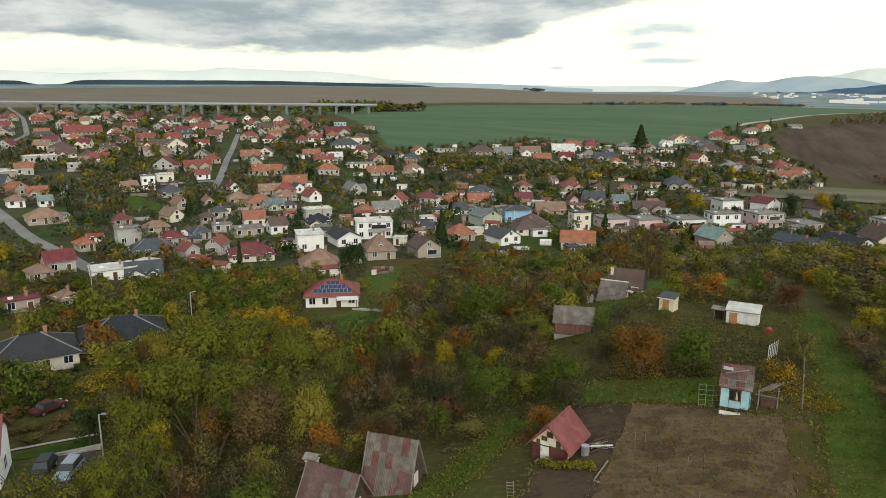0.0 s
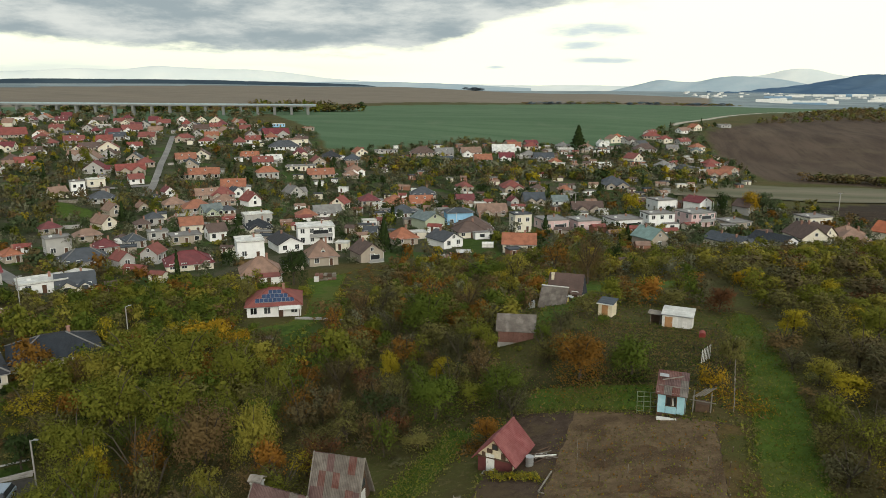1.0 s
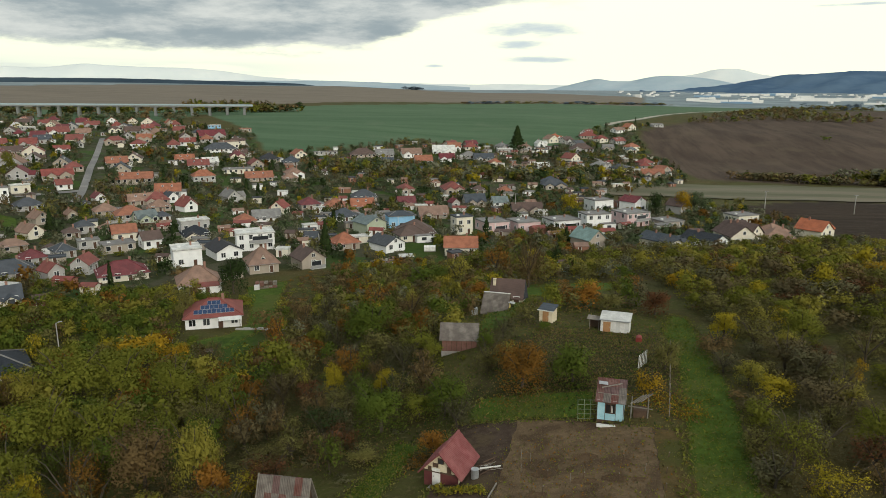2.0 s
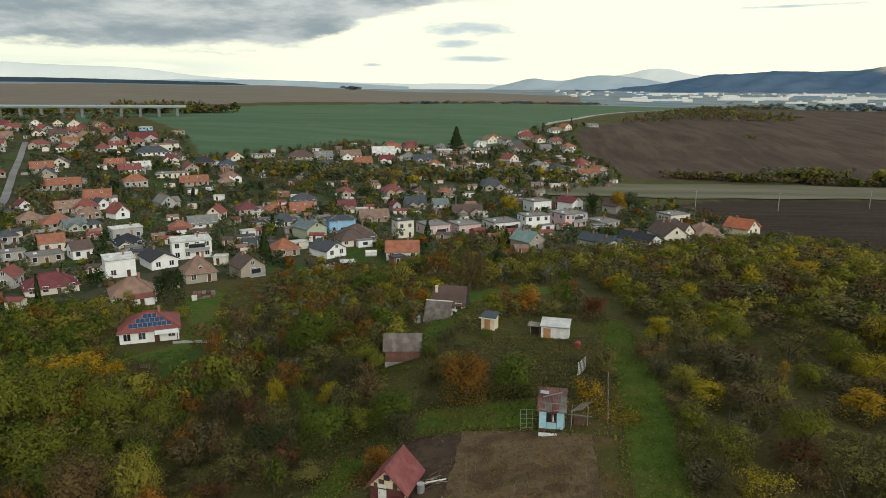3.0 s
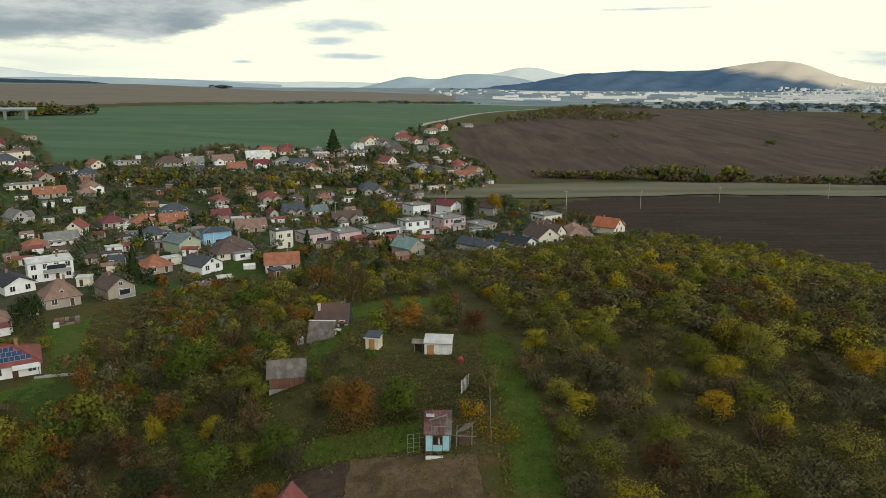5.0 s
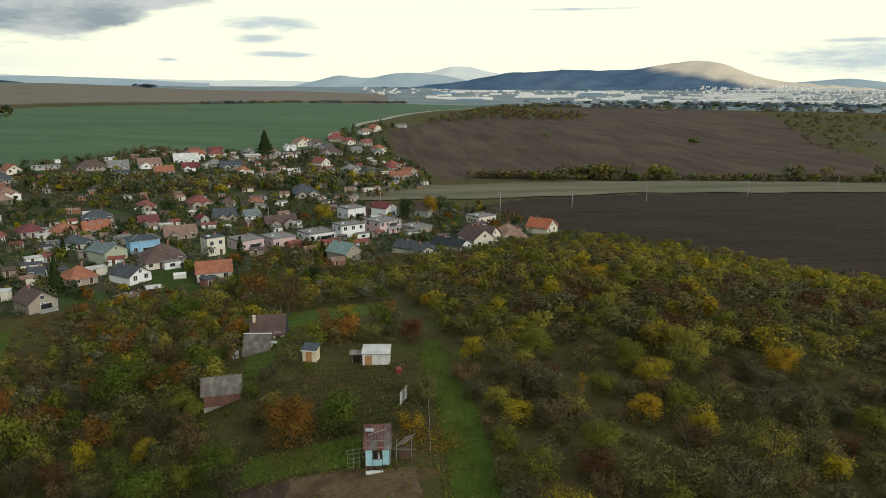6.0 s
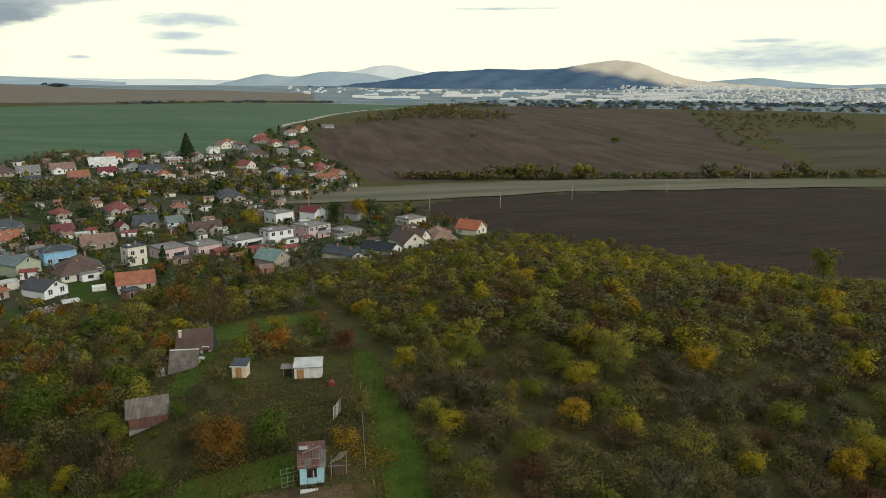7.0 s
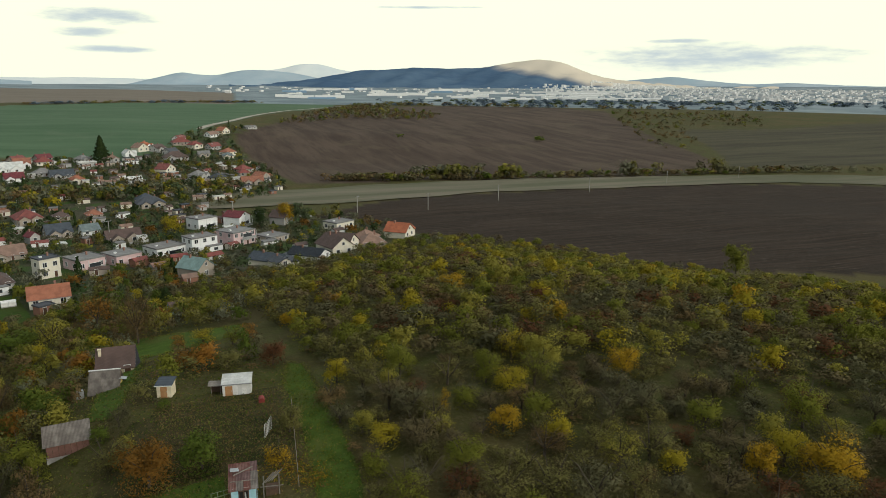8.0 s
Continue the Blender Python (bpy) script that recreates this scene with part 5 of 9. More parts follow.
METAL_GREY = stained("galvanised_steel", (0.34, 0.35, 0.35), (0.46, 0.47, 0.47), 0.5, 0.6)
RED_PAINT = stained("red_barrel_paint", (0.20, 0.032, 0.028), (0.26, 0.055, 0.042), 0.6)
NEAR_BLACK = stained("near_black_fill", (0.012, 0.011, 0.010), (0.02, 0.018, 0.016))
SOIL = stained("bare_soil", (0.060, 0.042, 0.030), (0.10, 0.072, 0.052))
PANEL = stained("solar_cell", (0.020, 0.045, 0.105), (0.035, 0.065, 0.14), 0.15)


def thing(name, x, y, turn, label, category, z=None, sink=0.0, radius=0.0, group=""):
    top = new(name, None)
    top.matrix_basis = pose(x, y, (float(land(x, y)) if z is None else z) - sink, 0, 0, turn)
    if radius:
        TAKEN.append((x, y, radius))
    return tagged(top, label, category, group)


def bar(name, a, b, r, mat, parent, label="", sides=6):
    """A straight round bar from a to b."""
    a, b = Vector(a), Vector(b)
    ax = (b - a).normalized()
    s = ax.orthogonal().normalized()
    t = ax.cross(s)
    v = [tuple(p + (s * math.cos(k * 2 * math.pi / sides) + t * math.sin(k * 2 * math.pi / sides)) * r) for p in (a, b) for k in range(sides)]
    f = [(k, (k + 1) % sides, sides + (k + 1) % sides, sides + k) for k in range(sides)] + [tuple(range(sides - 1, -1, -1)), tuple(range(sides, 2 * sides))]
    return part(name, polymesh(name, v, f, mat), parent, label)


def sheets(parent, corner, along, down, nu, nv, mats, rng, lift=0.03, name="roof_sheet"):
    """Overlapping roof sheets laid in rows over a slope."""
    c, u, d = Vector(corner), Vector(along), Vector(down)
    n = u.cross(d).normalized()
    n = n if n.z > 0 else -n
    for j in range(nv):
        for i in range(nu):
            p = c + u * (i / nu) + d * (j / nv) + n * (lift + 0.012 * ((i + j) % 2) + (0.018 if j == 0 else 0))
            a, b = u / nu * 1.02, d / nv * 1.06
            q = [p, p + a, p + a + b, p + b]
            v = [tuple(w) for w in q] + [tuple(w - n * 0.025) for w in q]
            f = [(0, 1, 2, 3), (7, 6, 5, 4), (0, 4, 5, 1), (1, 5, 6, 2), (2, 6, 7, 3), (3, 7, 4, 0)]
            part(name, polymesh(name, v, f, rng.choice(mats)), parent)


def prism_wall(w, d, h, zr, mat, foot=-0.6):
    """Walls with two gables, ridge along x."""
    v = [(-w / 2, -d / 2, foot), (w / 2, -d / 2, foot), (w / 2, d / 2, foot), (-w / 2, d / 2, foot), (-w / 2, -d / 2, h), (w / 2, -d / 2, h), (w / 2, d / 2, h), (-w / 2, d / 2, h),
         (-w / 2, 0, zr), (w / 2, 0, zr)]
    return polymesh("wall", v, [(0, 1, 5, 4), (2, 3, 7, 6), (3, 2, 1, 0), (1, 2, 6, 9, 5), (3, 0, 4, 8, 7)], mat)


def slope_roof(w, d, h, rise, over, mat, thick=0.07):
    a, b = w / 2 + over, d / 2 + over
    k = rise / (d / 2)
    v = [(-a, -b, h - over * k), (a, -b, h - over * k), (a, 0, h + rise), (-a, 0, h + rise), (a, b, h - over * k), (-a, b, h - over * k)]
    return slab("roof", v, [(0, 1, 2, 3), (3, 2, 4, 5)], [0, 1, 2, 4, 5, 3], thick, mat)


def build_barn():
    rng = random.Random(1)
    t = thing("barn", -12.9, 88.2, 6, "red-brown plank barn with weathered grey corrugated roof", "barn", radius=4, sink=0.1)
    w, d, h, rise = 4.5, 3.6, 1.95, 1.45
    part("wall", prism_wall(w, d, h, h + rise - 0.1, PLANK_BROWN), t)
    part("plinth", boxes("plinth", [(-w / 2 - 0.06, -d / 2 - 0.06, -0.7, w / 2 + 0.06, d / 2 + 0.06, 0.12)], CONCRETE), t, "pale concrete plinth")
    for i in range(7):
        x0 = -w / 2 + i * w / 7
        part("plank", boxes("plank", [(x0 + 0.02, -d / 2 - 0.05, 0.14, x0 + w / 7 - 0.02, -d / 2 - 0.005, h - 0.05)], PLANK_RED), t)
    for i in range(5):
        y0 = -d / 2 + i * d / 5
        part("plank", boxes("plank", [(w / 2 + 0.005, y0 + 0.02, 0.14, w / 2 + 0.05, y0 + d / 5 - 0.02, h - 0.05)], PLANK_RED), t)
    part("roof", slope_roof(w, d, h, rise, 0.3, SHEET_GREY), t)
    a, b, k = w / 2 + 0.32, d / 2 + 0.3, rise / (d / 2)
    sheets(t, (-a, 0, h + rise), (2 * a, 0, 0), (0, -b, -b * k), 6, 2, [SHEET_GREY], rng)
    sheets(t, (-a, 0, h + rise), (2 * a, 0, 0), (0, b, -b * k), 6, 2, [SHEET_GREY], rng)


def build_blue_shed():
    rng = random.Random(2)
    t = thing("garden_shed", 5.15, 64.1, -6, "light blue garden shed with rusted sheet roof", "shed", radius=2.3)
    w, d, h = 2.4, 3.0, 2.05
    v = [(-w / 2, -d / 2, -0.4), (w / 2, -d / 2, -0.4), (w / 2, d / 2, -0.4), (-w / 2, d / 2, -0.4), (-w / 2, -d / 2, h), (w / 2, -d / 2, h), (w / 2, d / 2, h + 0.75), (-w / 2, d / 2, h + 0.75)]
    part("wall", polymesh("wall", v, [(0, 1, 5, 4), (1, 2, 6, 5), (2, 3, 7, 6), (3, 0, 4, 7), (4, 5, 6, 7), (3, 2, 1, 0)], PLANK_BROWN), t)
    y = -d / 2
    for n, (x0, x1, z0, z1) in enumerate(((-1.16, -0.5, 0.12, 1.95), (0.5, 1.16, 0.12, 1.95), (-0.46, 0.46, 0.12, 0.78))):
        part("panel", boxes("panel", [(x0, y - 0.05, z0, x1, y - 0.004, z1)], BLUE_PAINT), t, "light blue boarded panel")
    part("corner_post", boxes("corner_post", [(-1.22, y - 0.07, -0.3, -1.165, y, 2.0)], PLANK_BROWN), t)
    part("corner_post", boxes("corner_post", [(1.165, y - 0.07, -0.3, 1.22, y, 2.0)], PLANK_BROWN), t)
    for q in range(4):
        y0 = -d / 2 + 0.05 + q * 0.74
        part("panel", boxes("panel", [(w / 2 + 0.004, y0, 0.1, w / 2 + 0.05, y0 + 0.7, 1.95 + 0.18 * q)], BLUE_PAINT), t)
    wf = part("window", boxes("window", [(-0.46, y - 0.07, 0.8, -0.40, y, 1.75), (0.40, y - 0.07, 0.8, 0.46, y, 1.75), (-0.40, y - 0.07, 0.8, 0.40, y, 0.86), (-0.40, y - 0.07, 1.69, 0.40, y, 1.75),
                                    (-0.03, y - 0.06, 0.86, 0.03, y, 1.69)], PLANK_BROWN), t, "broken brown-framed window")
    # solid near-black slabs: darkness of the shed's inside put into the colour
    part("opening", boxes("opening", [(-0.40, y - 0.03, 0.86, -0.03, y - 0.006, 1.69), (0.03, y - 0.03, 0.86, 0.40, y - 0.006, 1.69)], NEAR_BLACK), wf)
    v = [(0.07, y - 0.055, 0.9), (0.27, y - 0.055, 0.9), (0.16, y - 0.055, 1.62), (0.1, y - 0.055, 1.62)]
    part("curtain", slab("curtain", v, [(0, 1, 2, 3)], [0, 1, 2, 3], 0.02, WHITE_PAINT), wf, "torn white curtain")
    part("lintel", boxes("lintel", [(-1.25, y - 0.10, 1.96, 1.25, y - 0.01, 2.1)], WHITE_PAINT), t, "pale timber eaves board")
    k = 0.75 / d
    part("roof", slab("roof", [(-1.35, y - 0.3, h - 0.05), (1.35, y - 0.3, h - 0.05), (1.35, d / 2 + 0.2, h + 0.84), (-1.35, d / 2 + 0.2, h + 0.84)], [(0, 1, 2, 3)], [0, 1, 2, 3], 0.06, SHEET_RUST), t)
    sheets(t, (-1.38, d / 2 + 0.22, h + 0.86), (2.76, 0, 0), (0, -3.54, -0.9), 4, 3, [SHEET_RUST, SHEET_RUST, SHEET_PLUM, SHEET_RUST, SHEET_GREY], rng)
    part("patch", slab("patch", [(-1.2, 0.35, 2.86), (-0.35, 0.3, 2.85), (-0.4, 0.75, 2.97), (-1.2, 0.8, 2.98)], [(0, 1, 2, 3)], [0, 1, 2, 3], 0.02, METAL_GREY), t, "grey sheet patch")
    bar("loose_board", (-0.9, -0.2, 2.74), (0.95, 0.65, 2.98), 0.06, PLANK_OLD, t, "loose grey board", 4)
    bar("loose_board", (-1.2, -0.95, 2.52), (1.2, -1.05, 2.5), 0.04, PLANK_OLD, t, "loose grey board", 4)


def build_white_shed():
    t = thing("white_shed", 7.5, 92.4, -10, "white sheet-clad garden shed with tan door", "shed", radius=3)
    w, d, h = 3.7, 2.4, 1.85
    v = [(-w / 2, -d / 2, -0.5), (w / 2, -d / 2, -0.5), (w / 2, d / 2, -0.5), (-w / 2, d / 2, -0.5), (-w / 2, -d / 2, h), (w / 2, -d / 2, h), (w / 2, d / 2, h + 0.3), (-w / 2, d / 2, h + 0.3)]
    part("wall", polymesh("wall", v, [(0, 1, 5, 4), (1, 2, 6, 5), (2, 3, 7, 6), (3, 0, 4, 7), (4, 5, 6, 7), (3, 2, 1, 0)], WHITE_PAINT), t)
    for i in range(4):
        x0 = -w / 2 + 1.4 + i * 0.57
        part("panel", boxes("panel", [(x0, -d / 2 - 0.03, 0.05, x0 + 0.54, -d / 2 - 0.004, h - 0.08)], WHITE_PAINT), t)
    dr = part("door", boxes("door", [(-w / 2 + 0.35, -d / 2 - 0.06, 0.0, -w / 2 + 1.3, -d / 2 - 0.005, 1.5)], ORANGE_WOOD), t, "orange-brown board door")
    part("handle", boxes("handle", [(-w / 2 + 1.15, -d / 2 - 0.1, 0.75, -w / 2 + 1.2, -d / 2 - 0.06, 0.9)], METAL_GREY), dr)
    part("roof", slab("roof", [(-w / 2 - 0.15, -d / 2 - 0.2, h + 0.0), (w / 2 + 0.15, -d / 2 - 0.2, h + 0.0), (w / 2 + 0.15, d / 2 + 0.2, h + 0.42), (-w / 2 - 0.15, d / 2 + 0.2, h + 0.42)],
                      [(0, 1, 2, 3)], [0, 1, 2, 3], 0.07, ROOF["white"]), t, "pale grey-white sheet roof")
    part("gutter", boxes("gutter", [(-w / 2 - 0.15, -d / 2 - 0.28, h - 0.09, w / 2 + 0.15, -d / 2 - 0.2, h - 0.01)], METAL_GREY), t)
    e = thing("lean_to", 4.9, 93.0, -10, "dark open lean-to with thin grey roof board", "lean-to", radius=1)
    for px in (-0.7, 0.5):
        bar("post", (px, -0.6, -0.3), (px, -0.6, 1.4), 0.05, PLANK_OLD, e)
    part("roof", slab("roof", [(-1.1, -0.8, 1.5), (0.55, -0.8, 1.4), (0.55, 0.8, 1.5), (-1.1, 0.8, 1.6)], [(0, 1, 2, 3)], [0, 1, 2, 3], 0.05, PLANK_OLD), e)
    part("back_wall", boxes("back_wall", [(-0.8, 0.5, -0.3, 0.55, 0.6, 1.4)], PLANK_BROWN), e)


def build_small_shed():
    t = thing("tool_shed", -1.5, 95.0, -18, "cream tool shed with brown door and dark felt roof", "shed", radius=2)
    w, d, h = 1.9, 1.9, 1.85
    v = [(-w / 2, -d / 2, -0.5), (w / 2, -d / 2, -0.5), (w / 2, d / 2, -0.5), (-w / 2, d / 2, -0.5), (-w / 2, -d / 2, h), (w / 2, -d / 2, h), (w / 2, d / 2, h + 0.25), (-w / 2, d / 2, h + 0.25)]
    part("wall", polymesh("wall", v, [(0, 1, 5, 4), (1, 2, 6, 5), (2, 3, 7, 6), (3, 0, 4, 7), (4, 5, 6, 7), (3, 2, 1, 0)], CREAM_PAINT), t)
    part("roof", slab("roof", [(-w / 2 - 0.2, -d / 2 - 0.25, h + 0.02), (w / 2 + 0.2, -d / 2 - 0.25, h + 0.02), (w / 2 + 0.2, d / 2 + 0.2, h + 0.38), (-w / 2 - 0.2, d / 2 + 0.2, h + 0.38)],
                      [(0, 1, 2, 3)], [0, 1, 2, 3], 0.08, ROOF["slate"]), t)
    dr = part("door", boxes("door", [(-0.45, -d / 2 - 0.05, 0.0, 0.4, -d / 2 - 0.005, 1.65)], ORANGE_WOOD), t, "red-brown door")
    part("handle", boxes("handle", [(0.3, -d / 2 - 0.09, 0.9, 0.36, -d / 2 - 0.05, 1.05)], METAL_GREY), dr)
    part("fascia", boxes("fascia", [(-w / 2 - 0.2, -d / 2 - 0.29, h - 0.1, w / 2 + 0.2, -d / 2 - 0.25, h + 0.04)], WHITE_PAINT), t)


def build_steep_cabin():
    rng = random.Random(4)
    t = thing("cabin", -9.7, 106.8, -8, "yellow cabin under steep weathered corrugated roof", "cabin", radius=4)
    w, d = 4.0, 4.6
    part("wall", prism_wall(w - 0.4, d - 0.5, 0.3, 2.75, YELLOW_PAINT), t)
    part("roof", slope_roof(w, d, 0.15, 2.75, 0.1, SHEET_GREY), t)
    k = 2.75 / (d / 2)
    for s in (-1, 1):
        sheets(t, (-w / 2 - 0.12, 0, 2.9), (w + 0.24, 0, 0), (0, s * d / 2, -2.75), 5, 3, [SHEET_GREY], rng)
    part("ridge_board", boxes("ridge_board", [(-w / 2 - 0.15, -0.12, 2.9, w / 2 + 0.15, 0.12, 3.0)], WHITE_PAINT), t, "pale ridge cap")
    part("barge_board", slab("barge_board", [(w / 2 + 0.13, -d / 2, 0.2), (w / 2 + 0.2, -d / 2, 0.2), (w / 2 + 0.2, 0, 2.95), (w / 2 + 0.13, 0, 2.95)], [(0, 1, 2, 3)], [0, 1, 2, 3], 0.15, PLANK_BROWN), t)
    win = part("window", WIN_FRAME, t, m=pose(w / 2 - 0.18, 0.1, 0.7, 0, 0, 90) @ Matrix.Diagonal((0.8, 1, 0.8, 1)))
    part("pane", WIN_PANE, win)
    part("awning", slab("awning", [(w / 2, -1.2, 1.9), (w / 2 + 1.0, -1.2, 1.7), (w / 2 + 1.0, -0.2, 1.7), (w / 2, -0.2, 1.9)], [(0, 1, 2, 3)], [0, 1, 2, 3], 0.05, METAL_GREY), t, "pale sheet awning")
    b = thing("water_tank", -13.2, 106.2, 10, "grey plastic water tank with dark lid", "tank", radius=1)
    part("tank_body", boxes("tank_body", [(-0.5, -0.5, -0.2, 0.5, 0.5, 1.1), (-0.42, -0.42, 1.1, 0.42, 0.42, 1.2)], METAL_GREY), b)
    part("lid", boxes("lid", [(-0.2, -0.2, 1.2, 0.2, 0.2, 1.28)], NEAR_BLACK), b)


def build_brown_cottage():
    t = thing("summer_house", -8.9, 119.6, -4, "cream summer house with dark brown steep roof", "house", radius=5)
    w, d, h = 5.4, 5.2, 1.9
    part("wall", prism_wall(w, d, h, h + 2.3, CREAM_PAINT, -1.5), t)
    part("roof", slope_roof(w, d, h, 2.5, 0.3, ROOF["brown"], 0.14), t)
    part("chimney", boxes("chimney", [(-0.22, -0.22, -1.6, 0.22, 0.22, 0.5), (-0.28, -0.28, 0.5, 0.28, 0.28, 0.6)], CREAM_PAINT), t, "pale rendered chimney", pose(-w / 2 + 0.4, -0.9, h + 2.0))
    for px in (-1.7, 0.2):
        win = part("window", WIN_FRAME, t, m=pose(px, -d / 2 - 0.02, 0.5))
        part("pane", WIN_PANE, win)
    part("door", DOOR_MESH, t, m=pose(1.8, -d / 2 - 0.02, -0.1))
    part("porch", boxes("porch", [(w / 2, -d / 2 + 0.3, -1.0, w / 2 + 1.6, 0.6, 0.35)], CONCRETE), t, "pale low terrace wall")
    part("dormer_side", slab("dormer_side", [(w / 2 + 0.31, -d / 2 - 0.2, h - 0.3), (w / 2 + 0.9, -0.8, h - 0.3), (w / 2 + 0.31, 0, h + 2.4)], [(0, 1, 2)], [0, 1, 2], 0.1, ROOF["black"]), t)


def build_red_cottage():
    rng = random.Random(6)
    t = thing("garden_cottage", -9.0, 55.7, -13 + 90, "small cream and wine-red cottage with faded red roof", "cottage", radius=3)
    w, d, h = 3.7, 3.1, 1.5
    part("wall", prism_wall(w, d, h, h + 1.5, CREAM_PAINT, -0.5), t)
    x = -w / 2
    rise = 1.62
    part("roof", slope_roof(w, d, h, rise, 0.42, SHEET_RED, 0.1), t)
    k, b, a = rise / (d / 2), d / 2 + 0.44, w / 2 + 0.44
    for s in (-1, 1):
        sheets(t, (-a, 0, h + rise), (2 * a, 0, 0), (0, s * b, -b * k), 5, 3, [SHEET_RED], rng, 0.02)
    part("ridge_cap", boxes("ridge_cap", [(-a, -0.1, h + rise + 0.03, a, 0.1, h + rise + 0.11)], SHEET_RED), t)
    part("lower_board", boxes("lower_board", [(x - 0.05, -d / 2 - 0.02, -0.4, x - 0.005, d / 2 + 0.02, 1.15)], WINE_PAINT), t, "wine-red lower boarding")
    dr = part("door", boxes("door", [(x - 0.1, 0.05, -0.05, x - 0.055, 0.8, 1.55)], WHITE_PAINT), t, "white plank door")
    part("handle", boxes("handle", [(x - 0.14, 0.65, 0.7, x - 0.1, 0.7, 0.85)], METAL_GREY), dr)
    for y0, y1, z0, z1 in ((0.9, 1.2, 1.2, 1.62), (-0.95, -0.55, 1.2, 1.85), (0.25, 0.75, 1.62, 2.0)):
        part("beam", boxes("beam", [(x - 0.06, y0, z0, x - 0.006, y1, z1)], PLANK_BROWN), t, "dark brown timber panel")
    wf = part("window", boxes("window", [(x - 0.08, -0.28, 2.0, x - 0.006, 0.28, 2.5)], PLANK_BROWN), t, "small dark gable window")
    part("pane", boxes("pane", [(x - 0.1, -0.2, 2.08, x - 0.081, 0.2, 2.42)], GLASS), wf)
    part("floor_beam", boxes("floor_beam", [(x - 0.12, -d / 2 - 0.2, 1.15, x - 0.006, d / 2 + 0.2, 1.25)], PLANK_BROWN), t)
    part("step", boxes("step", [(x - 0.9, 0.0, -0.5, x - 0.1, 1.0, -0.08)], CONCRETE), t)


def build_a_frame(x, y, turn, w, half, rise, mats, label, seed, z=None):
    rng = random.Random(seed)
    t = thing("a_frame_hut", x, y, turn, label, "hut", z=z, radius=4)
    v = [(-w / 2 + 0.2, -half + 0.3, -0.8), (w / 2 - 0.2, -half + 0.3, -0.8), (w / 2 - 0.2, half - 0.3, -0.8), (-w / 2 + 0.2, half - 0.3, -0.8), (-w / 2 + 0.2, 0, rise - 0.25), (w / 2 - 0.2, 0, rise - 0.25)]
    part("wall", polymesh("wall", v, [(0, 1, 5, 4), (2, 3, 4, 5), (1, 2, 5), (3, 0, 4), (3, 2, 1, 0)], PLANK_BROWN), t)
    part("roof", slope_roof(w - 0.1, 2 * half, -0.3, rise + 0.3, 0.05, mats[0], 0.08), t)
    for s in (-1, 1):
        sheets(t, (-w / 2, 0, rise), (w, 0, 0), (0, s * half, -rise - 0.3), 7, 4, mats, rng)
    for s in (-1, 1):
        bar("barge_board", (w / 2 + 0.03, 0, rise + 0.05), (w / 2 + 0.03, s * half, -0.3), 0.07, PLANK_OLD, t, "grey edge board", 4)
        bar("barge_board", (-w / 2 - 0.03, 0, rise + 0.05), (-w / 2 - 0.03, s * half, -0.3), 0.07, PLANK_OLD, t, "grey edge board", 4)
    part("door", boxes("door", [(w / 2 - 0.2, -0.55, -0.3, w / 2 - 0.14, 0.3, 1.6)], WHITE_PAINT), t, "white door in the gable")
    part("gable_window", boxes("gable_window", [(w / 2 - 0.2, -0.35, 1.9, w / 2 - 0.15, 0.35, 2.5)], GLASS), t)
    return t


build_barn()
build_blue_shed()
build_white_shed()
build_small_shed()
build_steep_cabin()
build_brown_cottage()
build_red_cottage()
build_a_frame(-21.4, 49.0, -1, 4.4, 2.2, 4.4, [SHEET_GREY, SHEET_GREY, SHEET_GREY, SHEET_PLUM, SHEET_RUST], "a-frame hut with rust-patched grey corrugated roof", 7)
build_a_frame(-25.0, 45.4, -8, 5.0, 2.6, 3.6, [SHEET_PLUM, SHEET_PLUM, SHEET_GREY], "low a-frame hut with plum-brown sheet roof", 8, z=1.1)

vent = thing("brick_chimney", -28.2, 47.6, 0, "white rendered chimney stack with grey cap", "chimney", z=-1.0)
part("stack", boxes("stack", [(-0.4, -0.4, -0.8, 0.4, 0.4, 4.6), (-0.46, -0.46, 4.6, 0.46, 0.46, 4.7)], WHITE_PAINT), vent)
part("cap", slab("cap", [(-0.6, -0.55, 4.95), (0.6, -0.55, 4.95), (0.6, 0, 5.25), (-0.6, 0, 5.25), (0.6, 0.55, 4.95), (-0.6, 0.55, 4.95)], [(0, 1, 2, 3), (3, 2, 4, 5)], [0, 1, 2, 4, 5, 3], 0.12, PLANK_OLD), vent)


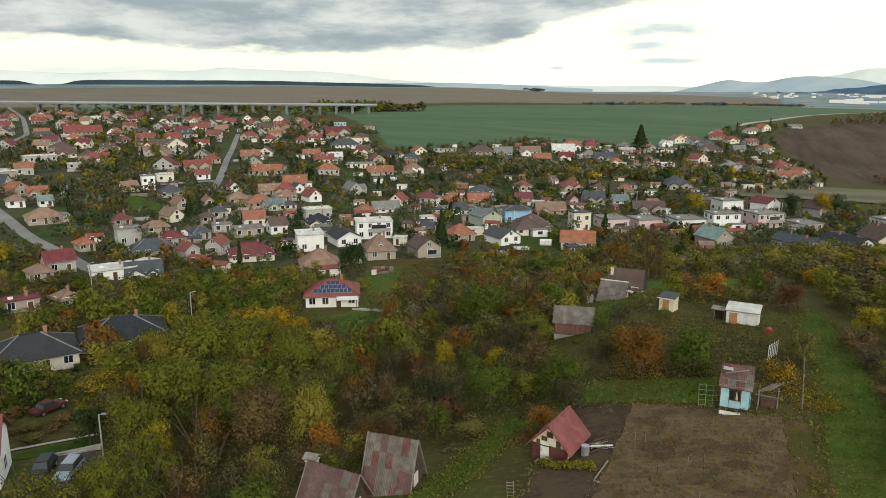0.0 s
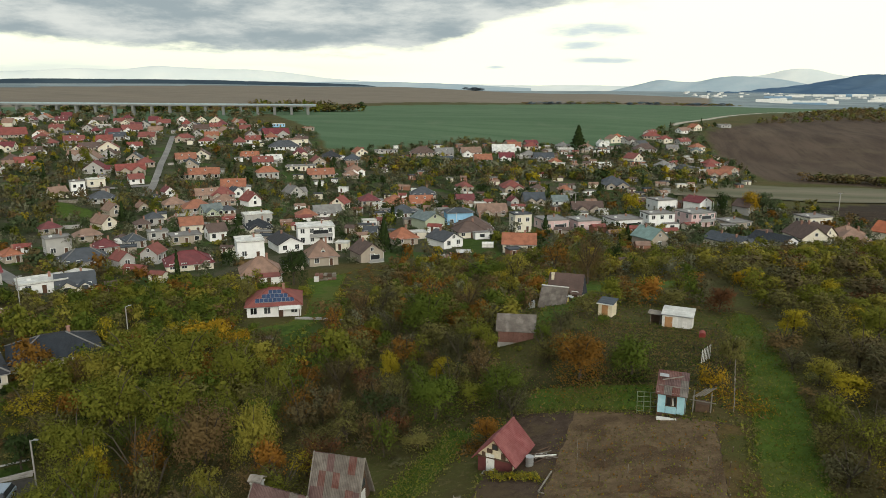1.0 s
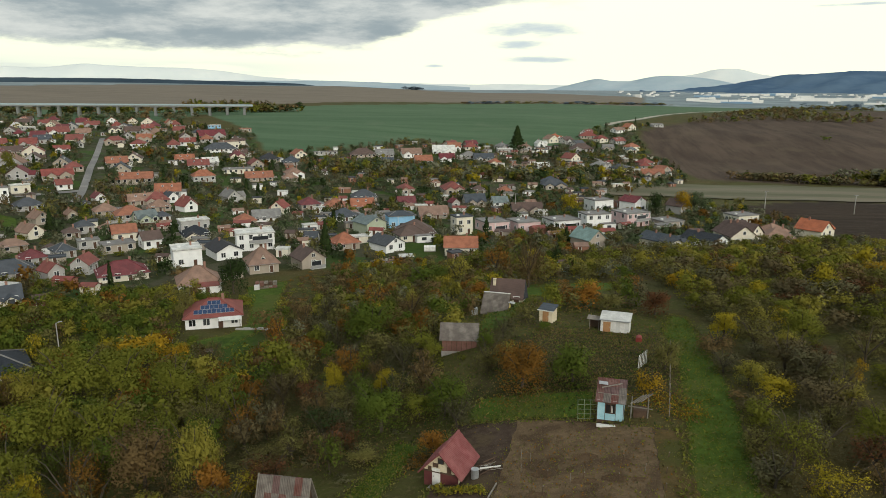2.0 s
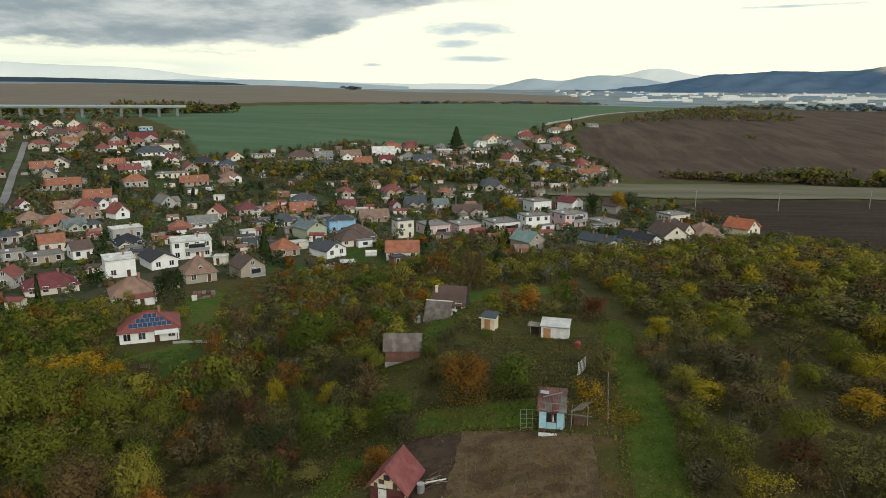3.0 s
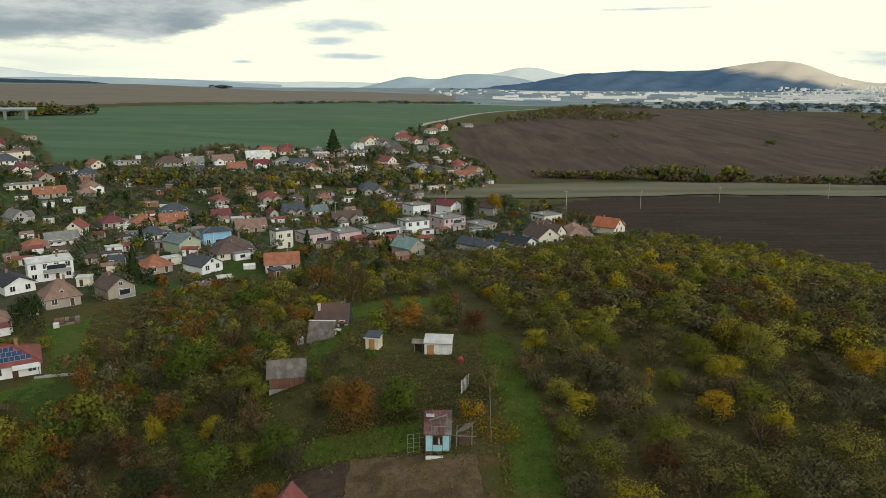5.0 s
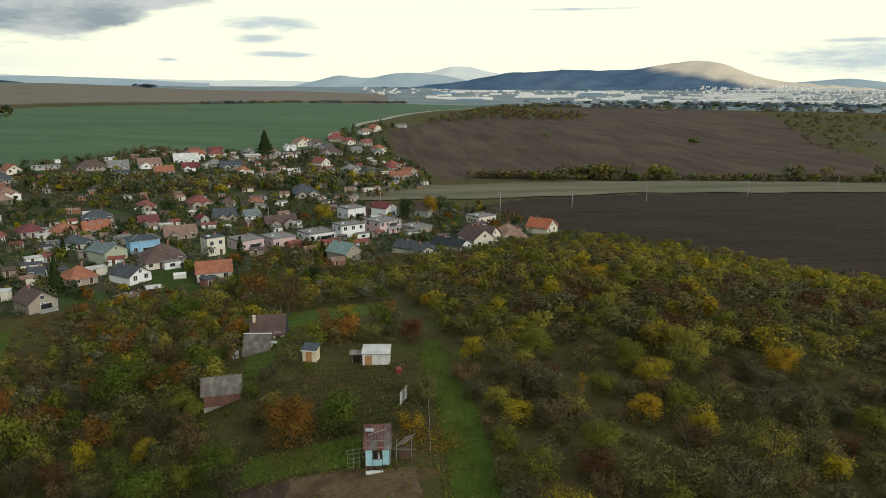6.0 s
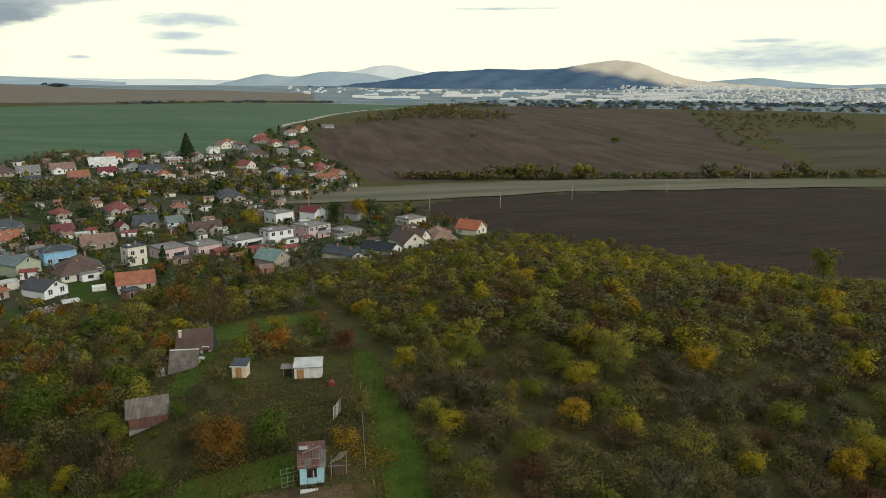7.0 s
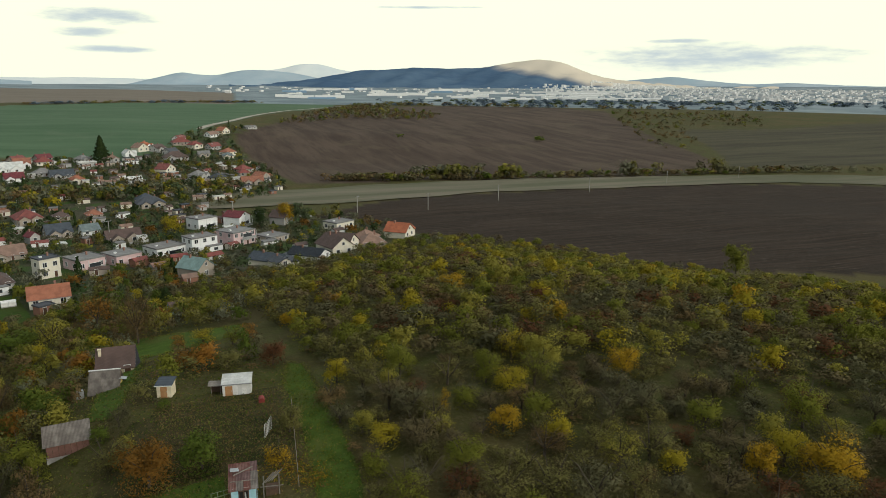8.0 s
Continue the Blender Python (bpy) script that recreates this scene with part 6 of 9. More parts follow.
def build_solar_house():
    t = house(-69.2, 127.6, 26, 10.6, 9.2, 2.9, "h", "red", "white", 26, extra="white bungalow with red hipped roof and solar panels")
    zr = 2.9 + 4.6 * math.tan(radians(26))
    tilt = math.tan(radians(26))
    for n, (count, low) in enumerate(((9, 0.5), (6, 1.62), (3, 2.74))):
        for i in range(count):
            px = (i - (count - 1) / 2) * 0.86 + 0.2
            pan = [(px - 0.41, -4.6 + low, 2.9 + low * tilt + 0.1), (px + 0.41, -4.6 + low, 2.9 + low * tilt + 0.1), (px + 0.41, -3.52 + low, 2.9 + (low + 1.08) * tilt + 0.1), (px - 0.41, -3.52 + low, 2.9 + (low + 1.08) * tilt + 0.1)]
            fr = part("solar_panel", slab("solar_panel", pan, [(0, 1, 2, 3)], [0, 1, 2, 3], 0.05, METAL_GREY), t, "blue solar panel in a grey frame")
            cell = [(x * 0.93 + px * 0.07, y * 0.94 + (-4.06 + low) * 0.06, z + 0.012) for x, y, z in pan]
            cell = [(x, y, 2.9 + (y + 4.6) * tilt + 0.115) for x, y, z in cell]
            part("cell", slab("cell", cell, [(0, 1, 2, 3)], [0, 1, 2, 3], 0.01, PANEL), fr)
    part("awning", slab("awning", [(1.0, -6.6, 2.3), (5.2, -6.6, 2.3), (5.2, -4.6, 2.75), (1.0, -4.6, 2.75)], [(0, 1, 2, 3)], [0, 1, 2, 3], 0.06, WHITE_PAINT), t, "white terrace awning")
    for px in (1.2, 5.0):
        bar("awning_post", (px, -6.5, -0.4), (px, -6.5, 2.3), 0.06, PLANK_BROWN, t)
    e = thing("terrace", -75.2, 116.5, 27, "pale paved terrace with low retaining wall", "terrace")
    part("paving", boxes("paving", [(-2.6, -1.9, -1.2, 2.6, 1.9, 0.12)], CONCRETE), e)
    part("kerb", boxes("kerb", [(-2.7, -2.05, -1.2, 2.7, -1.9, 0.3)], WHITE_PAINT), e)
    s = thing("garden_wall", -57.5, 124.0, 10, "low stone garden wall beside the lawn", "wall")
    for i in range(7):
        part("stone", boxes("stone", [(-5 + i * 1.45, -0.3, -0.6, -3.6 + i * 1.45, 0.3, 0.35 + 0.1 * (i % 2))], CONCRETE), s)
    p = thing("paddling_pool", -71.0, 113.3, 0, "small blue and white garden trampoline", "trampoline")
    for k in range(5):
        a = k * 1.257
        bar("leg", (0.9 * math.cos(a), 0.9 * math.sin(a), -0.2), (0.9 * math.cos(a), 0.9 * math.sin(a), 0.7), 0.04, METAL_GREY, p)
    ring = [(1.05 * math.cos(k * math.pi / 8), 1.05 * math.sin(k * math.pi / 8), 0.75) for k in range(16)]
    part("mat", slab("mat", ring, [tuple(range(16))], list(range(16)), 0.08, BLUE_PAINT), p)


build_solar_house()
house(-91.8, 74.8, 53, 11.6, 9.2, 2.7, "h", "black", "cream", 27, extra="cream bungalow with dark grey hipped roof and white chimney")
house(-88.6, 89.6, 47, 12.8, 9.6, 2.6, "h", "black", "cream", 25, extra="cream bungalow with dark slate hipped roof among trees")


def build_trellis():
    t = thing("garden_trellis", 3.0, 63.4, 8, "green steel trellis frame leaning beside the shed", "trellis")
    for i in range(4):
        bar("upright", (-0.9 + i * 0.6, 0.0, -0.2), (-0.9 + i * 0.6, 0.35, 1.9), 0.028, METAL_GREEN, t)
    for j in range(5):
        bar("rail", (-0.92, 0.06 + j * 0.07, 0.1 + j * 0.44), (0.92, 0.06 + j * 0.07, 0.1 + j * 0.44), 0.024, METAL_GREEN, t)


def build_yard_things():
    t = thing("timber_beams", 5.0, 61.6, -4, "two white painted beams lying on the plot edge", "beam")
    for k in range(2):
        part("beam", boxes("beam", [(-1.25, -0.2 + k * 0.2, -0.05, 1.25 - 0.1 * k, -0.04 + k * 0.2, 0.16)], WHITE_PAINT), t)
    c = thing("lean_to", 7.6, 63.6, -8, "ramshackle timber lean-to with leaning boards", "lean-to", radius=1)
    for px, py in ((-0.6, -0.6), (0.9, -0.6), (-0.6, 0.7), (0.9, 0.7)):
        bar("post", (px, py, -0.3), (px, py, 1.5), 0.06, PLANK_OLD, c, sides=5)
    part("box", boxes("box", [(-0.4, -0.5, -0.1, 0.8, 0.5, 0.75)], PLANK_BROWN), c, "brown slatted crate")
    for k in range(4):
        bar("board", (-0.7 + 0.3 * k, -0.3, 1.2 + 0.1 * k), (0.4 + 0.28 * k, 0.8, 1.75 + 0.08 * k), 0.05, PLANK_OLD, c, sides=4)
    bar("rail", (-0.9, -0.62, 1.1), (1.3, -0.62, 1.05), 0.05, PLANK_OLD, c, sides=4)
    g = thing("wooden_gate", 9.2, 75.6, 62, "leaning grey timber gate with slanting pales", "gate")
    for k in range(6):
        bar("pale", (-1.1 + 0.42 * k, 0, -0.2), (-0.75 + 0.42 * k, 0.1, 1.55), 0.04, WHITE_PAINT, g, sides=4)
    bar("rail", (-1.3, 0.03, 0.3), (1.4, 0.03, 0.35), 0.04, PLANK_OLD, g, sides=4)
    bar("rail", (-1.1, 0.09, 1.3), (1.6, 0.09, 1.35), 0.04, PLANK_OLD, g, sides=4)
    b = thing("steel_barrel", 9.9, 86.4, -6, "red steel barrel lying on its side", "barrel")
    bar("drum", (0, -0.45, 0.36), (0, 0.5, 0.42), 0.38, RED_PAINT, b, sides=14)
    for py in (-0.46, -0.1, 0.25, 0.5):
        bar("hoop", (0, py, 0.36 + 0.06 * py), (0, py + 0.04, 0.365 + 0.06 * py), 0.4, RED_PAINT, b, sides=14)
    w = thing("water_butt", -6.6, 54.6, 0, "grey-white ribbed water butt beside the cottage", "barrel")
    bar("drum", (0, 0, -0.2), (0, 0, 0.85), 0.33, METAL_GREY, w, sides=14)
    for pz in (0.0, 0.4, 0.85):
        bar("hoop", (0, 0, pz), (0, 0, pz + 0.04), 0.35, METAL_GREY, w, sides=14)
    s = thing("timber_stack", -5.7, 56.2, 30, "heap of loose grey boards and poles", "timber")
    rng = random.Random(12)
    for k in range(12):
        a = rng.uniform(-0.7, 0.7)
        p = Vector((rng.uniform(-0.6, 0.6), rng.uniform(-0.8, 0.8), rng.uniform(0.05, 0.5)))
        d = Vector((math.cos(a), math.sin(a), rng.uniform(-0.15, 0.3))) * rng.uniform(0.6, 1.2)
        bar("board", p - d, p + d, rng.uniform(0.03, 0.06), rng.choice([PLANK_OLD, WHITE_PAINT, PLANK_BROWN]), s, sides=4)
    e = thing("edging_boards", -5.0, 50.6, 0, "long pale boards edging the garden bed", "board")
    bar("board", (-0.3, -0.9, 0.1), (1.5, -1.3, 0.12), 0.09, PLANK_OLD, e, sides=4)
    bar("board", (-0.3, -0.8, 0.1), (0.4, 2.4, 0.15), 0.07, PLANK_OLD, e, sides=4)
    ld = thing("wooden_ladder", -11.2, 47.6, 15, "pale wooden ladder lying on the grass", "ladder")
    for px in (-0.25, 0.25):
        bar("stile", (px, -1.2, 0.1), (px, 1.2, 0.25), 0.04, PLANK_OLD, ld, sides=4)
    for k in range(6):
        bar("rung", (-0.25, -1 + 0.4 * k, 0.12 + 0.025 * k), (0.25, -1 + 0.4 * k, 0.12 + 0.025 * k), 0.03, PLANK_OLD, ld, sides=4)
    f = thing("white_marker", -15.5, 78.0, 0, "white plastic sheet hung on a stake", "stake")
    bar("stake", (0, 0, -0.2), (0, 0, 1.5), 0.04, PLANK_OLD, f)
    part("sheet", boxes("sheet", [(-0.18, -0.06, 0.5, 0.18, 0.06, 1.5)], WHITE_PAINT), f)
    wp = thing("wood_pile", -71.1, 157.8, 20, "stacked red-brown firewood and pallets on the lawn", "wood pile", radius=2)
    rng = random.Random(3)
    for j in range(4):
        for i in range(5):
            part("pallet", boxes("pallet", [(-2.6 + i * 1.05, -0.9, j * 0.42, -1.65 + i * 1.05 - 0.1 * (j % 2), 0.9, j * 0.42 + 0.36)], rng.choice([PLANK_RED, PLANK_BROWN, PLANK_OLD])), wp)
    part("box", boxes("box", [(-2.8, -2.0, -0.1, -1.6, -1.0, 1.2)], WHITE_PAINT), wp, "white box")
    for x, y in ((-60.5, 108.5), (-66.0, 104.5)):
        b2 = thing("garden_bench", x, y, 20, "pale garden bench on the grass", "bench")
        part("seat", boxes("seat", [(-0.9, -0.25, 0.4, 0.9, 0.25, 0.46)], PLANK_OLD), b2)
        part("backrest", boxes("backrest", [(-0.9, 0.22, 0.46, 0.9, 0.28, 0.9)], PLANK_OLD), b2)
        for px in (-0.8, 0.7):
            part("leg", boxes("leg", [(px, -0.22, -0.1, px + 0.08, 0.22, 0.4)], PLANK_OLD), b2)
    rng = random.Random(21)
    for k in range(9):
        x, y = rng.uniform(-5, 9), rng.uniform(43, 60)
        st = thing("plant_stake", x, y, rng.uniform(0, 90), "thin grey stake standing in the tilled bed", "stake", group="bed stakes")
        bar("stick", (0, 0, -0.1), (0.04, 0.03, rng.uniform(0.6, 1.1)), 0.025, PLANK_OLD, st, sides=5)
    # netting fence of the vegetable beds
    fe = thing("wire_fence", 11.6, 72.0, 82, "thin grey post fence along the grass lane", "fence")
    for k in range(9):
        px = -9 + k * 2.4
        zz = float(land(11.6 + px * 0.139, 72 + px * 0.99)) - float(land(11.6, 72.0))
        bar("post", (px, 0, zz - 0.3), (px, 0, zz + 1.3), 0.04, PLANK_OLD, fe, sides=5)


def build_back_yards():
    """Shelters and heaps in the yards of the last village houses."""
    t = thing("sheet_shelter", -44.2, 194.4, 20, "low timber shelter with white corrugated roof", "shelter", radius=2)
    for px in (-1.7, 1.7):
        for py in (-1.0, 1.0):
            bar("post", (px, py, -0.5), (px, py, 1.7 + 0.15 * py), 0.07, PLANK_OLD, t, sides=5)
    part("roof", slab("roof", [(-2.1, -1.4, 1.6), (2.1, -1.4, 1.6), (2.1, 1.4, 2.0), (-2.1, 1.4, 2.0)], [(0, 1, 2, 3)], [0, 1, 2, 3], 0.06, ROOF["white"]), t, "white corrugated sheet roof")
    part("back_wall", boxes("back_wall", [(-1.8, 1.0, -0.5, 1.8, 1.08, 1.8)], PLANK_BROWN), t)
    h = thing("greenhouse", -40.0, 208.9, 12, "small pale framed greenhouse on the lawn", "greenhouse", radius=2)
    part("base", boxes("base", [(-1.8, -0.9, -0.4, 1.8, 0.9, 0.35)], CONCRETE), h)
    part("glazing", polymesh("glazing", [(-1.75, -0.85, 0.35), (1.75, -0.85, 0.35), (1.75, 0.85, 0.35), (-1.75, 0.85, 0.35), (-1.75, -0.85, 1.4), (1.75, -0.85, 1.4), (1.75, 0.85, 1.4), (-1.75, 0.85, 1.4), (-1.75, 0, 1.9), (1.75, 0, 1.9)],
         [(0, 1, 5, 4), (2, 3, 7, 6), (1, 2, 6, 9, 5), (3, 0, 4, 8, 7), (4, 5, 9, 8), (6, 7, 8, 9)], WHITE_PAINT), h, "milky plastic glazing")
    for px in (-1.77, 0, 1.77):
        bar("rib", (px, -0.88, 0.3), (px, -0.88, 1.42), 0.04, METAL_GREY, h, sides=4)
        bar("rib", (px, -0.88, 1.42), (px, 0, 1.94), 0.04, METAL_GREY, h, sides=4)
    b = thing("garden_hut", 1.0, 169.8, 24, "pale blue garden hut with brown roof among trees", "hut", radius=2)
    part("wall", prism_wall(3.2, 2.8, 1.9, 2.9, BLUE_PAINT), b)
    part("roof", slope_roof(3.2, 2.8, 1.9, 1.1, 0.3, ROOF["brown"]), b)
    part("door", DOOR_MESH, b, m=pose(0.6, -1.42, 0) @ Matrix.Diagonal((0.8, 1, 0.8, 1)))
    part("window", WIN_FAR, b, m=pose(-0.8, -1.42, 0.7) @ Matrix.Diagonal((0.7, 1, 0.7, 1)))
    y = thing("rubble_heap", -49.5, 194.5, 0, "heap of grey boards, blocks and rubble in a building yard", "rubble", radius=2)
    rng = random.Random(44)
    for k in range(60):
        px, py = rng.gauss(0, 2.4), rng.gauss(0, 2.0)
        w, d, hh = rng.uniform(0.3, 1.4), rng.uniform(0.15, 0.5), rng.uniform(0.1, 0.45)
        part("block", boxes("block", [(-w / 2, -d / 2, -0.5, w / 2, d / 2, hh)], rng.choice((CONCRETE, PLANK_OLD, PLANK_OLD, BRICK, SOIL))), y, m=pose(px, py, 0.05, rng.uniform(-8, 8), rng.uniform(-8, 8), rng.uniform(0, 180)))


build_back_yards()
build_trellis()
build_yard_things()


def car_paint(name, c):
    m = Mat(name, 0.3, 0.2, 0.5)
    return m.color(m.mix(m.step(m.noise(m.obj(), 3, 4), 0.4, 0.8, 0, 0.4), c, dim(c, 0.6))).m


RUBBER = stained("tyre_rubber", (0.012, 0.012, 0.012), (0.025, 0.025, 0.025))


def build_car(x, y, turn, paint, label, hatch=True):
    """A car along its own x axis, nose to +x."""
    t = thing("car", x, y, turn, label, "car", radius=2.6, group="parked cars")
    lo = [(-2.1, 0.35), (2.1, 0.35), (2.15, 0.62), (1.95, 0.82), (0.95, 0.93), (-2.05, 0.95), (-2.15, 0.65)]
    n = len(lo)
    v = [(px, s * 0.86, pz) for s in (-1, 1) for px, pz in lo]
    f = [tuple(range(n - 1, -1, -1))[::-1], tuple(range(2 * n - 1, n - 1, -1))] + [(k, n + k, n + (k + 1) % n, (k + 1) % n) for k in range(n)]
    me = polymesh("body", v, f, paint)
    bm = bmesh.new()
    bm.from_mesh(me)
    bmesh.ops.recalc_face_normals(bm, faces=bm.faces)
    bmesh.ops.bevel(bm, geom=list(bm.edges), offset=0.07, segments=2, affect="EDGES")
    bm.to_mesh(me)
    bm.free()
    body = part("body", me, t)
    back = -1.95 if hatch else -1.35
    cab = [(back, 0.93, 0.8), (0.95, 0.91, 0.8), (0.3, 1.42, 0.62), (back + 0.35, 1.45, 0.62)]
    v = [(px, s * w, pz) for s in (-1, 1) for px, pz, w in cab]
    f = [(0, 1, 2, 3), (7, 6, 5, 4), (0, 4, 5, 1), (1, 5, 6, 2), (2, 6, 7, 3), (3, 7, 4, 0)]
    part("cabin_glass", polymesh("cabin_glass", v, f, GLASS), t, "dark car windows")
    part("roof", boxes("roof", [(back + 0.3, -0.62, 1.43, 0.35, 0.62, 1.5)], paint), t)
    for px in (-1.35, 1.35):
        for s in (-1, 1):
            wh = bar("wheel", (px, s * 0.72, 0.33), (px, s * 0.9, 0.33), 0.33, RUBBER, t, sides=12)
            bar("rim", (px, s * 0.9, 0.33), (px, s * 0.92, 0.33), 0.2, METAL_GREY, wh, sides=10)
    for s in (-0.6, 0.6):
        part("headlight", boxes("headlight", [(2.05, s - 0.18, 0.62, 2.19, s + 0.18, 0.76)], WHITE_PAINT), t, "clear headlight")
        part("tail_light", boxes("tail_light", [(-2.2, s - 0.15, 0.68, -2.08, s + 0.15, 0.82)], RED_PAINT), t, "red tail light")
    return t


build_car(-62.9, 50.8, -60, car_paint("black_car_paint", (0.012, 0.014, 0.018)), "black hatchback parked on the gravel yard")
build_car(-59.9, 51.4, -66, car_paint("silver_car_paint", (0.30, 0.36, 0.42)), "pale blue-grey car parked on the gravel yard")
build_car(-75.4, 62.8, 84, car_paint("old_red_car_paint", (0.13, 0.045, 0.04)), "old dull red saloon standing in rough grass", False)


def build_lamp(x, y, h, turn):
    t = thing("street_lamp", x, y, turn, "grey concrete street lamp with short arm", "street lamp", group="street lamps")
    bar("pole", (0, 0, -0.4), (0, 0, h), 0.09, CONCRETE, t, sides=8)
    bar("arm", (0, 0, h - 0.1), (0.5, 0, h + 0.1), 0.05, METAL_GREY, t)
    part("lamp_head", boxes("lamp_head", [(0.4, -0.1, h + 0.06, 0.95, 0.1, h + 0.18)], METAL_GREY), t)


build_lamp(-59.6, 55.7, 5.4, 10)
build_lamp(-82.0, 99.0, 7.6, 40)
build_lamp(-118, 112, 7.5, 40)
house(-68.6, 46.7, 42, 7.0, 6.4, 4.6, "g", "red", "white", 38, extra="white rendered house with red roof and porch by the yard", porch="coral", chimney=False)
low_wall = thing("low_wall", -64.0, 55.7, 48, "low white concrete wall edging the yard", "wall")
part("footing", boxes("footing", [(-2.8, -0.3, -0.6, 2.8, 0.3, 0.15)], CONCRETE), low_wall)
part("coping", boxes("coping", [(-2.9, -0.16, 0.15, 2.9, 0.16, 0.38)], CONCRETE), low_wall)


def build_pole(x, y, h, label):
    t = thing("power_pole", x, y, 30, label, "power pole", group="power poles")
    bar("post", (0, 0, -0.5), (0, 0, h), 0.16, CONCRETE, t, sides=8)
    bar("crossarm", (-1.3, 0, h - 0.25), (1.3, 0, h - 0.25), 0.08, METAL_GREY, t)
    for px in (-1.2, 0, 1.2):
        bar("insulator", (px, 0, h - 0.2), (px, 0, h + 0.1), 0.06, NEAR_BLACK, t)


for px, py, ph in ((122.7, 322.9, 8.2), (170.4, 340.7, 8.2), (240, 357.8, 8.5), (310.4, 373.7, 8.5), (377.7, 379.8, 8.5), (85, 317, 9.5), (30, 330, 9), (-20, 300, 9)):
    build_pole(px, py, ph, "pale concrete power pole at the field edge")


def drape(name, poly, mat, label, lift, step, category="ground"):
    """A sheet with a free outline laid on the ground."""
    rng = random.Random(len(name) + len(poly))
    ragged = []
    for (x0, y0), (x1, y1) in zip(poly, poly[1:] + poly[:1]):
        n = max(1, int(math.hypot(x1 - x0, y1 - y0) / 0.7))
        ragged += [(x0 + (x1 - x0) * k / n + rng.uniform(-0.14, 0.14), y0 + (y1 - y0) * k / n + rng.uniform(-0.14, 0.14)) for k in range(n)]
    poly = ragged
    xs, ys = [p[0] for p in poly], [p[1] for p in poly]
    bm = bmesh.new()
    vs = [bm.verts.new((x, y, 0)) for x, y in poly]
    bm.faces.new(vs)
    for axis, lo, hi in ((0, min(xs), max(xs)), (1, min(ys), max(ys))):
        c = lo + step
        while c < hi:
            no = (1, 0, 0) if axis == 0 else (0, 1, 0)
            bmesh.ops.bisect_plane(bm, geom=bm.verts[:] + bm.edges[:] + bm.faces[:], plane_co=(c, 0, 0) if axis == 0 else (0, c, 0), plane_no=no)
            c += step
    bmesh.ops.triangulate(bm, faces=bm.faces[:])
    for v in bm.verts:
        v.co.z = float(land(v.co.x, v.co.y)) + lift
    bmesh.ops.recalc_face_normals(bm, faces=bm.faces)
    me = bpy.data.meshes.new(name)
    bm.to_mesh(me)
    bm.free()
    if me.polygons and me.polygons[0].normal.z < 0:
        me.flip_normals()
    me.materials.append(mat)
    for p in me.polygons:
        p.use_smooth = True
    return tagged(new(name, me), label, category, kind="structure")


def ribbon(name, pts, width, mat, label, lift=0.15, step=6.0):
    """A road of even width along a line."""
    line = [Vector(p) for p in pts]
    dense = []
    for a, b in zip(line, line[1:]):
        n = max(1, int((b - a).length / step))
        dense += [a.lerp(b, k / n) for k in range(n)]
    dense.append(line[-1])
    for _ in range(4):
        dense = [dense[0]] + [(a + b * 2 + c) / 4 for a, b, c in zip(dense, dense[1:], dense[2:])] + [dense[-1]]
    v, f = [], []
    for k, p in enumerate(dense):
        d = (dense[min(k + 1, len(dense) - 1)] - dense[max(k - 1, 0)]).normalized()
        s = Vector((d.y, -d.x)) * width / 2
        for q in (-1, -0.33, 0.33, 1):
            w = p + s * q
            v.append((w.x, w.y, float(land(w.x, w.y)) + lift))
    for k in range(len(dense) - 1):
        f += [(4 * k + j, 4 * k + j + 1, 4 * k + j + 5, 4 * k + j + 4) for j in range(3)]
    me = polymesh(name, v, f, mat)
    if me.polygons[0].normal.z < 0:
        me.flip_normals()
    return tagged(new(name, me), label, "road", kind="structure")


def turf(name, a, b, c, scale=0.6):
    m = Mat(name, 0.95, spec=0.1)
    p = m.pos()
    col = m.mix(m.step(m.noise(p, scale, 5), 0.35, 0.65), a, b)
    col = m.mix(m.step(m.noise(p, scale * 0.25, 4), 0.48, 0.62, 0, 0.8), col, c)
    fine = m.noise(p, 7, 4)
    col = m.mix(m.step(fine, 0.5, 0.78, 0, 0.6), col, dim(b, 1.5))
    return m.color(col).bump(fine, 0.7, 0.12).m


GRASS = turf("green_grass", (0.042, 0.069, 0.009), (0.064, 0.102, 0.014), (0.074, 0.082, 0.019))
LUSH = turf("mown_lawn", (0.046, 0.078, 0.010), (0.070, 0.112, 0.015), (0.078, 0.090, 0.020))
TILLED = turf("dry_tilled_soil", (0.100, 0.068, 0.038), (0.152, 0.106, 0.060), (0.062, 0.040, 0.023), 1.6)
DAMP = turf("dark_dug_soil", (0.050, 0.034, 0.024), (0.076, 0.054, 0.038), (0.080, 0.058, 0.032), 1.2)
BEDGROUND = turf("overgrown_beds", (0.029, 0.033, 0.009), (0.047, 0.042, 0.014), (0.064, 0.050, 0.022), 0.5)
DARK_TURF = turf("dark_turf", (0.026, 0.050, 0.007), (0.042, 0.072, 0.010), (0.045, 0.054, 0.012))
FALLEN = turf("fallen_leaves", (0.130, 0.070, 0.016), (0.200, 0.110, 0.024), (0.070, 0.060, 0.020), 0.9)
GRAVEL = turf("grey_gravel", (0.064, 0.058, 0.050), (0.092, 0.083, 0.072), (0.052, 0.048, 0.042))
ASPHALT = turf("worn_asphalt", (0.19, 0.185, 0.175), (0.25, 0.24, 0.225), (0.16, 0.155, 0.15), 0.2)
DIRT = turf("pale_dirt_road", (0.32, 0.29, 0.24), (0.42, 0.39, 0.33), (0.28, 0.25, 0.20), 0.1)

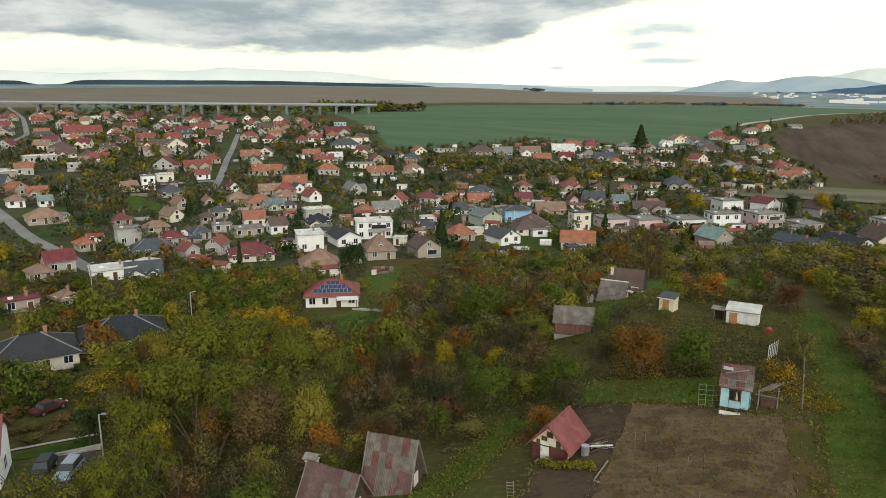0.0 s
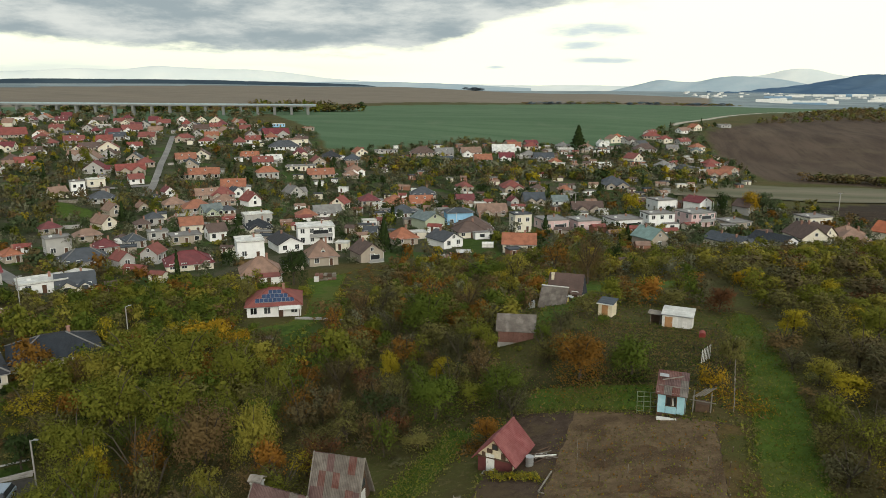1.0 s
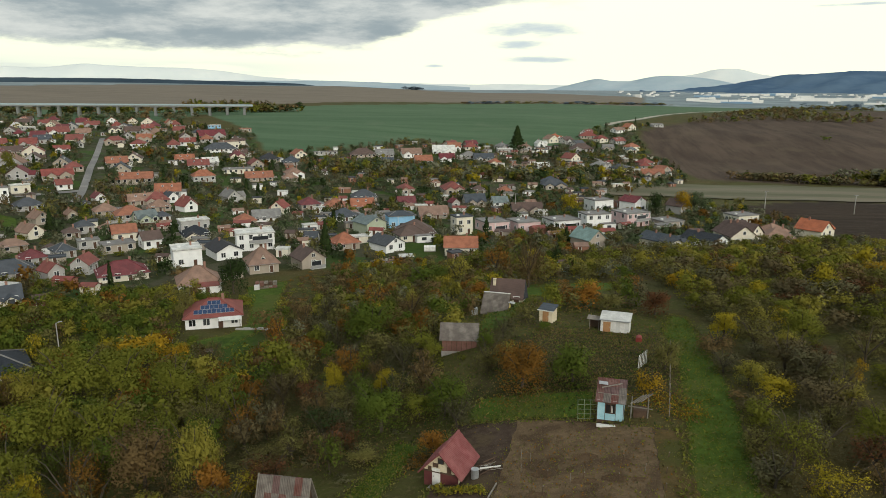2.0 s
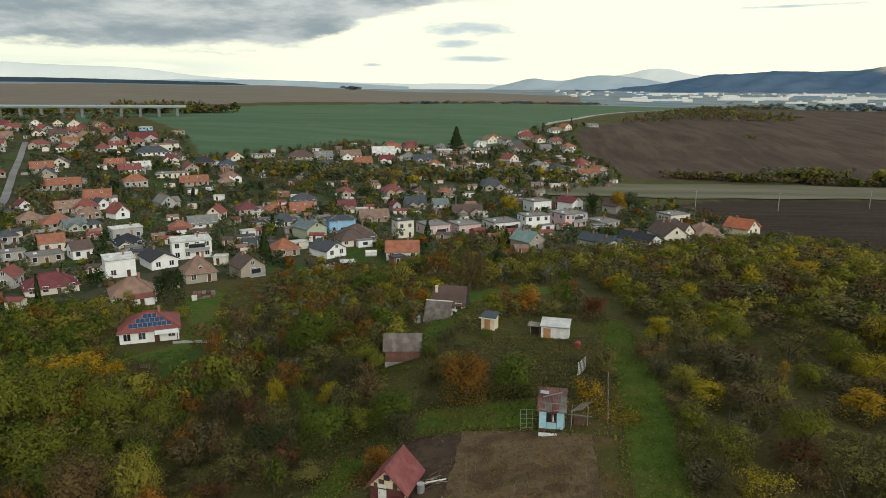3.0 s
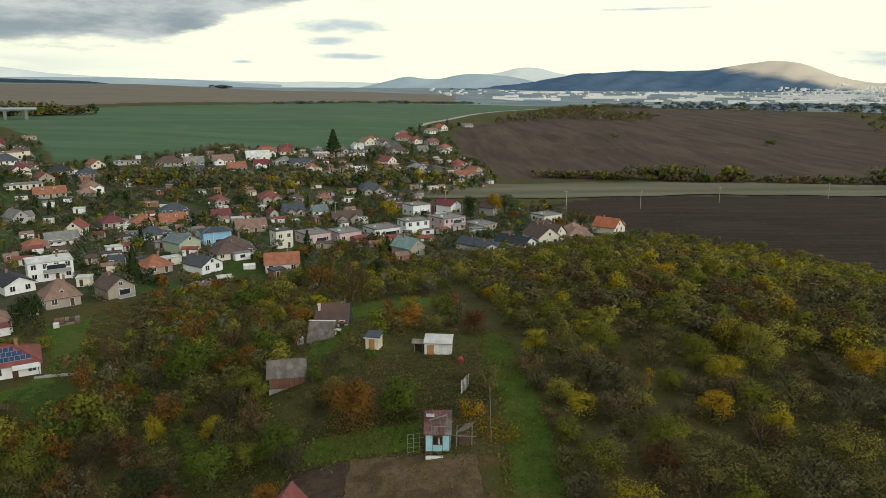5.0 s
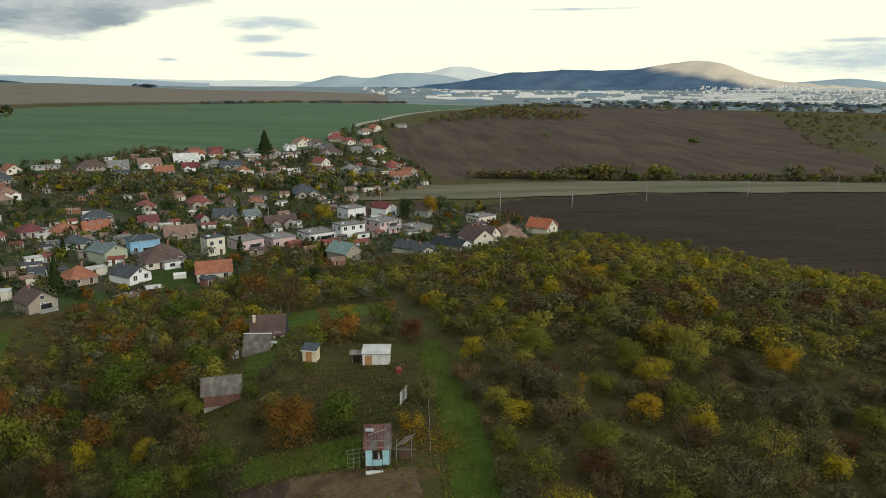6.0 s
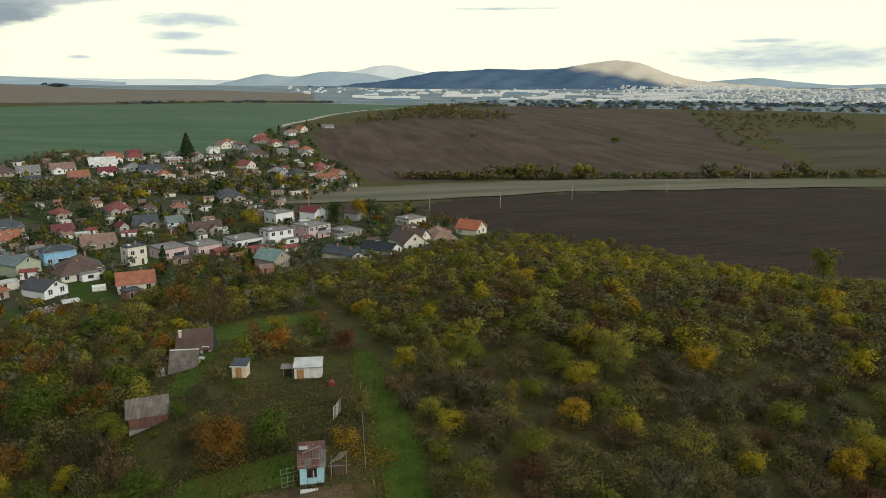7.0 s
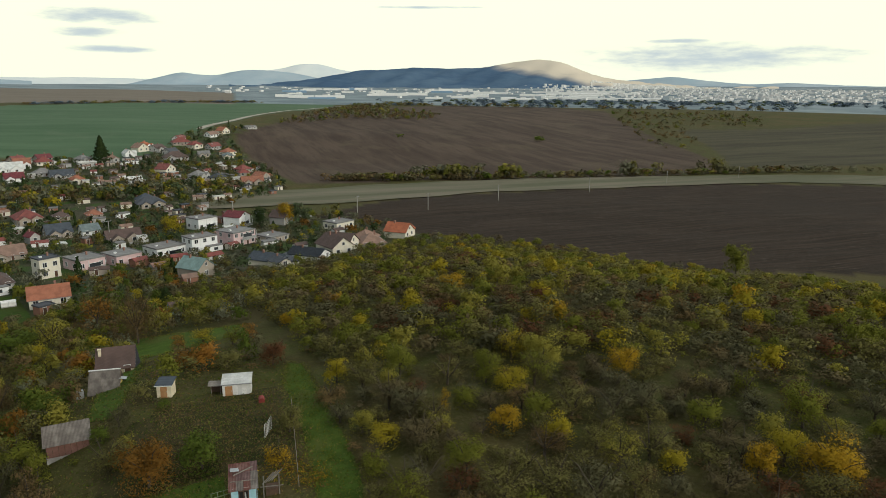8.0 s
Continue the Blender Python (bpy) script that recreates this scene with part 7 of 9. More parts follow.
def field_soil():
    m = Mat("pale_stubble", 0.95, spec=0.1)
    p = m.pos()
    streak = m.noise(p, 0.05, 5, stretch=(0.12, 1.0, 1.0))
    c = m.mix(m.step(streak, 0.35, 0.65), (0.098, 0.098, 0.058), (0.165, 0.145, 0.102))
    fine = m.noise(p, 0.8, 4)
    return m.color(m.mix(m.step(fine, 0.5, 0.75, 0, 0.5), c, (0.100, 0.110, 0.055))).bump(fine, 0.5, 0.2).m


drape("field_strip", PALE, field_soil(), "pale strip of stubble between ploughed fields", 0.45, 9)
drape("hill_grass", HILL_GRASS, DARK_TURF, "dark green grass slope below the bungalow", 0.06, 2)
WEEDY = turf("reddish_weeds", (0.066, 0.050, 0.018), (0.105, 0.072, 0.028), (0.052, 0.060, 0.014), 0.9)
drape("weedy_strip", [(8.7, 60.7), (11.3, 60.0), (10.6, 48), (10.0, 40), (7.9, 40)], WEEDY, "reddish weedy strip beside the tilled bed", 0.08, 1.5)
DUG = turf("freshly_dug_soil", (0.080, 0.050, 0.026), (0.112, 0.072, 0.040), (0.064, 0.040, 0.022), 2.0)
drape("garden_plot", PLOT, DAMP, "dark dug soil round the garden plot", 0.05, 1.5)
drape("tilled_bed", [(-3.6, 64.9), (8.6, 60.9), (7.9, 40), (-5.6, 40)], TILLED, "dry tilled garden bed with darker patches", 0.09, 1.0)
for px, py, pr in ((-1.0, 53.9, 0.95), (-0.1, 56.7, 0.7), (2.4, 56.3, 1.15), (2.3, 52.4, 1.0), (5.4, 54.9, 1.05), (4.8, 52.5, 1.05), (-1.2, 50.6, 0.95), (1.5, 49.8, 1.1), (4.1, 49.1, 1.15), (6.6, 52.2, 0.6), (6.2, 48.7, 0.8)):
    ring = [(px + pr * (0.95 + 0.18 * math.sin(3 * an + px)) * math.cos(an), py + pr * 0.62 * (0.95 + 0.15 * math.cos(2 * an + py)) * math.sin(an)) for an in [k * math.pi / 7 for k in range(14)]]
    drape("soil_patch", ring, DUG, "dark patch of freshly dug soil", 0.12, 3)
for px, py, ph in ((-0.5, 53.4, 0.75), (2.4, 52.7, 0.7), (5.6, 54.9, 0.85), (5.1, 52.4, 0.6), (-0.8, 50.6, 0.9), (9.3, 55.6, 0.5), (8.8, 53.0, 0.6), (8.4, 50.4, 0.75), (8.1, 48.0, 0.75)):
    stake = thing("stake", px, py, 0, "thin pale wooden stake beside a young planting", "stake", group="planting stakes")
    bar("shaft", (0, 0, -0.2), (0.05, 0.02, ph), 0.035, PLANK_BROWN, stake)
    part("tip", boxes("tip", [(0.02, -0.02, ph - 0.05, 0.09, 0.05, ph + 0.03)], PLANK_OLD), stake, "pale cut tip")
drape("grass_lane", LANE, GRASS, "green grass lane beside the scrub", 0.06, 1.5)
drape("lawn", LAWN, LUSH, "short green lawn behind the plot", 0.06, 1.0)
drape("vegetable_beds", BEDS, BEDGROUND, "overgrown vegetable beds in rows", 0.05, 1.5)
drape("grass_bank", DIAG, GRASS, "green grass track down the bank", 0.06, 1.5)
drape("grass_slope", SLOPE, GRASS, "green grass slope between the cabins", 0.06, 2)
drape("back_lawn", BACK_LAWN, LUSH, "green lawn beside the summer house", 0.06, 2)
drape("house_lawn", NEIGHBOUR_LAWN, DARK_TURF, "dark green mown lawn behind the village houses", 0.08, 2)
drape("house_lawn", SOLAR_LAWN, GRASS, "green lawn round the bungalow", 0.06, 2)
drape("yard", [(-65.4, 53.3), (-61.6, 57.3), (-59.1, 55.5), (-59.4, 52.9), (-57.1, 49.0), (-60.9, 47.7), (-64.4, 51.1)], GRAVEL, "grey gravel yard with parked cars", 0.07, 2)
drape("yard_lawn", [(-68.8, 51.1), (-69.0, 53.5), (-65.1, 59.7), (-62.3, 57.9), (-66.2, 53.9), (-67.7, 52.4)], DARK_TURF, "dark green lawn strip above the yard", 0.07, 2)
drape("yard_lawn", [(-66.9, 50.2), (-65.0, 52.3), (-61.0, 47.9), (-61.9, 45.0)], DARK_TURF, "dark green lawn strip below the yard", 0.07, 2)
ribbon("yard_path", [(-71.1, 52.5), (-69.1, 55.0), (-65.3, 60.5)], 0.5, CONCRETE, "pale concrete edging along the yard lawn", 0.12, 1.5)
MAIN_ROAD = [(-265.7, 201.1), (-225.1, 177.8), (-195.1, 160.8), (-176.0, 150.0), (-163.7, 146.3), (-144.6, 135.7), (-136.4, 130.3)]
STREET = [(-206, 268), (-212, 280), (-219.4, 292.6), (-255.8, 350.3), (-305.3, 429.1), (-322, 455)]
WEST_STREET = [(-430, 350), (-466, 398), (-600, 510), (-844, 698)]
ROADS = [MAIN_ROAD, STREET, WEST_STREET]
ribbon("road", MAIN_ROAD, 3.8, ASPHALT, "pale worn village road with verges")
ribbon("street", STREET, 3.4, ASPHALT, "straight pale asphalt village street", 0.3)
ribbon("street", WEST_STREET, 3.8, ASPHALT, "straight pale asphalt village street", 0.4)
ribbon("field_road", [(40, 725), (59.5, 786), (103.7, 901), (190, 1095), (294, 1262), (420, 1400)], 6.5, DIRT, "pale dirt road along the field", 0.5, 12)
ribbon("street", [(-244, 246), (-239, 262), (-230, 277), (-218, 289)], 4.0, ASPHALT, "pale village lane between garden walls", 0.3)
ribbon("street", [(-251.5, 520.4), (-223.9, 474.2), (-208.5, 448.7), (-196.8, 437.8)], 3.2, ASPHALT, "narrow village lane by the field", 0.3)
ribbon("street", [(-11, 560), (20, 530), (48, 495), (62, 478)], 4.0, ASPHALT, "narrow village lane between gardens", 0.3)


AGED = wall_material("aged_concrete", (0.23, 0.235, 0.23))
BARRIER = wall_material("blue_grey_barrier", (0.34, 0.42, 0.45))


def build_viaduct():
    t = new("viaduct", None)
    a, b = Vector((-760, 520, 25.9)), Vector((-345, 755, 19.8))
    tagged(t, "long pale concrete road viaduct on twin piers", "bridge")
    d = (b - a)
    s = Vector((d.y, -d.x, 0)).normalized() * 5.5

    def beam(name, lo, hi, k, mat):
        q = [a + s * k + Vector((0, 0, hi)), b + s * k + Vector((0, 0, hi)), b - s * k + Vector((0, 0, hi)), a - s * k + Vector((0, 0, hi))]
        part(name, slab(name, [tuple(v) for v in q], [(0, 1, 2, 3)], [0, 1, 2, 3], hi - lo, mat), t)

    beam("deck", -1.9, -0.6, 1.0, AGED)
    beam("parapet", -0.59, 0.7, 1.04, BARRIER)
    n = 26
    for k in range(n):
        p = a + d * ((k + 0.5) / n)
        for side in (-0.62, 0.62):
            c = p + s * side
            g = float(land(c.x, c.y))
            if p.z - 2 - g > 1.5 and k > 5:
                part("pier", boxes("pier", [(c.x - 1.1, c.y - 1.1, g - 1, c.x + 1.1, c.y + 1.1, p.z - 2.0)], AGED), t)
        if k < 6:
            continue
        part("pier_cap", boxes("pier_cap", [(p.x - 4.0, p.y - 3.4, p.z - 3.0, p.x + 4.0, p.y + 3.4, p.z - 2.0)], AGED), t)


build_viaduct()


# ---- further village houses, outbuildings and fences ----
def outbuilding(x, y, turn, w, d, h, roof, wall):
    t = thing("outbuilding", x, y, turn, "small %s outbuilding with %s roof" % (WALL_WORD[wall], ROOF_WORD[roof]), "outbuilding", group="village outbuildings", radius=0.5 * max(w, d))
    rm, zr = roof_mesh("g" if roof in ("red", "orange", "tan", "brown") else "f", w, d, h, 24, ROOF[roof], 0.2)
    v = [(-w / 2, -d / 2, -0.8), (w / 2, -d / 2, -0.8), (w / 2, d / 2, -0.8), (-w / 2, d / 2, -0.8), (-w / 2, -d / 2, h), (w / 2, -d / 2, h), (w / 2, d / 2, h), (-w / 2, d / 2, h)]
    part("wall", polymesh("wall", v, [(0, 1, 5, 4), (1, 2, 6, 5), (2, 3, 7, 6), (3, 0, 4, 7), (4, 5, 6, 7)], WALL[wall]), t)
    part("roof", rm, t)
    part("door", DOOR_MESH, t, m=pose(-w * 0.15, -d / 2 - 0.02, 0))


WILD = [(-310, 293), (-273, 309), (-181, 202), (-201, 187)]
PADDOCK = [(-228, 240), (-190, 224), (-184, 206), (-199, 209)]
drape("garden_lawn", PADDOCK, GRASS, "open green lawn among the village gardens", 0.1, 5)


def infill():
    g = random.Random(77)
    more = sheds = 0
    for k in range(2600):
        x, y = g.uniform(-640, 70), g.uniform(130, 600)
        if not bool(inside(VILLAGE, np.array(x), np.array(y))):
            continue
        if inside(NORTH_GREEN, x, y) or inside(WILD, x, y) or inside(PADDOCK, x, y) or inside(NEIGHBOUR_LAWN, x, y):
            continue
        if not all(near_line(np.array([x]), np.array([y]), line, 9.0)[0] for line in ROADS):
            continue
        gap = min(math.hypot(x - a, y - b) - c for a, b, c in TAKEN)
        far_west = x < -170 and math.hypot(x, y) > 300
        turn = 30 + g.choice((0, 90)) + g.uniform(-8, 8) if x < -150 else g.uniform(0, 40)
        if far_west and gap > 8.5 and more < 92:
            more += 1
            kind = g.choice("gghG")
            roof = g.choice(("red", "red", "orange", "tan", "maroon", "tan", "brown", "slate", "maroon", "brown"))
            house(x, y, turn, g.uniform(8, 12), g.uniform(7.5, 9.5), g.uniform(2.5, 3.6), kind, roof, g.choice(("white", "grey", "cream", "tan", "grey")), g.uniform(30, 38), panes=False)
        elif gap > 2.6 and sheds < 280 and g.random() < (0.3 if x < -170 else 0.9):
            sheds += 1
            outbuilding(x, y, turn, g.uniform(3, 6), g.uniform(2.6, 3.8), g.uniform(1.8, 2.4), g.choice(("grey", "slate", "brown", "tan", "red", "white")), g.choice(("white", "grey", "tan", "cream", "brick")))


def near_line(X, Y, pts, width):
    """Points that keep clear of a road."""
    k = np.ones(len(X), bool)
    for (x0, y0), (x1, y1) in zip(pts, pts[1:]):
        u = np.clip(((X - x0) * (x1 - x0) + (Y - y0) * (y1 - y0)) / ((x1 - x0) ** 2 + (y1 - y0) ** 2), 0, 1)
        k &= np.hypot(X - x0 - u * (x1 - x0), Y - y0 - u * (y1 - y0)) > width
    return k


infill()


def garden_walls():
    """Low garden walls and fences between the plots."""
    g = random.Random(90)
    for x, y, r in [q for q in TAKEN if q[2] > 4.2][60:120]:
        if math.hypot(x, y) < 150:
            continue
        turn = 90 * g.randint(0, 1) + 35 + g.uniform(-10, 10)
        px, py = x + g.uniform(-1, 1) * (r + 4), y - (r + 2.5)
        if min(math.hypot(px - a, py - b) - c for a, b, c in TAKEN) < 0.5:
            continue
        n = g.uniform(5, 11)
        t = thing("garden_wall", px, py, turn, "low pale rendered garden wall between plots", "wall", group="garden walls")
        part("panel", boxes("panel", [(-n / 2, -0.12, -1.5, n / 2, 0.12, 1.1)], g.choice((CONCRETE, WALL["grey"], PLANK_BROWN, PLANK_OLD))), t)
        part("coping", boxes("coping", [(-n / 2 - 0.05, -0.17, 1.1, n / 2 + 0.05, 0.17, 1.18)], CONCRETE), t)


garden_walls()


def tufts(name, label, where, count, size, colors, seed):
    """Blades of grass or fallen leaves strewn on the ground; where: x, y and spread of heaps."""
    g = np.random.default_rng(seed)
    k = g.integers(0, len(where), count)
    w = np.array(where)
    x, y = w[k, 0] + g.normal(size=count) * w[k, 2], w[k, 1] + g.normal(size=count) * w[k, 2]
    z = land(x, y) + 0.1
    a, s = g.random(count) * 6.283, size * (0.5 + g.random(count))
    up = s * g.uniform(0.1, 1.1, count)
    p = np.stack([x, y, z], 1)
    d = np.stack([np.cos(a), np.sin(a), 0 * a], 1) * s[:, None] * 0.5
    tip = p + np.stack([g.normal(size=count) * s * 0.5, g.normal(size=count) * s * 0.5, up], 1)
    me = mesh_from(np.stack([p - d, p + d, tip], 1).reshape(-1, 3), np.arange(count * 3).reshape(-1, 3), name)
    for c in colors:
        me.materials.append(LEAF[c])
    me.polygons.foreach_set("material_index", g.integers(0, len(colors), count).astype(np.int32))
    return tagged(new(name, me), label, name.replace("_", " "), kind="stuff")


EDGES = [(p[0] + (q[0] - p[0]) * u, p[1] + (q[1] - p[1]) * u, 0.35) for poly in (PLOT, LANE, LAWN, DIAG, SLOPE, SOLAR_LAWN, BACK_LAWN) for p, q in zip(poly, poly[1:] + poly[:1])
         for u in np.linspace(0, 1, max(2, int(math.hypot(q[0] - p[0], q[1] - p[1]) / 0.8)))]
tufts("grass_tufts", "tufts of rough grass along the plot edges", EDGES, 9000, 0.2, ("moss", "olive", "moss", "green"), 5)
tufts("fallen_leaves", "orange and yellow leaves fallen on the grass", [(11.2, 65.6, 1.5), (9.6, 66.8, 1.2), (12.0, 63.6, 0.9)], 1700, 0.14, ("gold", "olive", "rust"), 6)
tufts("fallen_leaves", "rust-brown leaves fallen below the tree", [(-3.7, 71.0, 1.9), (-12.2, 58.6, 1.0)], 1200, 0.16, ("rust", "umber"), 7)
tufts("plot_weeds", "dry weeds on the tilled bed", [(x, y, 1.1) for x in range(-4, 9, 2) for y in range(42, 62, 2)], 5000, 0.13, ("twig", "grey", "rust", "olive"), 8)
tufts("lane_grass", "grass blades of the lane and lawns", [(12.4 + (y - 40) * 0.06, y, 1.6) for y in range(40, 100, 2)] + [(-5 + k * 1.4, 67.5, 1.4) for k in range(6)] + [(-17 + k * 0.15, 47 + k, 1.1) for k in range(15)], 12000, 0.14, ("green", "moss", "green", "olive"), 9)
tufts("bed_weeds", "dry weeds in rows on the garden beds", [(x, y, 0.45) for x in np.arange(-3, 12, 0.8) for y in np.arange(71, 91, 1.6)], 13000, 0.13, ("moss", "umber", "green", "umber", "twig"), 10)
tufts("slope_weeds", "rough dry grass round the cabins", [(x, y, 1.2) for x in range(-26, 14, 2) for y in range(62, 118, 2) if not bool(inside(PLOT, np.array(x), np.array(y)))], 15000, 0.2, ("moss", "green", "umber", "green", "dark"), 11)
tree(-53.8, 48.4, 3.6, 2.1, 'olive', 'leafy')
tree(-11.4, 59.8, 3.0, 1.7, 'orange', 'leafy')
tree(-9.2, 86.2, 2.5, 1.4, 'green', 'leafy')
tree(-17.9, 59.6, 2.1, 1.9, 'moss', 'leafy')
tree(-27.6, 55.5, 3.6, 2.2, 'yellow', 'sparse')
tree(-9.8, 65.3, 3.8, 2.3, 'grey', 'twig')
tree(9.2, 67.6, 3.8, 1.9, 'gold', 'sparse')
tree(-11.5, 68.1, 5.7, 2.9, 'green', 'dense')
tree(-34.2, 57.4, 9.5, 2.8, 'lime', 'dense')
tree(-18.2, 67.1, 5.9, 3.4, 'green', 'dense')
tree(1.7, 72.0, 4.9, 2.6, 'green', 'dense')
tree(-3.7, 72.3, 6.0, 3.4, 'rust', 'dense')
tree(11.5, 74.7, 3.8, 1.8, 'moss', 'leafy')
tree(-27.8, 66.8, 4.0, 2.5, 'moss', 'sparse')
tree(20.3, 66.9, 3.5, 2.2, 'yellow', 'leafy')
tree(-41.3, 59.5, 8.8, 4.2, 'umber', 'dense')
tree(38.4, 60.1, 4.2, 2.2, 'yellow', 'leafy')
tree(53.8, 47.1, 4.8, 2.0, 'gold', 'leafy')
tree(59.4, 43.1, 6.2, 3.6, 'gold', 'leafy')
tree(-15.0, 75.1, 5.0, 2.6, 'umber', 'sparse')
tree(-47.8, 56.9, 7.8, 3.9, 'rust', 'sparse')
tree(-52.6, 55.5, 4.3, 2.7, 'rust', 'leafy')
tree(29.5, 71.9, 3.7, 1.0, 'gold', 'sparse')
tree(-6.0, 82.1, 2.2, 1.4, 'lime', 'sparse')
tree(-28.3, 75.2, 4.4, 2.4, 'umber', 'sparse')
tree(-36.3, 71.4, 7.4, 3.1, 'rust', 'sparse')
tree(-56.7, 58.4, 8.3, 4.3, 'olive', 'dense')
tree(-19.5, 82.8, 5.5, 2.9, 'grey', 'twig')
tree(39.9, 74.9, 3.6, 2.9, 'yellow', 'leafy')
tree(-7.1, 88.1, 3.4, 2.0, 'grey', 'twig')
tree(-28.3, 81.7, 5.2, 1.7, 'yellow', 'leafy')
tree(-17.9, 87.5, 4.9, 3.4, 'olive', 'leafy')
tree(-1.8, 90.2, 1.6, 1.0, 'green', 'leafy')
tree(-53.2, 69.6, 9.3, 4.7, 'olive', 'dense')
tree(-35.3, 81.2, 5.8, 3.4, 'twig', 'twig')
tree(-64.2, 58.3, 5.6, 2.2, 'dark', 'leafy')
tree(-11.9, 90.1, 3.2, 1.5, 'moss', 'leafy')
tree(-26.0, 86.9, 4.9, 2.3, 'olive', 'sparse')
tree(-27.6, 86.8, 5.8, 2.3, 'rust', 'sparse')
tree(-60.6, 68.5, 9.7, 4.9, 'olive', 'dense')
tree(47.3, 79.4, 6.5, 3.5, 'lime', 'leafy')
tree(44.4, 83.2, 6.3, 3.0, 'yellow', 'sparse')
tree(13.5, 100.8, 4.4, 2.3, 'maroon', 'leafy')
tree(-52.1, 83.7, 8.9, 4.8, 'olive', 'dense')
tree(-72.1, 68.0, 5.7, 4.3, 'yellow', 'sparse')
tree(7.1, 103.5, 3.1, 2.4, 'moss', 'leafy')
tree(-29.0, 101.7, 8.5, 5.3, 'green', 'dense')
tree(-67.3, 82.6, 10.4, 5.7, 'olive', 'dense')
tree(-62.7, 87.0, 9.6, 5.5, 'olive', 'dense')
tree(-34.5, 102.6, 6.0, 3.6, 'grey', 'twig')
tree(-71.8, 80.0, 8.1, 3.7, 'lime', 'leafy')
tree(-74.3, 79.5, 6.9, 2.4, 'umber', 'twig')
tree(-46.7, 98.9, 5.5, 2.5, 'rust', 'sparse')
tree(11.9, 115.8, 4.1, 1.8, 'orange', 'sparse')
tree(-55.0, 99.2, 6.1, 2.8, 'umber', 'twig')
tree(9.2, 116.6, 4.1, 2.0, 'olive', 'sparse')
tree(-24.9, 113.9, 6.1, 2.9, 'umber', 'twig')
tree(-60.0, 98.1, 6.2, 2.3, 'gold', 'leafy')
tree(-65.8, 98.3, 7.9, 5.2, 'gold', 'dense')
tree(-49.0, 111.5, 7.4, 2.2, 'orange', 'sparse')
tree(89.3, 83.2, 5.0, 2.1, 'yellow', 'leafy')
tree(0.7, 124.5, 3.3, 1.7, 'orange', 'sparse')
tree(4.9, 126.4, 2.9, 2.7, 'yellow', 'sparse')
tree(-48.0, 122.2, 7.0, 2.7, 'umber', 'sparse')
tree(-45.5, 128.4, 6.0, 3.4, 'grey', 'twig')
tree(-36.1, 132.1, 6.7, 3.5, 'orange', 'sparse')
tree(-6.4, 141.7, 11.0, 4.5, 'umber', 'twig')
tree(54.3, 128.8, 4.9, 3.5, 'gold', 'leafy')
tree(-22.4, 140.9, 5.0, 2.7, 'moss', 'twig')
tree(-74.8, 126.6, 8.0, 2.7, 'moss', 'leafy')
tree(-24.1, 159.8, 8.1, 3.9, 'lime', 'sparse')
tree(-32.3, 163.4, 6.3, 6.2, 'green', 'leafy')
tree(-47.4, 157.7, 3.7, 2.0, 'orange', 'sparse')
tree(-76.6, 151.4, 10.4, 4.2, 'dark', 'dense')
tree(-16.0, 171.2, 9.2, 4.2, 'rust', 'sparse')
tree(-1.0, 184.9, 6.4, 1.9, 'dark', 'leafy')
tree(-68.7, 195.0, 11.1, 2.9, 'dark', 'conifer')
tree(155.5, 153.6, 11.4, 4.7, 'olive', 'leafy')
tree(-174.2, 213.2, 7.5, 2.6, 'dark', 'conifer')
tree(3.2, 304.7, 9.9, 5.0, 'yellow', 'leafy')
tree(38.8, 307.9, 10.6, 4.2, 'dark', 'leafy')
tree(58.3, 305.4, 9.0, 3.4, 'fir', 'leafy')
tree(50.9, 309.5, 11.8, 4.2, 'gold', 'leafy')
tree(55.0, 310.3, 10.8, 4.2, 'fir', 'leafy')
tree(-211.7, 304.9, 10.7, 3.4, 'fir', 'leafy')
tree(-272.9, 311.2, 14.0, 3.8, 'olive', 'leafy')
tree(-36.3, 548.3, 18.6, 8.8, 'dark', 'conifer')

# ---- scrub, orchards and village trees ----
def scatter(poly, step, seed, jitter=0.48):
    g = np.random.default_rng(seed)
    xs, ys = [p[0] for p in poly], [p[1] for p in poly]
    X, Y = np.meshgrid(np.arange(min(xs), max(xs), step), np.arange(min(ys), max(ys), step))
    X = (X + g.uniform(-jitter, jitter, X.shape) * step).ravel()
    Y = (Y + g.uniform(-jitter, jitter, Y.shape) * step).ravel()
    k = inside(poly, X, Y)
    return X[k], Y[k], g


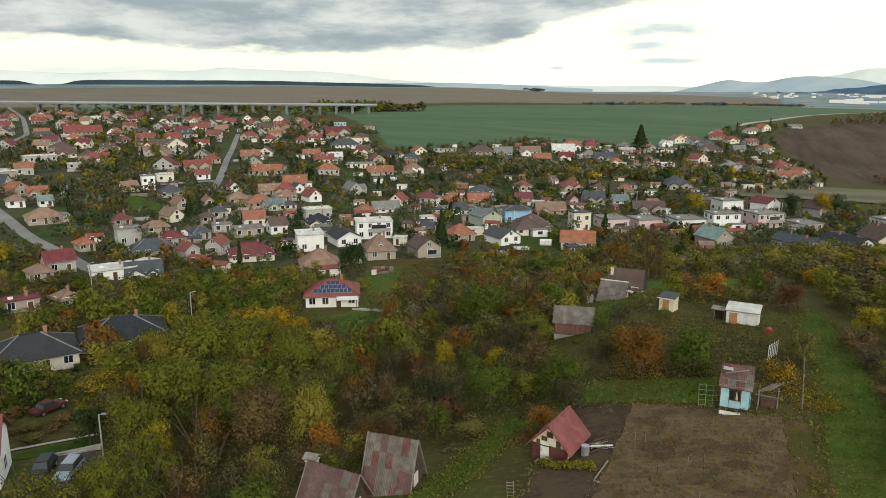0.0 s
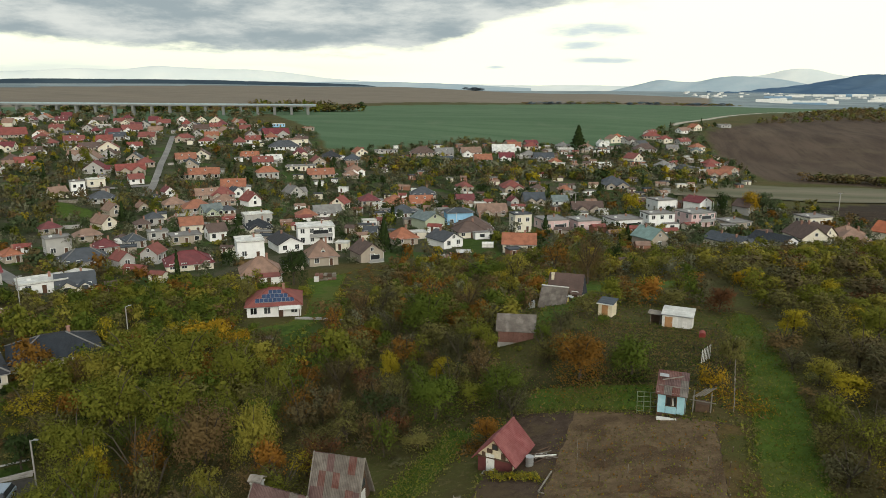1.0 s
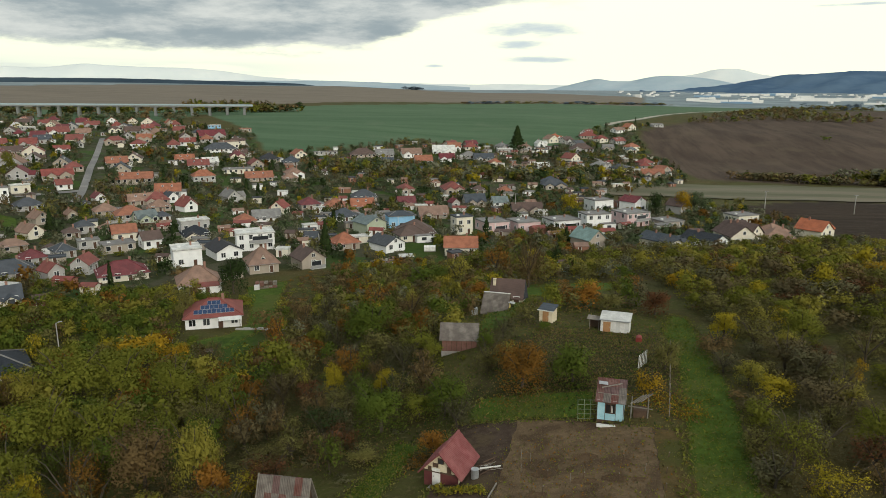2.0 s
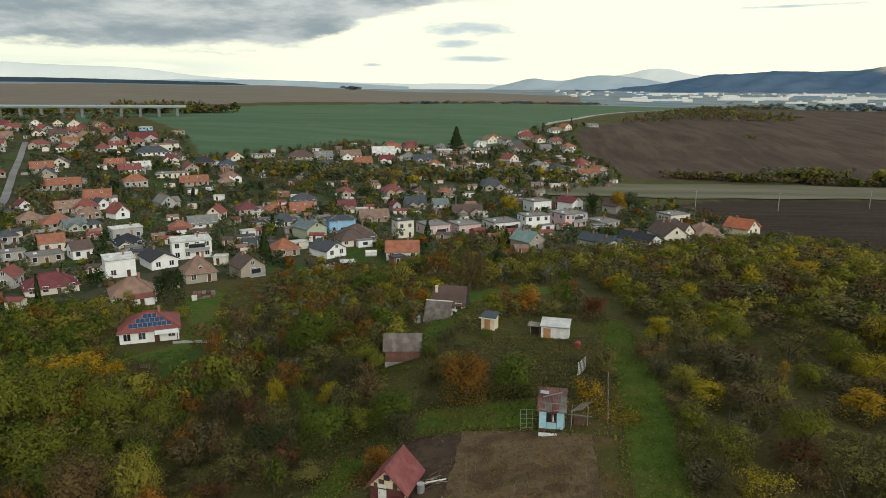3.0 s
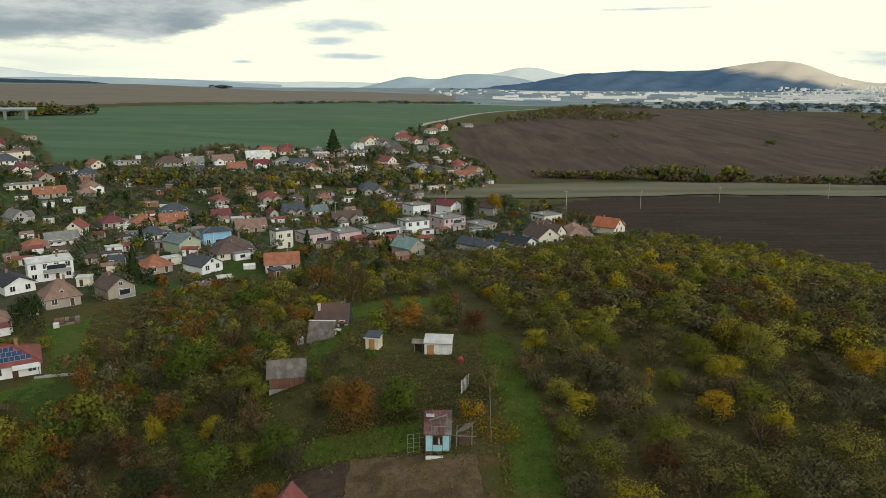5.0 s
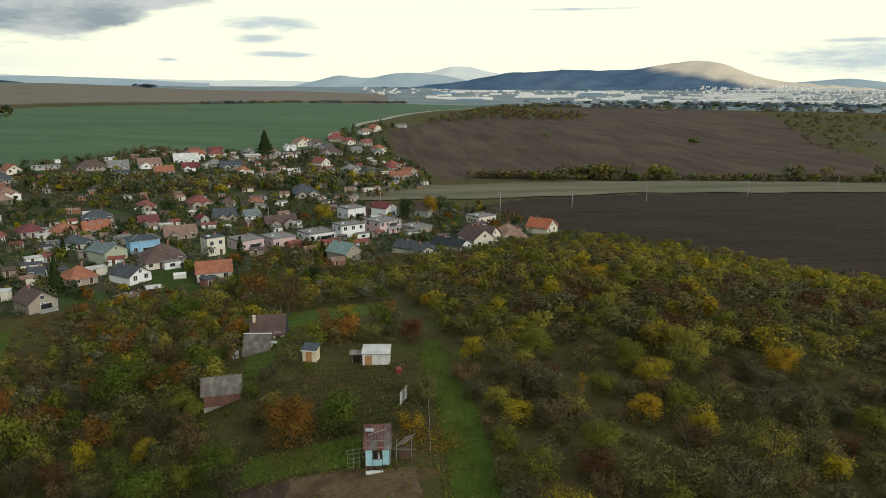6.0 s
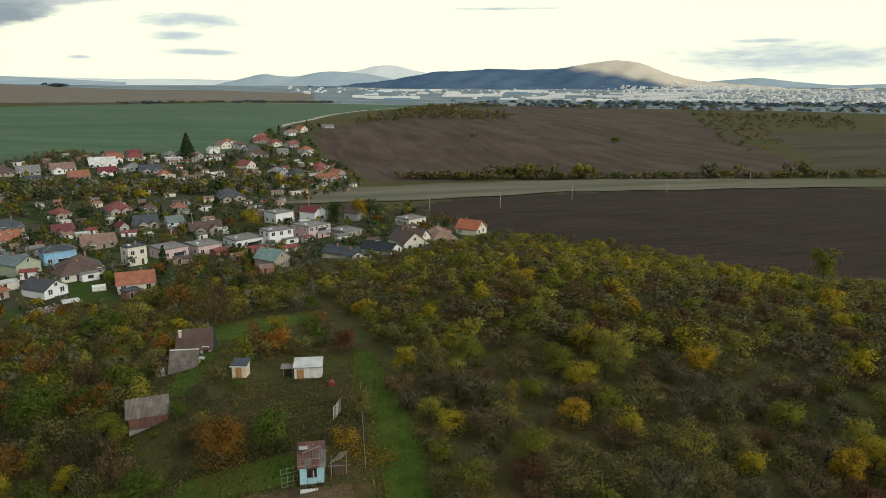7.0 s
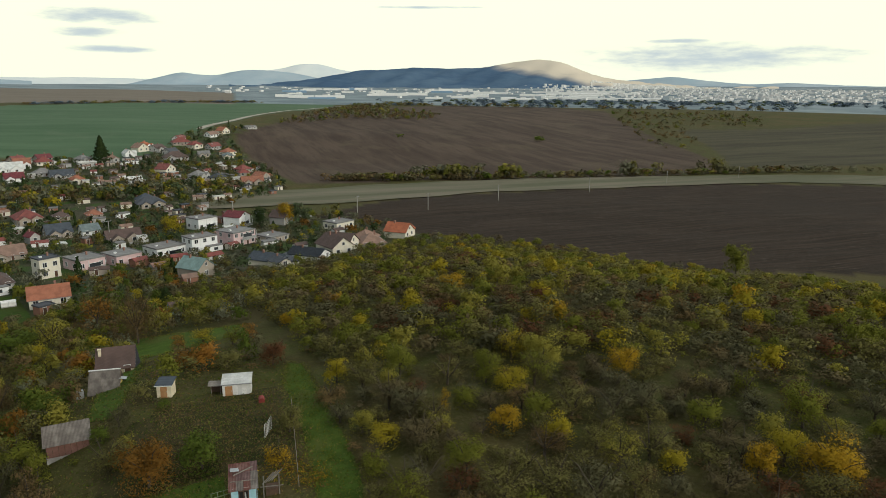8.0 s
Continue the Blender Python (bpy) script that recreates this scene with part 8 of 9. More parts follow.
OPEN_GROUND = [NEIGHBOUR_LAWN, PLOT, LANE, LAWN, DIAG, SLOPE, BACK_LAWN, SOLAR_LAWN, [(-74, 50), (-71, 51.5), (-66, 50), (-57, 45), (-53.5, 53), (-62, 60.5), (-66, 62)], [(-80, 58), (-68, 57), (-66, 66), (-76, 70)],
               clear_strip(-12.9, 87, 3.4, 11), clear_strip(-9.7, 106.5, 3.4, 12), [(-13.5, 92), (-5, 92), (-3, 128), (-10, 131)], [(-4, 110), (12, 109), (14, 124), (-4, 126)], clear_strip(-9, 119, 3.6, 5), clear_strip(-69.6, 128, 8.5, 13), clear_strip(7.5, 92, 3.0, 7),
               clear_strip(-1.5, 95, 2.0, 7), clear_strip(-9, 55, 3.2, 9), clear_strip(-21.4, 49, 4.0, 8), clear_strip(-26, 46, 3.5, 8), clear_strip(-90.6, 76, 7.5, 13), clear_strip(-88.6, 89.6, 6.5, 9),
               clear_strip(-87, 153, 6, 7), clear_strip(-79, 173, 4, 6), clear_strip(-68, 178, 4, 6), clear_strip(-66, 55, 5, 6), [(-72, 140), (-52, 140), (-58, 172), (-86, 186)], HILL_GRASS, clear_strip(-64, 53, 8, 13), clear_strip(-59, 51, 4.5, 10), clear_strip(-74.8, 63, 4, 8)]


def free(x, y, r, room=0.4):
    t = np.array(TAKEN)
    if (((x - t[:, 0]) ** 2 + (y - t[:, 1]) ** 2) < (t[:, 2] + r * room) ** 2).any():
        return False
    t = np.array(TREES)
    return not (((x - t[:, 0]) ** 2 + (y - t[:, 1]) ** 2) < (0.62 * (t[:, 2] + r)) ** 2).any()


def off_ground(X, Y, polys):
    k = np.ones(len(X), bool)
    for p in polys:
        k &= ~inside(p, X, Y)
    return X[k], Y[k]


STYLE = {"ash": "sparse", "grey": "sparse", "twig": "sparse", "moss": "sparse", "maroon": "sparse", "umber": "sparse"}


def choose(g, palette):
    names = list(palette)
    w = np.array([palette[n] for n in names], float)
    c = names[int(g.choice(len(names), p=w / w.sum()))]
    s = STYLE.get(c) or ("sparse" if g.random() < 0.3 else "leafy")
    return c, s


SCRUB = [(14.8, 38), (17.0, 70), (17.6, 98), (18.5, 118), (17, 136), (16, 150), (-2, 160), (-6, 186), (22, 190), (45, 196), (70, 214), (98, 236), (108, 250), (131, 214), (140, 174), (158, 156), (182, 128), (215, 110),
         (150, 66), (90, 38), (50, 20)]
SCRUB_MIX = {"olive": 17, "lime": 14, "yellow": 6, "moss": 34, "grey": 11, "twig": 13, "maroon": 4, "umber": 8, "gold": 1}
BARE_MIX = {"olive": 9, "lime": 7, "yellow": 4, "moss": 26, "grey": 26, "twig": 22, "maroon": 6, "umber": 9, "gold": 1.5}
EDGE_MIX = {"olive": 18, "lime": 24, "yellow": 10, "moss": 30, "twig": 8, "umber": 8, "grey": 5, "gold": 1}
rows, near = [], 0
X, Y, g = scatter(SCRUB, 3.4, 11)
X, Y = off_ground(X, Y, OPEN_GROUND)
for x, y in sorted(zip(X, Y), key=lambda p: p[0] ** 2 + p[1] ** 2):
    if math.degrees(math.atan2(x, y)) > 62 or not free(x, y, 1.9, 0.2):
        continue
    bare = noise.noise((x * 0.035, y * 0.035, 2.0)) + (0.35 if math.degrees(math.atan2(x, y)) > 36 and math.hypot(x, y) < 120 else 0)
    edge = math.hypot(x, y) > 150
    c, s = choose(g, EDGE_MIX if edge and bare < 0.15 else (BARE_MIX if bare > 0.05 else SCRUB_MIX))
    r = 1.5 + 1.6 * g.random() ** 1.6
    h = r * g.uniform(1.6, 2.2)
    if c in ("grey", "twig", "moss", "umber", "maroon"):
        r, h = r * 1.15, h * 0.84
    if math.hypot(x, y) > 190:
        r, h = r * 0.9, h * 0.65
    if math.hypot(x, y) < 96 and near < 190:
        tree(x, y, h, r, c, s, int(g.integers(0, 4)))
        near += 1
    else:
        rows.append((x, y, h, r, c, s))
grove("scrub_woodland", "dense autumn scrub of yellow-green and bare grey bushes", rows, True)

WEST = [(-13, 73), (-15, 64), (-19, 55), (-26, 52), (-24, 40), (-50, 38), (-58, 44), (-54, 56), (-62, 62), (-82, 60), (-98, 62), (-106, 84), (-104, 112), (-116, 122), (-108, 140), (-92, 144), (-84, 152), (-64, 166), (-58, 176),
        (-40, 186), (-28, 196), (-12, 196), (-6, 186), (-2, 160), (14, 150), (15, 136), (-3, 140), (1, 120), (12, 118), (12, 100), (-2, 101), (-3, 92), (-6, 84), (-10, 74)]
WEST_MIX = {"olive": 10, "green": 20, "lime": 3, "moss": 20, "grey": 8, "twig": 9, "umber": 20, "rust": 7, "orange": 2, "gold": 1, "maroon": 3, "yellow": 1.5, "dark": 4}
BACK_MIX = {"olive": 14, "lime": 8, "moss": 28, "ash": 14, "grey": 8, "twig": 8, "yellow": 3, "gold": 1, "umber": 18, "green": 10, "rust": 4, "orange": 1.5}
rows, near = [], 0
X, Y, g = scatter(WEST, 3.4, 12)
X, Y = off_ground(X, Y, OPEN_GROUND)
for x, y in sorted(zip(X, Y), key=lambda p: p[0] ** 2 + p[1] ** 2):
    r = g.uniform(1.6, 3.0)
    if not free(x, y, r, 0.3):
        continue
    c, s = choose(g, {"olive": 36, "lime": 12, "green": 30, "yellow": 4, "moss": 16, "umber": 6, "rust": 5} if x < -38 and (y < 100 or x < -62) else (WEST_MIX if y < 112 else BACK_MIX))
    if x < -38 and y < 100:
        r *= 1.2
    h = g.uniform(3.4, 6.0) * (1.3 if x < -38 and y < 100 else 0.95)
    if math.hypot(x, y) < 92 and near < 100:
        tree(x, y, h, r, c, s, int(g.integers(0, 4)))
        near += 1
    else:
        rows.append((x, y, h, r, c, s))
grove("garden_woodland", "overgrown gardens of olive, brown and bare trees", rows, True)

# low weeds and brush between the trees
rows = []
for poly, seed in ((SCRUB, 21), (WEST, 22)):
    X, Y, g = scatter(poly, 3.2, seed)
    X, Y = off_ground(X, Y, OPEN_GROUND[:9] + [HILL_GRASS])
    for x, y in zip(X, Y):
        if math.degrees(math.atan2(x, y)) < 60 and math.hypot(x, y) < 130 and all((x - a) ** 2 + (y - b) ** 2 > (c * 0.8) ** 2 for a, b, c in TAKEN if b < 140):
            rows.append((x, y, g.uniform(0.5, 1.3), g.uniform(0.9, 1.6), ("moss", "twig", "umber", "grey", "olive", "moss")[int(g.integers(0, 6))], "twig" if g.random() < 0.6 else "leafy"))
X, Y, g = scatter([(-74, 142), (-56, 136), (-48, 146), (-52, 176), (-66, 178), (-70, 160)], 2.4, 23)
for x, y in zip(X, Y):
    if not inside(SOLAR_LAWN, x, y) and all((x - a) ** 2 + (y - b) ** 2 > c * c for a, b, c in TAKEN):
        rows.append((x, y, g.uniform(0.5, 1.3), g.uniform(0.9, 1.7), ("umber", "twig", "moss", "umber", "olive", "rust")[int(g.integers(0, 6))], "leafy"))
for k in range(26):
    x, y = -9.6 + 0.16 * k, 52.6 - 0.02 * k
    rows.append((x, y + g.uniform(-0.5, 0.3), g.uniform(0.7, 1.1), 0.55, ("yellow", "olive", "lime")[k % 3], "leafy"))
grove("undergrowth", "low brown and green undergrowth and weeds", rows)

rows = []
X, Y, g = scatter([(-182, 137), (-165, 152), (-142, 165), (-118, 150), (-108, 128), (-104, 106), (-112, 84), (-124, 88)], 3.4, 33)
for x, y in zip(X, Y):
    r = g.uniform(1.2, 2.6)
    if all((x - a) ** 2 + (y - b) ** 2 > (c * 0.9 + r * 0.4) ** 2 for a, b, c in TAKEN) and near_line(np.array([x]), np.array([y]), MAIN_ROAD, 4.5)[0]:
        d = math.hypot(x, y)
        low = any((x * (1 + 7 / d) - a) ** 2 + (y * (1 + 7 / d) - b) ** 2 < (c + 1) ** 2 for a, b, c in TAKEN)
        c, s = choose(g, {"green": 18, "moss": 20, "dark": 10, "olive": 14, "twig": 16, "umber": 14, "lime": 8, "rust": 3})
        rows.append((x, y, g.uniform(1.4, 2.6) if low else g.uniform(2.6, 5.2), r, c, s))
for _ in range(240):
    x, y = g.uniform(-98, -63), g.uniform(56, 84)
    if not any(bool(inside(q, np.array(x), np.array(y))) for q in (OPEN_GROUND[8],)) and all((x - a) ** 2 + (y - b) ** 2 > (c * 0.9) ** 2 for a, b, c in TAKEN) and math.hypot(x + 74.8, y - 62) > 2.8:
        rows.append((x, y, g.uniform(0.6, 1.5), g.uniform(0.9, 1.8), ("moss", "umber", "green", "olive", "umber", "dark")[int(g.integers(0, 6))], "leafy"))
grove("garden_shrubs", "dark green and brown shrubs round the near houses", rows, True)

rows = []
X, Y, g = scatter([(-62, 178), (-42, 187), (-31, 182), (-29, 198), (-20, 205), (-14, 238), (2, 250), (20, 238), (16, 210), (40, 214), (62, 224), (96, 252), (100, 244), (70, 213), (45, 195), (22, 189), (-6, 185), (-30, 178)], 3.5, 34)
X, Y = off_ground(X, Y, [NEIGHBOUR_LAWN])
for x, y in zip(X, Y):
    r = g.uniform(1.5, 2.9)
    if all((x - a) ** 2 + (y - b) ** 2 > (c * 0.9 + r * 0.4) ** 2 for a, b, c in TAKEN):
        d = math.hypot(x, y)
        low = any((x * (1 + q / d) - a) ** 2 + (y * (1 + q / d) - b) ** 2 < c * c for a, b, c in TAKEN for q in (6, 12))
        c, s = choose(g, BACK_MIX)
        rows.append((x, y, g.uniform(1.2, 2.2) if low else g.uniform(2.6, 5.4), min(r, 1.9) if low else r, c, s))
grove("orchard_trees", "autumn garden trees and bushes behind the last houses", rows, True)

VILLAGE_MIX = {"fir": 26, "ash": 26, "moss": 10, "grey": 14, "twig": 10, "umber": 4, "olive": 7, "lime": 3, "yellow": 2, "rust": 1, "dark": 9}
WILD_MIX = {"twig": 16, "ash": 24, "umber": 10, "grey": 18, "moss": 14, "fir": 10, "olive": 6, "yellow": 4, "lime": 3, "rust": 2, "dark": 3}
rows = []
X, Y, g = scatter(VILLAGE, 6.0, 31)
k = np.ones(len(X), bool)
for line in ROADS:
    k &= near_line(X, Y, line, 6.0)
X, Y = X[k], Y[k]
for x, y in zip(X, Y):
    if math.hypot(x, y) > 560 and g.random() < 0.4:
        continue
    r = g.uniform(1.5, 3.2)
    if inside(NORTH_GREEN, x, y) or inside(PADDOCK, x, y) or inside(NEIGHBOUR_LAWN, x, y) or any((x - a) ** 2 + (y - b) ** 2 < (c * 0.85 + r * 0.5) ** 2 for a, b, c in TAKEN) or math.sin(x * 0.05) * math.sin(y * 0.043) > 0.75:
        continue
    # trees standing just before a house stay low
    d = math.hypot(x, y)
    low = any((x * (1 + 7 / d) - a) ** 2 + (y * (1 + 7 / d) - b) ** 2 < (c + 1) ** 2 for a, b, c in TAKEN)
    wild = inside(WILD, x, y) or noise.noise((x * 0.018, y * 0.018, 7.0)) > 0.28
    c, s = choose(g, WILD_MIX if wild else VILLAGE_MIX)
    s = "conifer" if c == "dark" and g.random() < 0.22 else s
    h = g.uniform(1.8, 3.4) if low else g.uniform(3.2, 6.4) * (1.3 if wild else 1.0)
    r = min(r, 2.3) if low else r * (1.25 if wild else 1.0)
    rows.append((x, y, h * (1.25 if s == "conifer" and not low else 1), r * (0.75 if s == "conifer" else 1), c, s))
grove("village_trees", "garden trees and hedges between village houses", rows)


def belt(name, label, line, n, h, r, palette, seed, spread=4.0):
    """Bushes strewn along a line."""
    g = np.random.default_rng(seed)
    pts = [Vector(p) for p in line]
    rows = []
    for k in range(n):
        u = g.random() * (len(pts) - 1)
        p = pts[int(u)].lerp(pts[int(u) + 1], u - int(u))
        c, s = choose(g, palette)
        q = g.uniform(0.6, 1.2)
        rows.append((p.x + g.normal() * spread, p.y + g.normal() * spread, h * q, r * q, c, s))
    return grove(name, label, rows)


HEDGE_MIX = {"moss": 14, "grey": 24, "olive": 5, "umber": 22, "green": 7, "lime": 1, "twig": 24, "ash": 14}
belt("field_hedge", "row of autumn bushes along the field edge", [(104, 466), (131, 459), (156, 450), (196, 440), (236, 428), (289, 421), (372, 408), (440, 397), (560, 350)], 360, 5.6, 4.0, HEDGE_MIX, 41, 2.5)
belt("willow_clump", "tall pale yellow-green willows at the field edge", [(166, 452), (187, 447), (207, 441)], 30, 11.5, 6.2, {"lime": 1, "olive": 3, "moss": 5, "ash": 6}, 42, 3.0)
belt("willow_clump", "pale yellow-green willow at the field edge", [(222, 431), (229, 430)], 9, 12, 6, {"lime": 2, "olive": 3, "moss": 4, "ash": 3}, 43, 2.0)
belt("willow_clump", "tall grey-green willows at the field edge", [(309, 417), (315, 416), (380, 411), (390, 410)], 18, 12, 6, {"moss": 5, "grey": 3, "ash": 4}, 44, 2.5)
rows = []
for poly, step, seed, h, keep in (([(114, 803), (187, 951), (288, 1180), (370, 1380), (420, 1330), (347, 1082), (394, 984), (332, 868), (276, 860), (214, 873), (163, 833)], 10.5, 51, 6.5, 0.85), ([(757, 1084), (838, 924), (861, 829), (755, 725), (647, 765), (505, 553), (442, 552), (505, 660)], 14, 52, 5.5, 0.5),
                                  ([(730, 1010), (763, 850), (816, 790), (896, 869), (869, 966)], 13, 53, 7, 0.5), ([(-504, 880), (-397, 823), (-400, 960), (-480, 1040), (-540, 960)], 12, 54, 9, 0.8)):
    X, Y, g = scatter(poly, step, seed)
    for x, y in zip(X, Y):
        if g.random() < keep:
            c, s = choose(g, HEDGE_MIX)
            rows.append((x, y, h * g.uniform(0.6, 1.3), g.uniform(2.8, 5.2), c, s))
grove("copse", "scattered copses and hedges on the ridge", rows)
belt("tree_belt", "belt of yellow-green trees through the village", [(-141, 400), (-100, 405), (-51, 420), (-7, 432), (30, 440)], 260, 8, 4, {"olive": 12, "lime": 5, "moss": 14, "ash": 22, "fir": 18, "umber": 8, "yellow": 3, "twig": 14, "dark": 4}, 45, 11)
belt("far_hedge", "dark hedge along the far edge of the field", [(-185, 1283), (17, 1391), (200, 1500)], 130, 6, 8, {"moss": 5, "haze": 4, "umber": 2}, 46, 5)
belt("far_hedge", "grey-green trees before the viaduct", [(-620, 560), (-520, 590), (-430, 620), (-380, 690)], 110, 9, 6, {"ash": 5, "fir": 4, "grey": 3, "umber": 2}, 50, 14)
belt("far_hedge", "dark trees behind the viaduct", [(-640, 640), (-520, 720), (-400, 800), (-330, 830)], 150, 10, 8, {"moss": 4, "dark": 3, "umber": 3, "olive": 3}, 47, 9)
belt("lone_bushes", "single dark bushes standing in the fields", [(461, 644), (466, 648), (-103, 697), (-98, 697)], 3, 7, 7, {"green": 1}, 48, 1)
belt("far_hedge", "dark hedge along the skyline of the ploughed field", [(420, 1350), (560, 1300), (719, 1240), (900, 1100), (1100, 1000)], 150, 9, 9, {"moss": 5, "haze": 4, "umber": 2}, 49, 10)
belt("town_trees", "hazy blue-grey trees among the outskirts of the town", [(700, 1560), (1000, 1500), (1350, 1350), (1700, 1100)], 300, 9, 13, {"haze": 6, "fir": 2}, 64, 120)
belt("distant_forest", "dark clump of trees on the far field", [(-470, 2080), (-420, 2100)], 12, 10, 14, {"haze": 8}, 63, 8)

# ---- far town and hills ----
FAR_WALL = wall_material("far_town_wall", (0.72, 0.71, 0.68))
FAR_ROOF = wall_material("far_town_roof", (0.34, 0.25, 0.21))
FAR_SHED = wall_material("far_warehouse", (0.80, 0.79, 0.75))
FAR_BLUE = wall_material("far_blue_hall", (0.22, 0.34, 0.46))


MOUNTAIN = [(5.5, -2), (6.9, 21), (9.5, 41), (12.1, 68), (13.8, 92), (15.6, 116), (18.2, 123), (19.6, 134), (22.7, 128), (24.9, 131), (26.2, 151), (27.1, 162), (29.3, 181), (30.8, 174), (31.9, 148), (33.2, 104), (34.5, 74), (36.2, 54), (38.3, 38), (42.0, 20), (47.0, -4)]


def slope_of(pts, dist, depth, az, u):
    """Distance and height of a place on a hill range, by bearing and share of the climb."""
    r = dist - depth * (1 - u)
    base = float(land(r * math.sin(radians(az)), r * math.cos(radians(az)))) - 4
    top = float(np.interp(az, [p[0] for p in pts], [p[1] for p in pts]))
    return r, base + max(top - base, 0) * u * u * (3 - 2 * u)


def far_town():
    g = np.random.default_rng(71)
    v, f, mi = [], [], []

    def block(x, y, w, d, h, m, turn, z=None):
        z = float(land(x, y)) if z is None else z
        ca, sa = math.cos(turn), math.sin(turn)
        k = len(v)
        for zz in (z - 2, z + h):
            for sx, sy in ((-1, -1), (1, -1), (1, 1), (-1, 1)):
                v.append((x + sx * w / 2 * ca - sy * d / 2 * sa, y + sx * w / 2 * sa + sy * d / 2 * ca, zz))
        f.extend([(k + a, k + (a + 1) % 4, k + 4 + (a + 1) % 4, k + 4 + a) for a in range(4)] + [(k + 4, k + 5, k + 6, k + 7)])
        mi.extend([m] * 4 + [1 if m == 0 and g.random() < 0.6 else m])

    for _ in range(1500):
        az = g.normal(46, 8) if g.random() < 0.6 else g.uniform(4, 64)
        r = 2100 + 1500 * g.random() ** 0.8
        if az < 30 and g.random() < 0.7:
            continue
        x, y = r * math.sin(radians(az)), r * math.cos(radians(az))
        s = g.uniform(6, 13)
        block(x, y, s * g.uniform(1, 2.0), s, g.uniform(3, 6.5), 0, g.uniform(0, 3))
    # houses climbing the end of the mountain that is painted sunlit
    for _ in range(1300):
        az, u = g.normal(37, 3.2), 0.05 + 0.45 * g.random() ** 1.3
        if az < 28 or az > 47 or (az < 33.5 and u > 0.22):
            continue
        r, z = slope_of(MOUNTAIN, 4500, 900, az, u)
        s = g.uniform(5, 10)
        block(r * math.sin(radians(az)), r * math.cos(radians(az)), s * g.uniform(1, 1.9), s, g.uniform(4, 7), 2, g.uniform(0, 3), z)
    for _ in range(64):
        az, r = g.uniform(9, 38), g.uniform(2000, 3300)
        x, y = r * math.sin(radians(az)), r * math.cos(radians(az))
        block(x, y, g.uniform(35, 120), g.uniform(20, 40), g.uniform(4, 9), 2 if g.random() < 0.85 else 3, -radians(az))
    me = polymesh("far_town", v, f, [FAR_WALL, FAR_ROOF, FAR_SHED, FAR_BLUE], mi)
    return tagged(new("far_town", me), "distant town of pale houses and warehouses", "town", kind="stuff")


far_town()


def hill_material(name, a, b, lit=None):
    m = Mat(name, 1.0, spec=0.0)
    p = m.pos()
    c = m.mix(m.step(m.noise(p, 0.004, 7, 0.65), 0.35, 0.7), a, b)
    # sunlight painted as a lighter colour past a slanting, uneven line
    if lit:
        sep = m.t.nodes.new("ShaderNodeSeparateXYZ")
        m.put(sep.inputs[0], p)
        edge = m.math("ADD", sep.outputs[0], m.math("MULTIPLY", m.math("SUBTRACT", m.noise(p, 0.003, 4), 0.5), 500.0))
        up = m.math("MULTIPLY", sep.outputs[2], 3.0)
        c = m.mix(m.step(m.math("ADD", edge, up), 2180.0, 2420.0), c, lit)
    return m.color(c).m


def skyline(name, label, dist, pts, mat, depth=900, rough=6, seed=1):
    """A range of hills: bearing and height of its crest, with slopes on both sides."""
    az = np.arange(pts[0][0], pts[-1][0] + 0.01, 0.12)
    hz = np.interp(az, [p[0] for p in pts], [p[1] for p in pts])
    hz = np.convolve(np.pad(hz, 4, "edge"), np.ones(9) / 9, "valid")
    g = np.random.default_rng(seed)
    co = []
    steps = np.linspace(0, 1, 12)
    for s in steps:
        r = dist - depth * (1 - s)
        w = s * s * (3 - 2 * s)
        k = (np.sin(az * 0.9 + s * 7) + np.sin(az * 2.3 - s * 11 + seed)) * rough * 3 * s * (1 - s) + np.interp(az, az[::3], g.normal(size=len(az[::3]))) * rough * 0.12 * s
        x, y = r * np.sin(np.radians(az)), r * np.cos(np.radians(az))
        base = land(x, y) - 4
        co.append(np.stack([x, y, base + np.maximum(hz - base, 0) * w + k], 1))
    n = len(az)
    co = np.concatenate(co)
    i, j = np.meshgrid(np.arange(n - 1), np.arange(len(steps) - 1))
    q = np.stack([j * n + i, j * n + i + 1, (j + 1) * n + i + 1, (j + 1) * n + i], -1).reshape(-1, 4)
    return tagged(new(name, mesh_from(co, q, name, mat, True)), label, "hills", kind="structure")


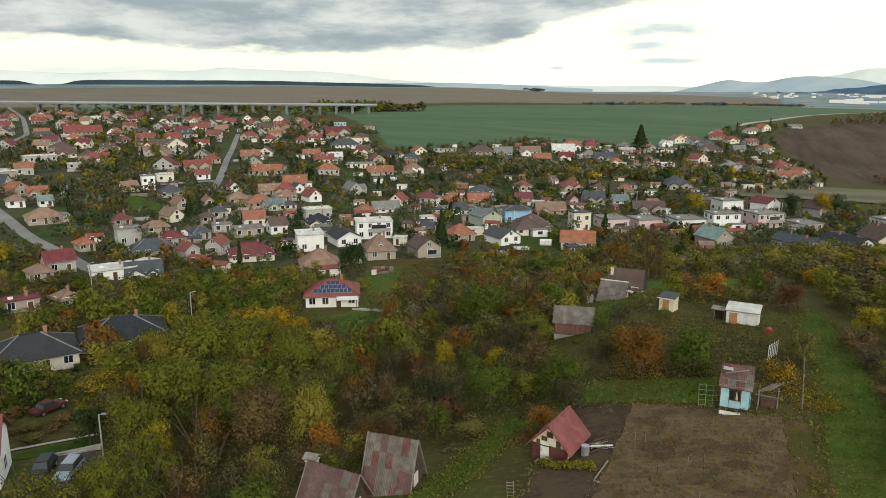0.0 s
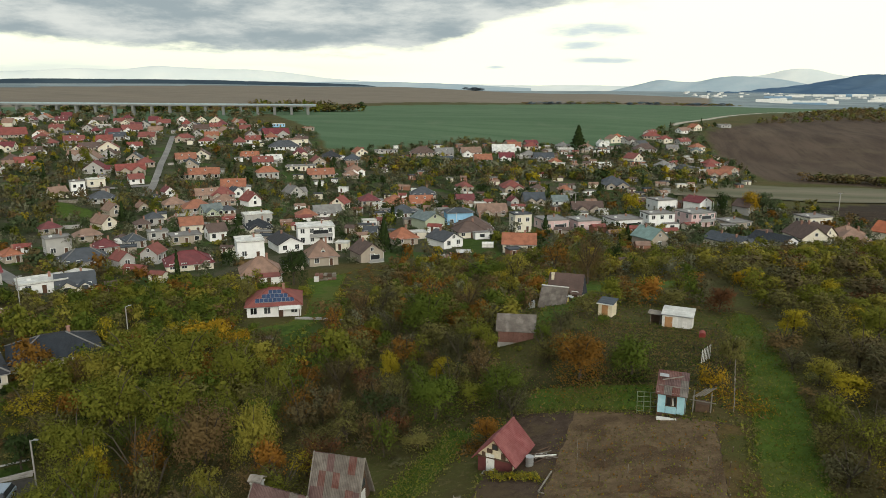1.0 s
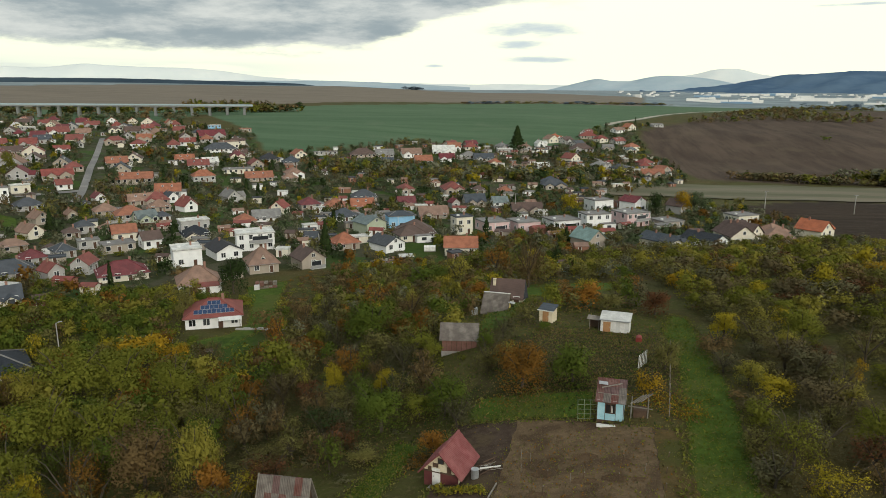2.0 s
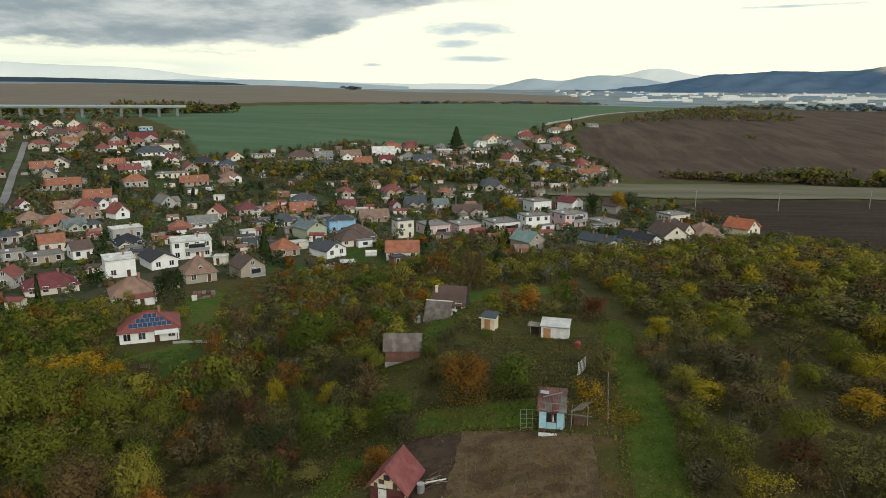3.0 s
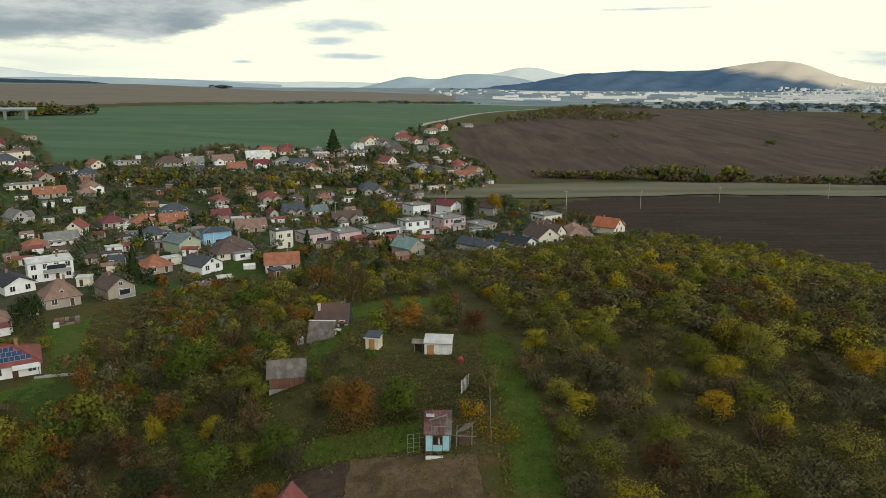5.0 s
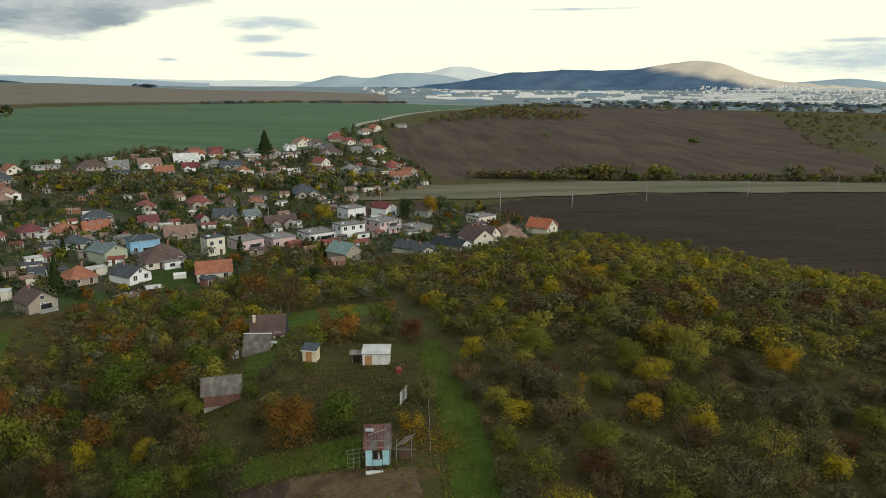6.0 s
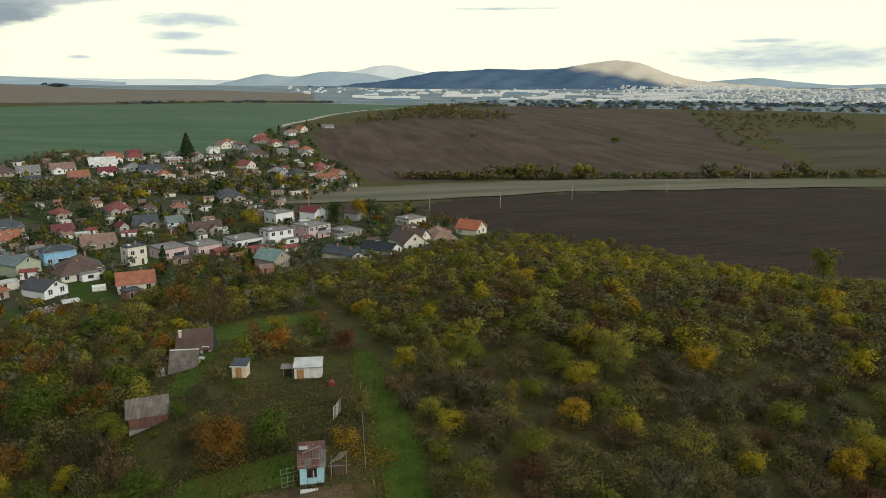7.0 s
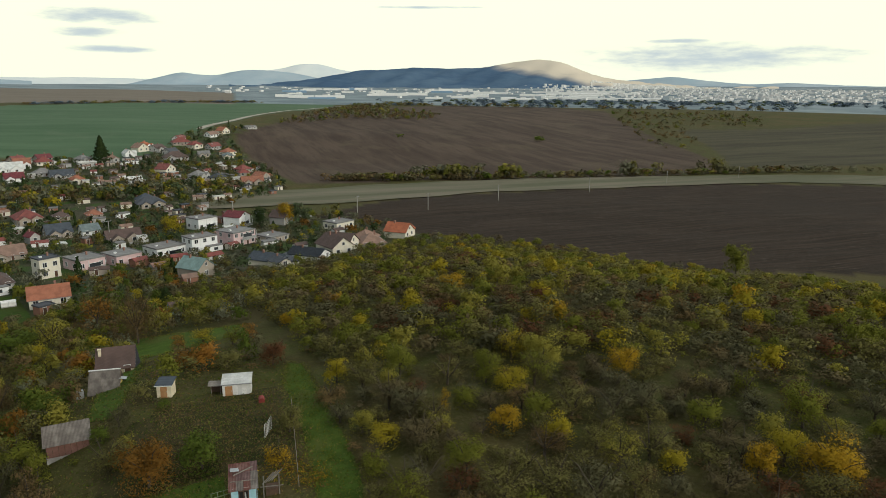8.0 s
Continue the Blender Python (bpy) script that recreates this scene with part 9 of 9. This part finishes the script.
# woods blued by painted haze; the tan end is sunlight put into the colour
HILL_BLUE = hill_material("wooded_haze_lit_hill", (0.066, 0.112, 0.178), (0.104, 0.158, 0.218), (0.62, 0.54, 0.42))
# paleness of these two ranges is distance haze put into the colour
HILL_MID = hill_material("haze_blue_hill", (0.32, 0.40, 0.44), (0.40, 0.46, 0.48))
HILL_PALE = hill_material("haze_grey_hill", (0.62, 0.66, 0.64), (0.70, 0.72, 0.68))
# blue of the far trees is distance haze painted into the material
HILL_FOREST = hill_material("haze_blue_forest", (0.036, 0.054, 0.072), (0.056, 0.080, 0.098))
skyline('mountain', 'long wooded mountain above the town', 4500, MOUNTAIN, HILL_BLUE, 900, 9, 1)
skyline('hill_range', 'hazy pale blue hills beyond the plain', 4750, [(-3.3, 7), (-1.6, 33), (0.2, 66), (1.4, 90), (2.2, 107), (3.3, 90), (4.8, 87), (6.2, 115), (7.5, 122), (8.7, 116), (10.4, 102), (12.1, 74), (13.8, 32)], HILL_MID, 400, 4, 2)
skyline('hill_range', 'faint hazy pale hills on the horizon', 4880, [(-16.9, 57), (-12.5, 64), (-9.4, 65), (-7.4, 68), (-5.3, 72), (-2.5, 69), (-0.2, 63), (4.5, 78), (7.4, 110), (9.6, 132), (10.4, 154), (11.5, 165), (12.6, 158), (13.9, 126), (15.6, 105), (18.3, 83), (20.9, 68)], HILL_PALE, 250, 3, 3)
skyline('hill_range', 'faint hazy pale hills on the horizon', 4850, [(35.0, 48), (37.5, 69), (39.5, 83), (41.9, 59), (44.7, 36), (47.6, 46), (51.2, 31), (57.6, 15)], HILL_MID, 300, 3, 4)
skyline('hill_range', 'faint hazy pale hills on the horizon', 4900, [(-55.3, 132), (-50.6, 162), (-48.7, 155), (-46.6, 147), (-43.7, 156), (-41.1, 172), (-38.7, 163), (-35.9, 193), (-34.7, 183), (-31.7, 174), (-29.2, 171), (-26.6, 154), (-23.9, 120), (-20.4, 98), (-17.7, 90), (-14.1, 82), (-9.7, 73), (-4.6, 65)], HILL_PALE, 250, 3, 5)
skyline('hill_range', 'hazy pale blue wooded rise beyond the fields', 4300, [(-29.2, 77), (-25.7, 87), (-22.1, 87), (-18.6, 87), (-15.0, 79), (-11.5, 66), (-7.5, 49)], HILL_MID, 500, 3, 6)
skyline('forest_strip', 'low dark forest strip on the far hill, blue with haze', 2280, [(-60, 66), (-53, 67), (-49.5, 66), (-48.8, 56), (-47, 55), (-46.2, 67), (-44, 70), (-40, 69), (-36, 69), (-32, 67), (-28, 63), (-24, 59), (-21, 55), (-19.5, 46)], HILL_FOREST, 140, 2, 8)
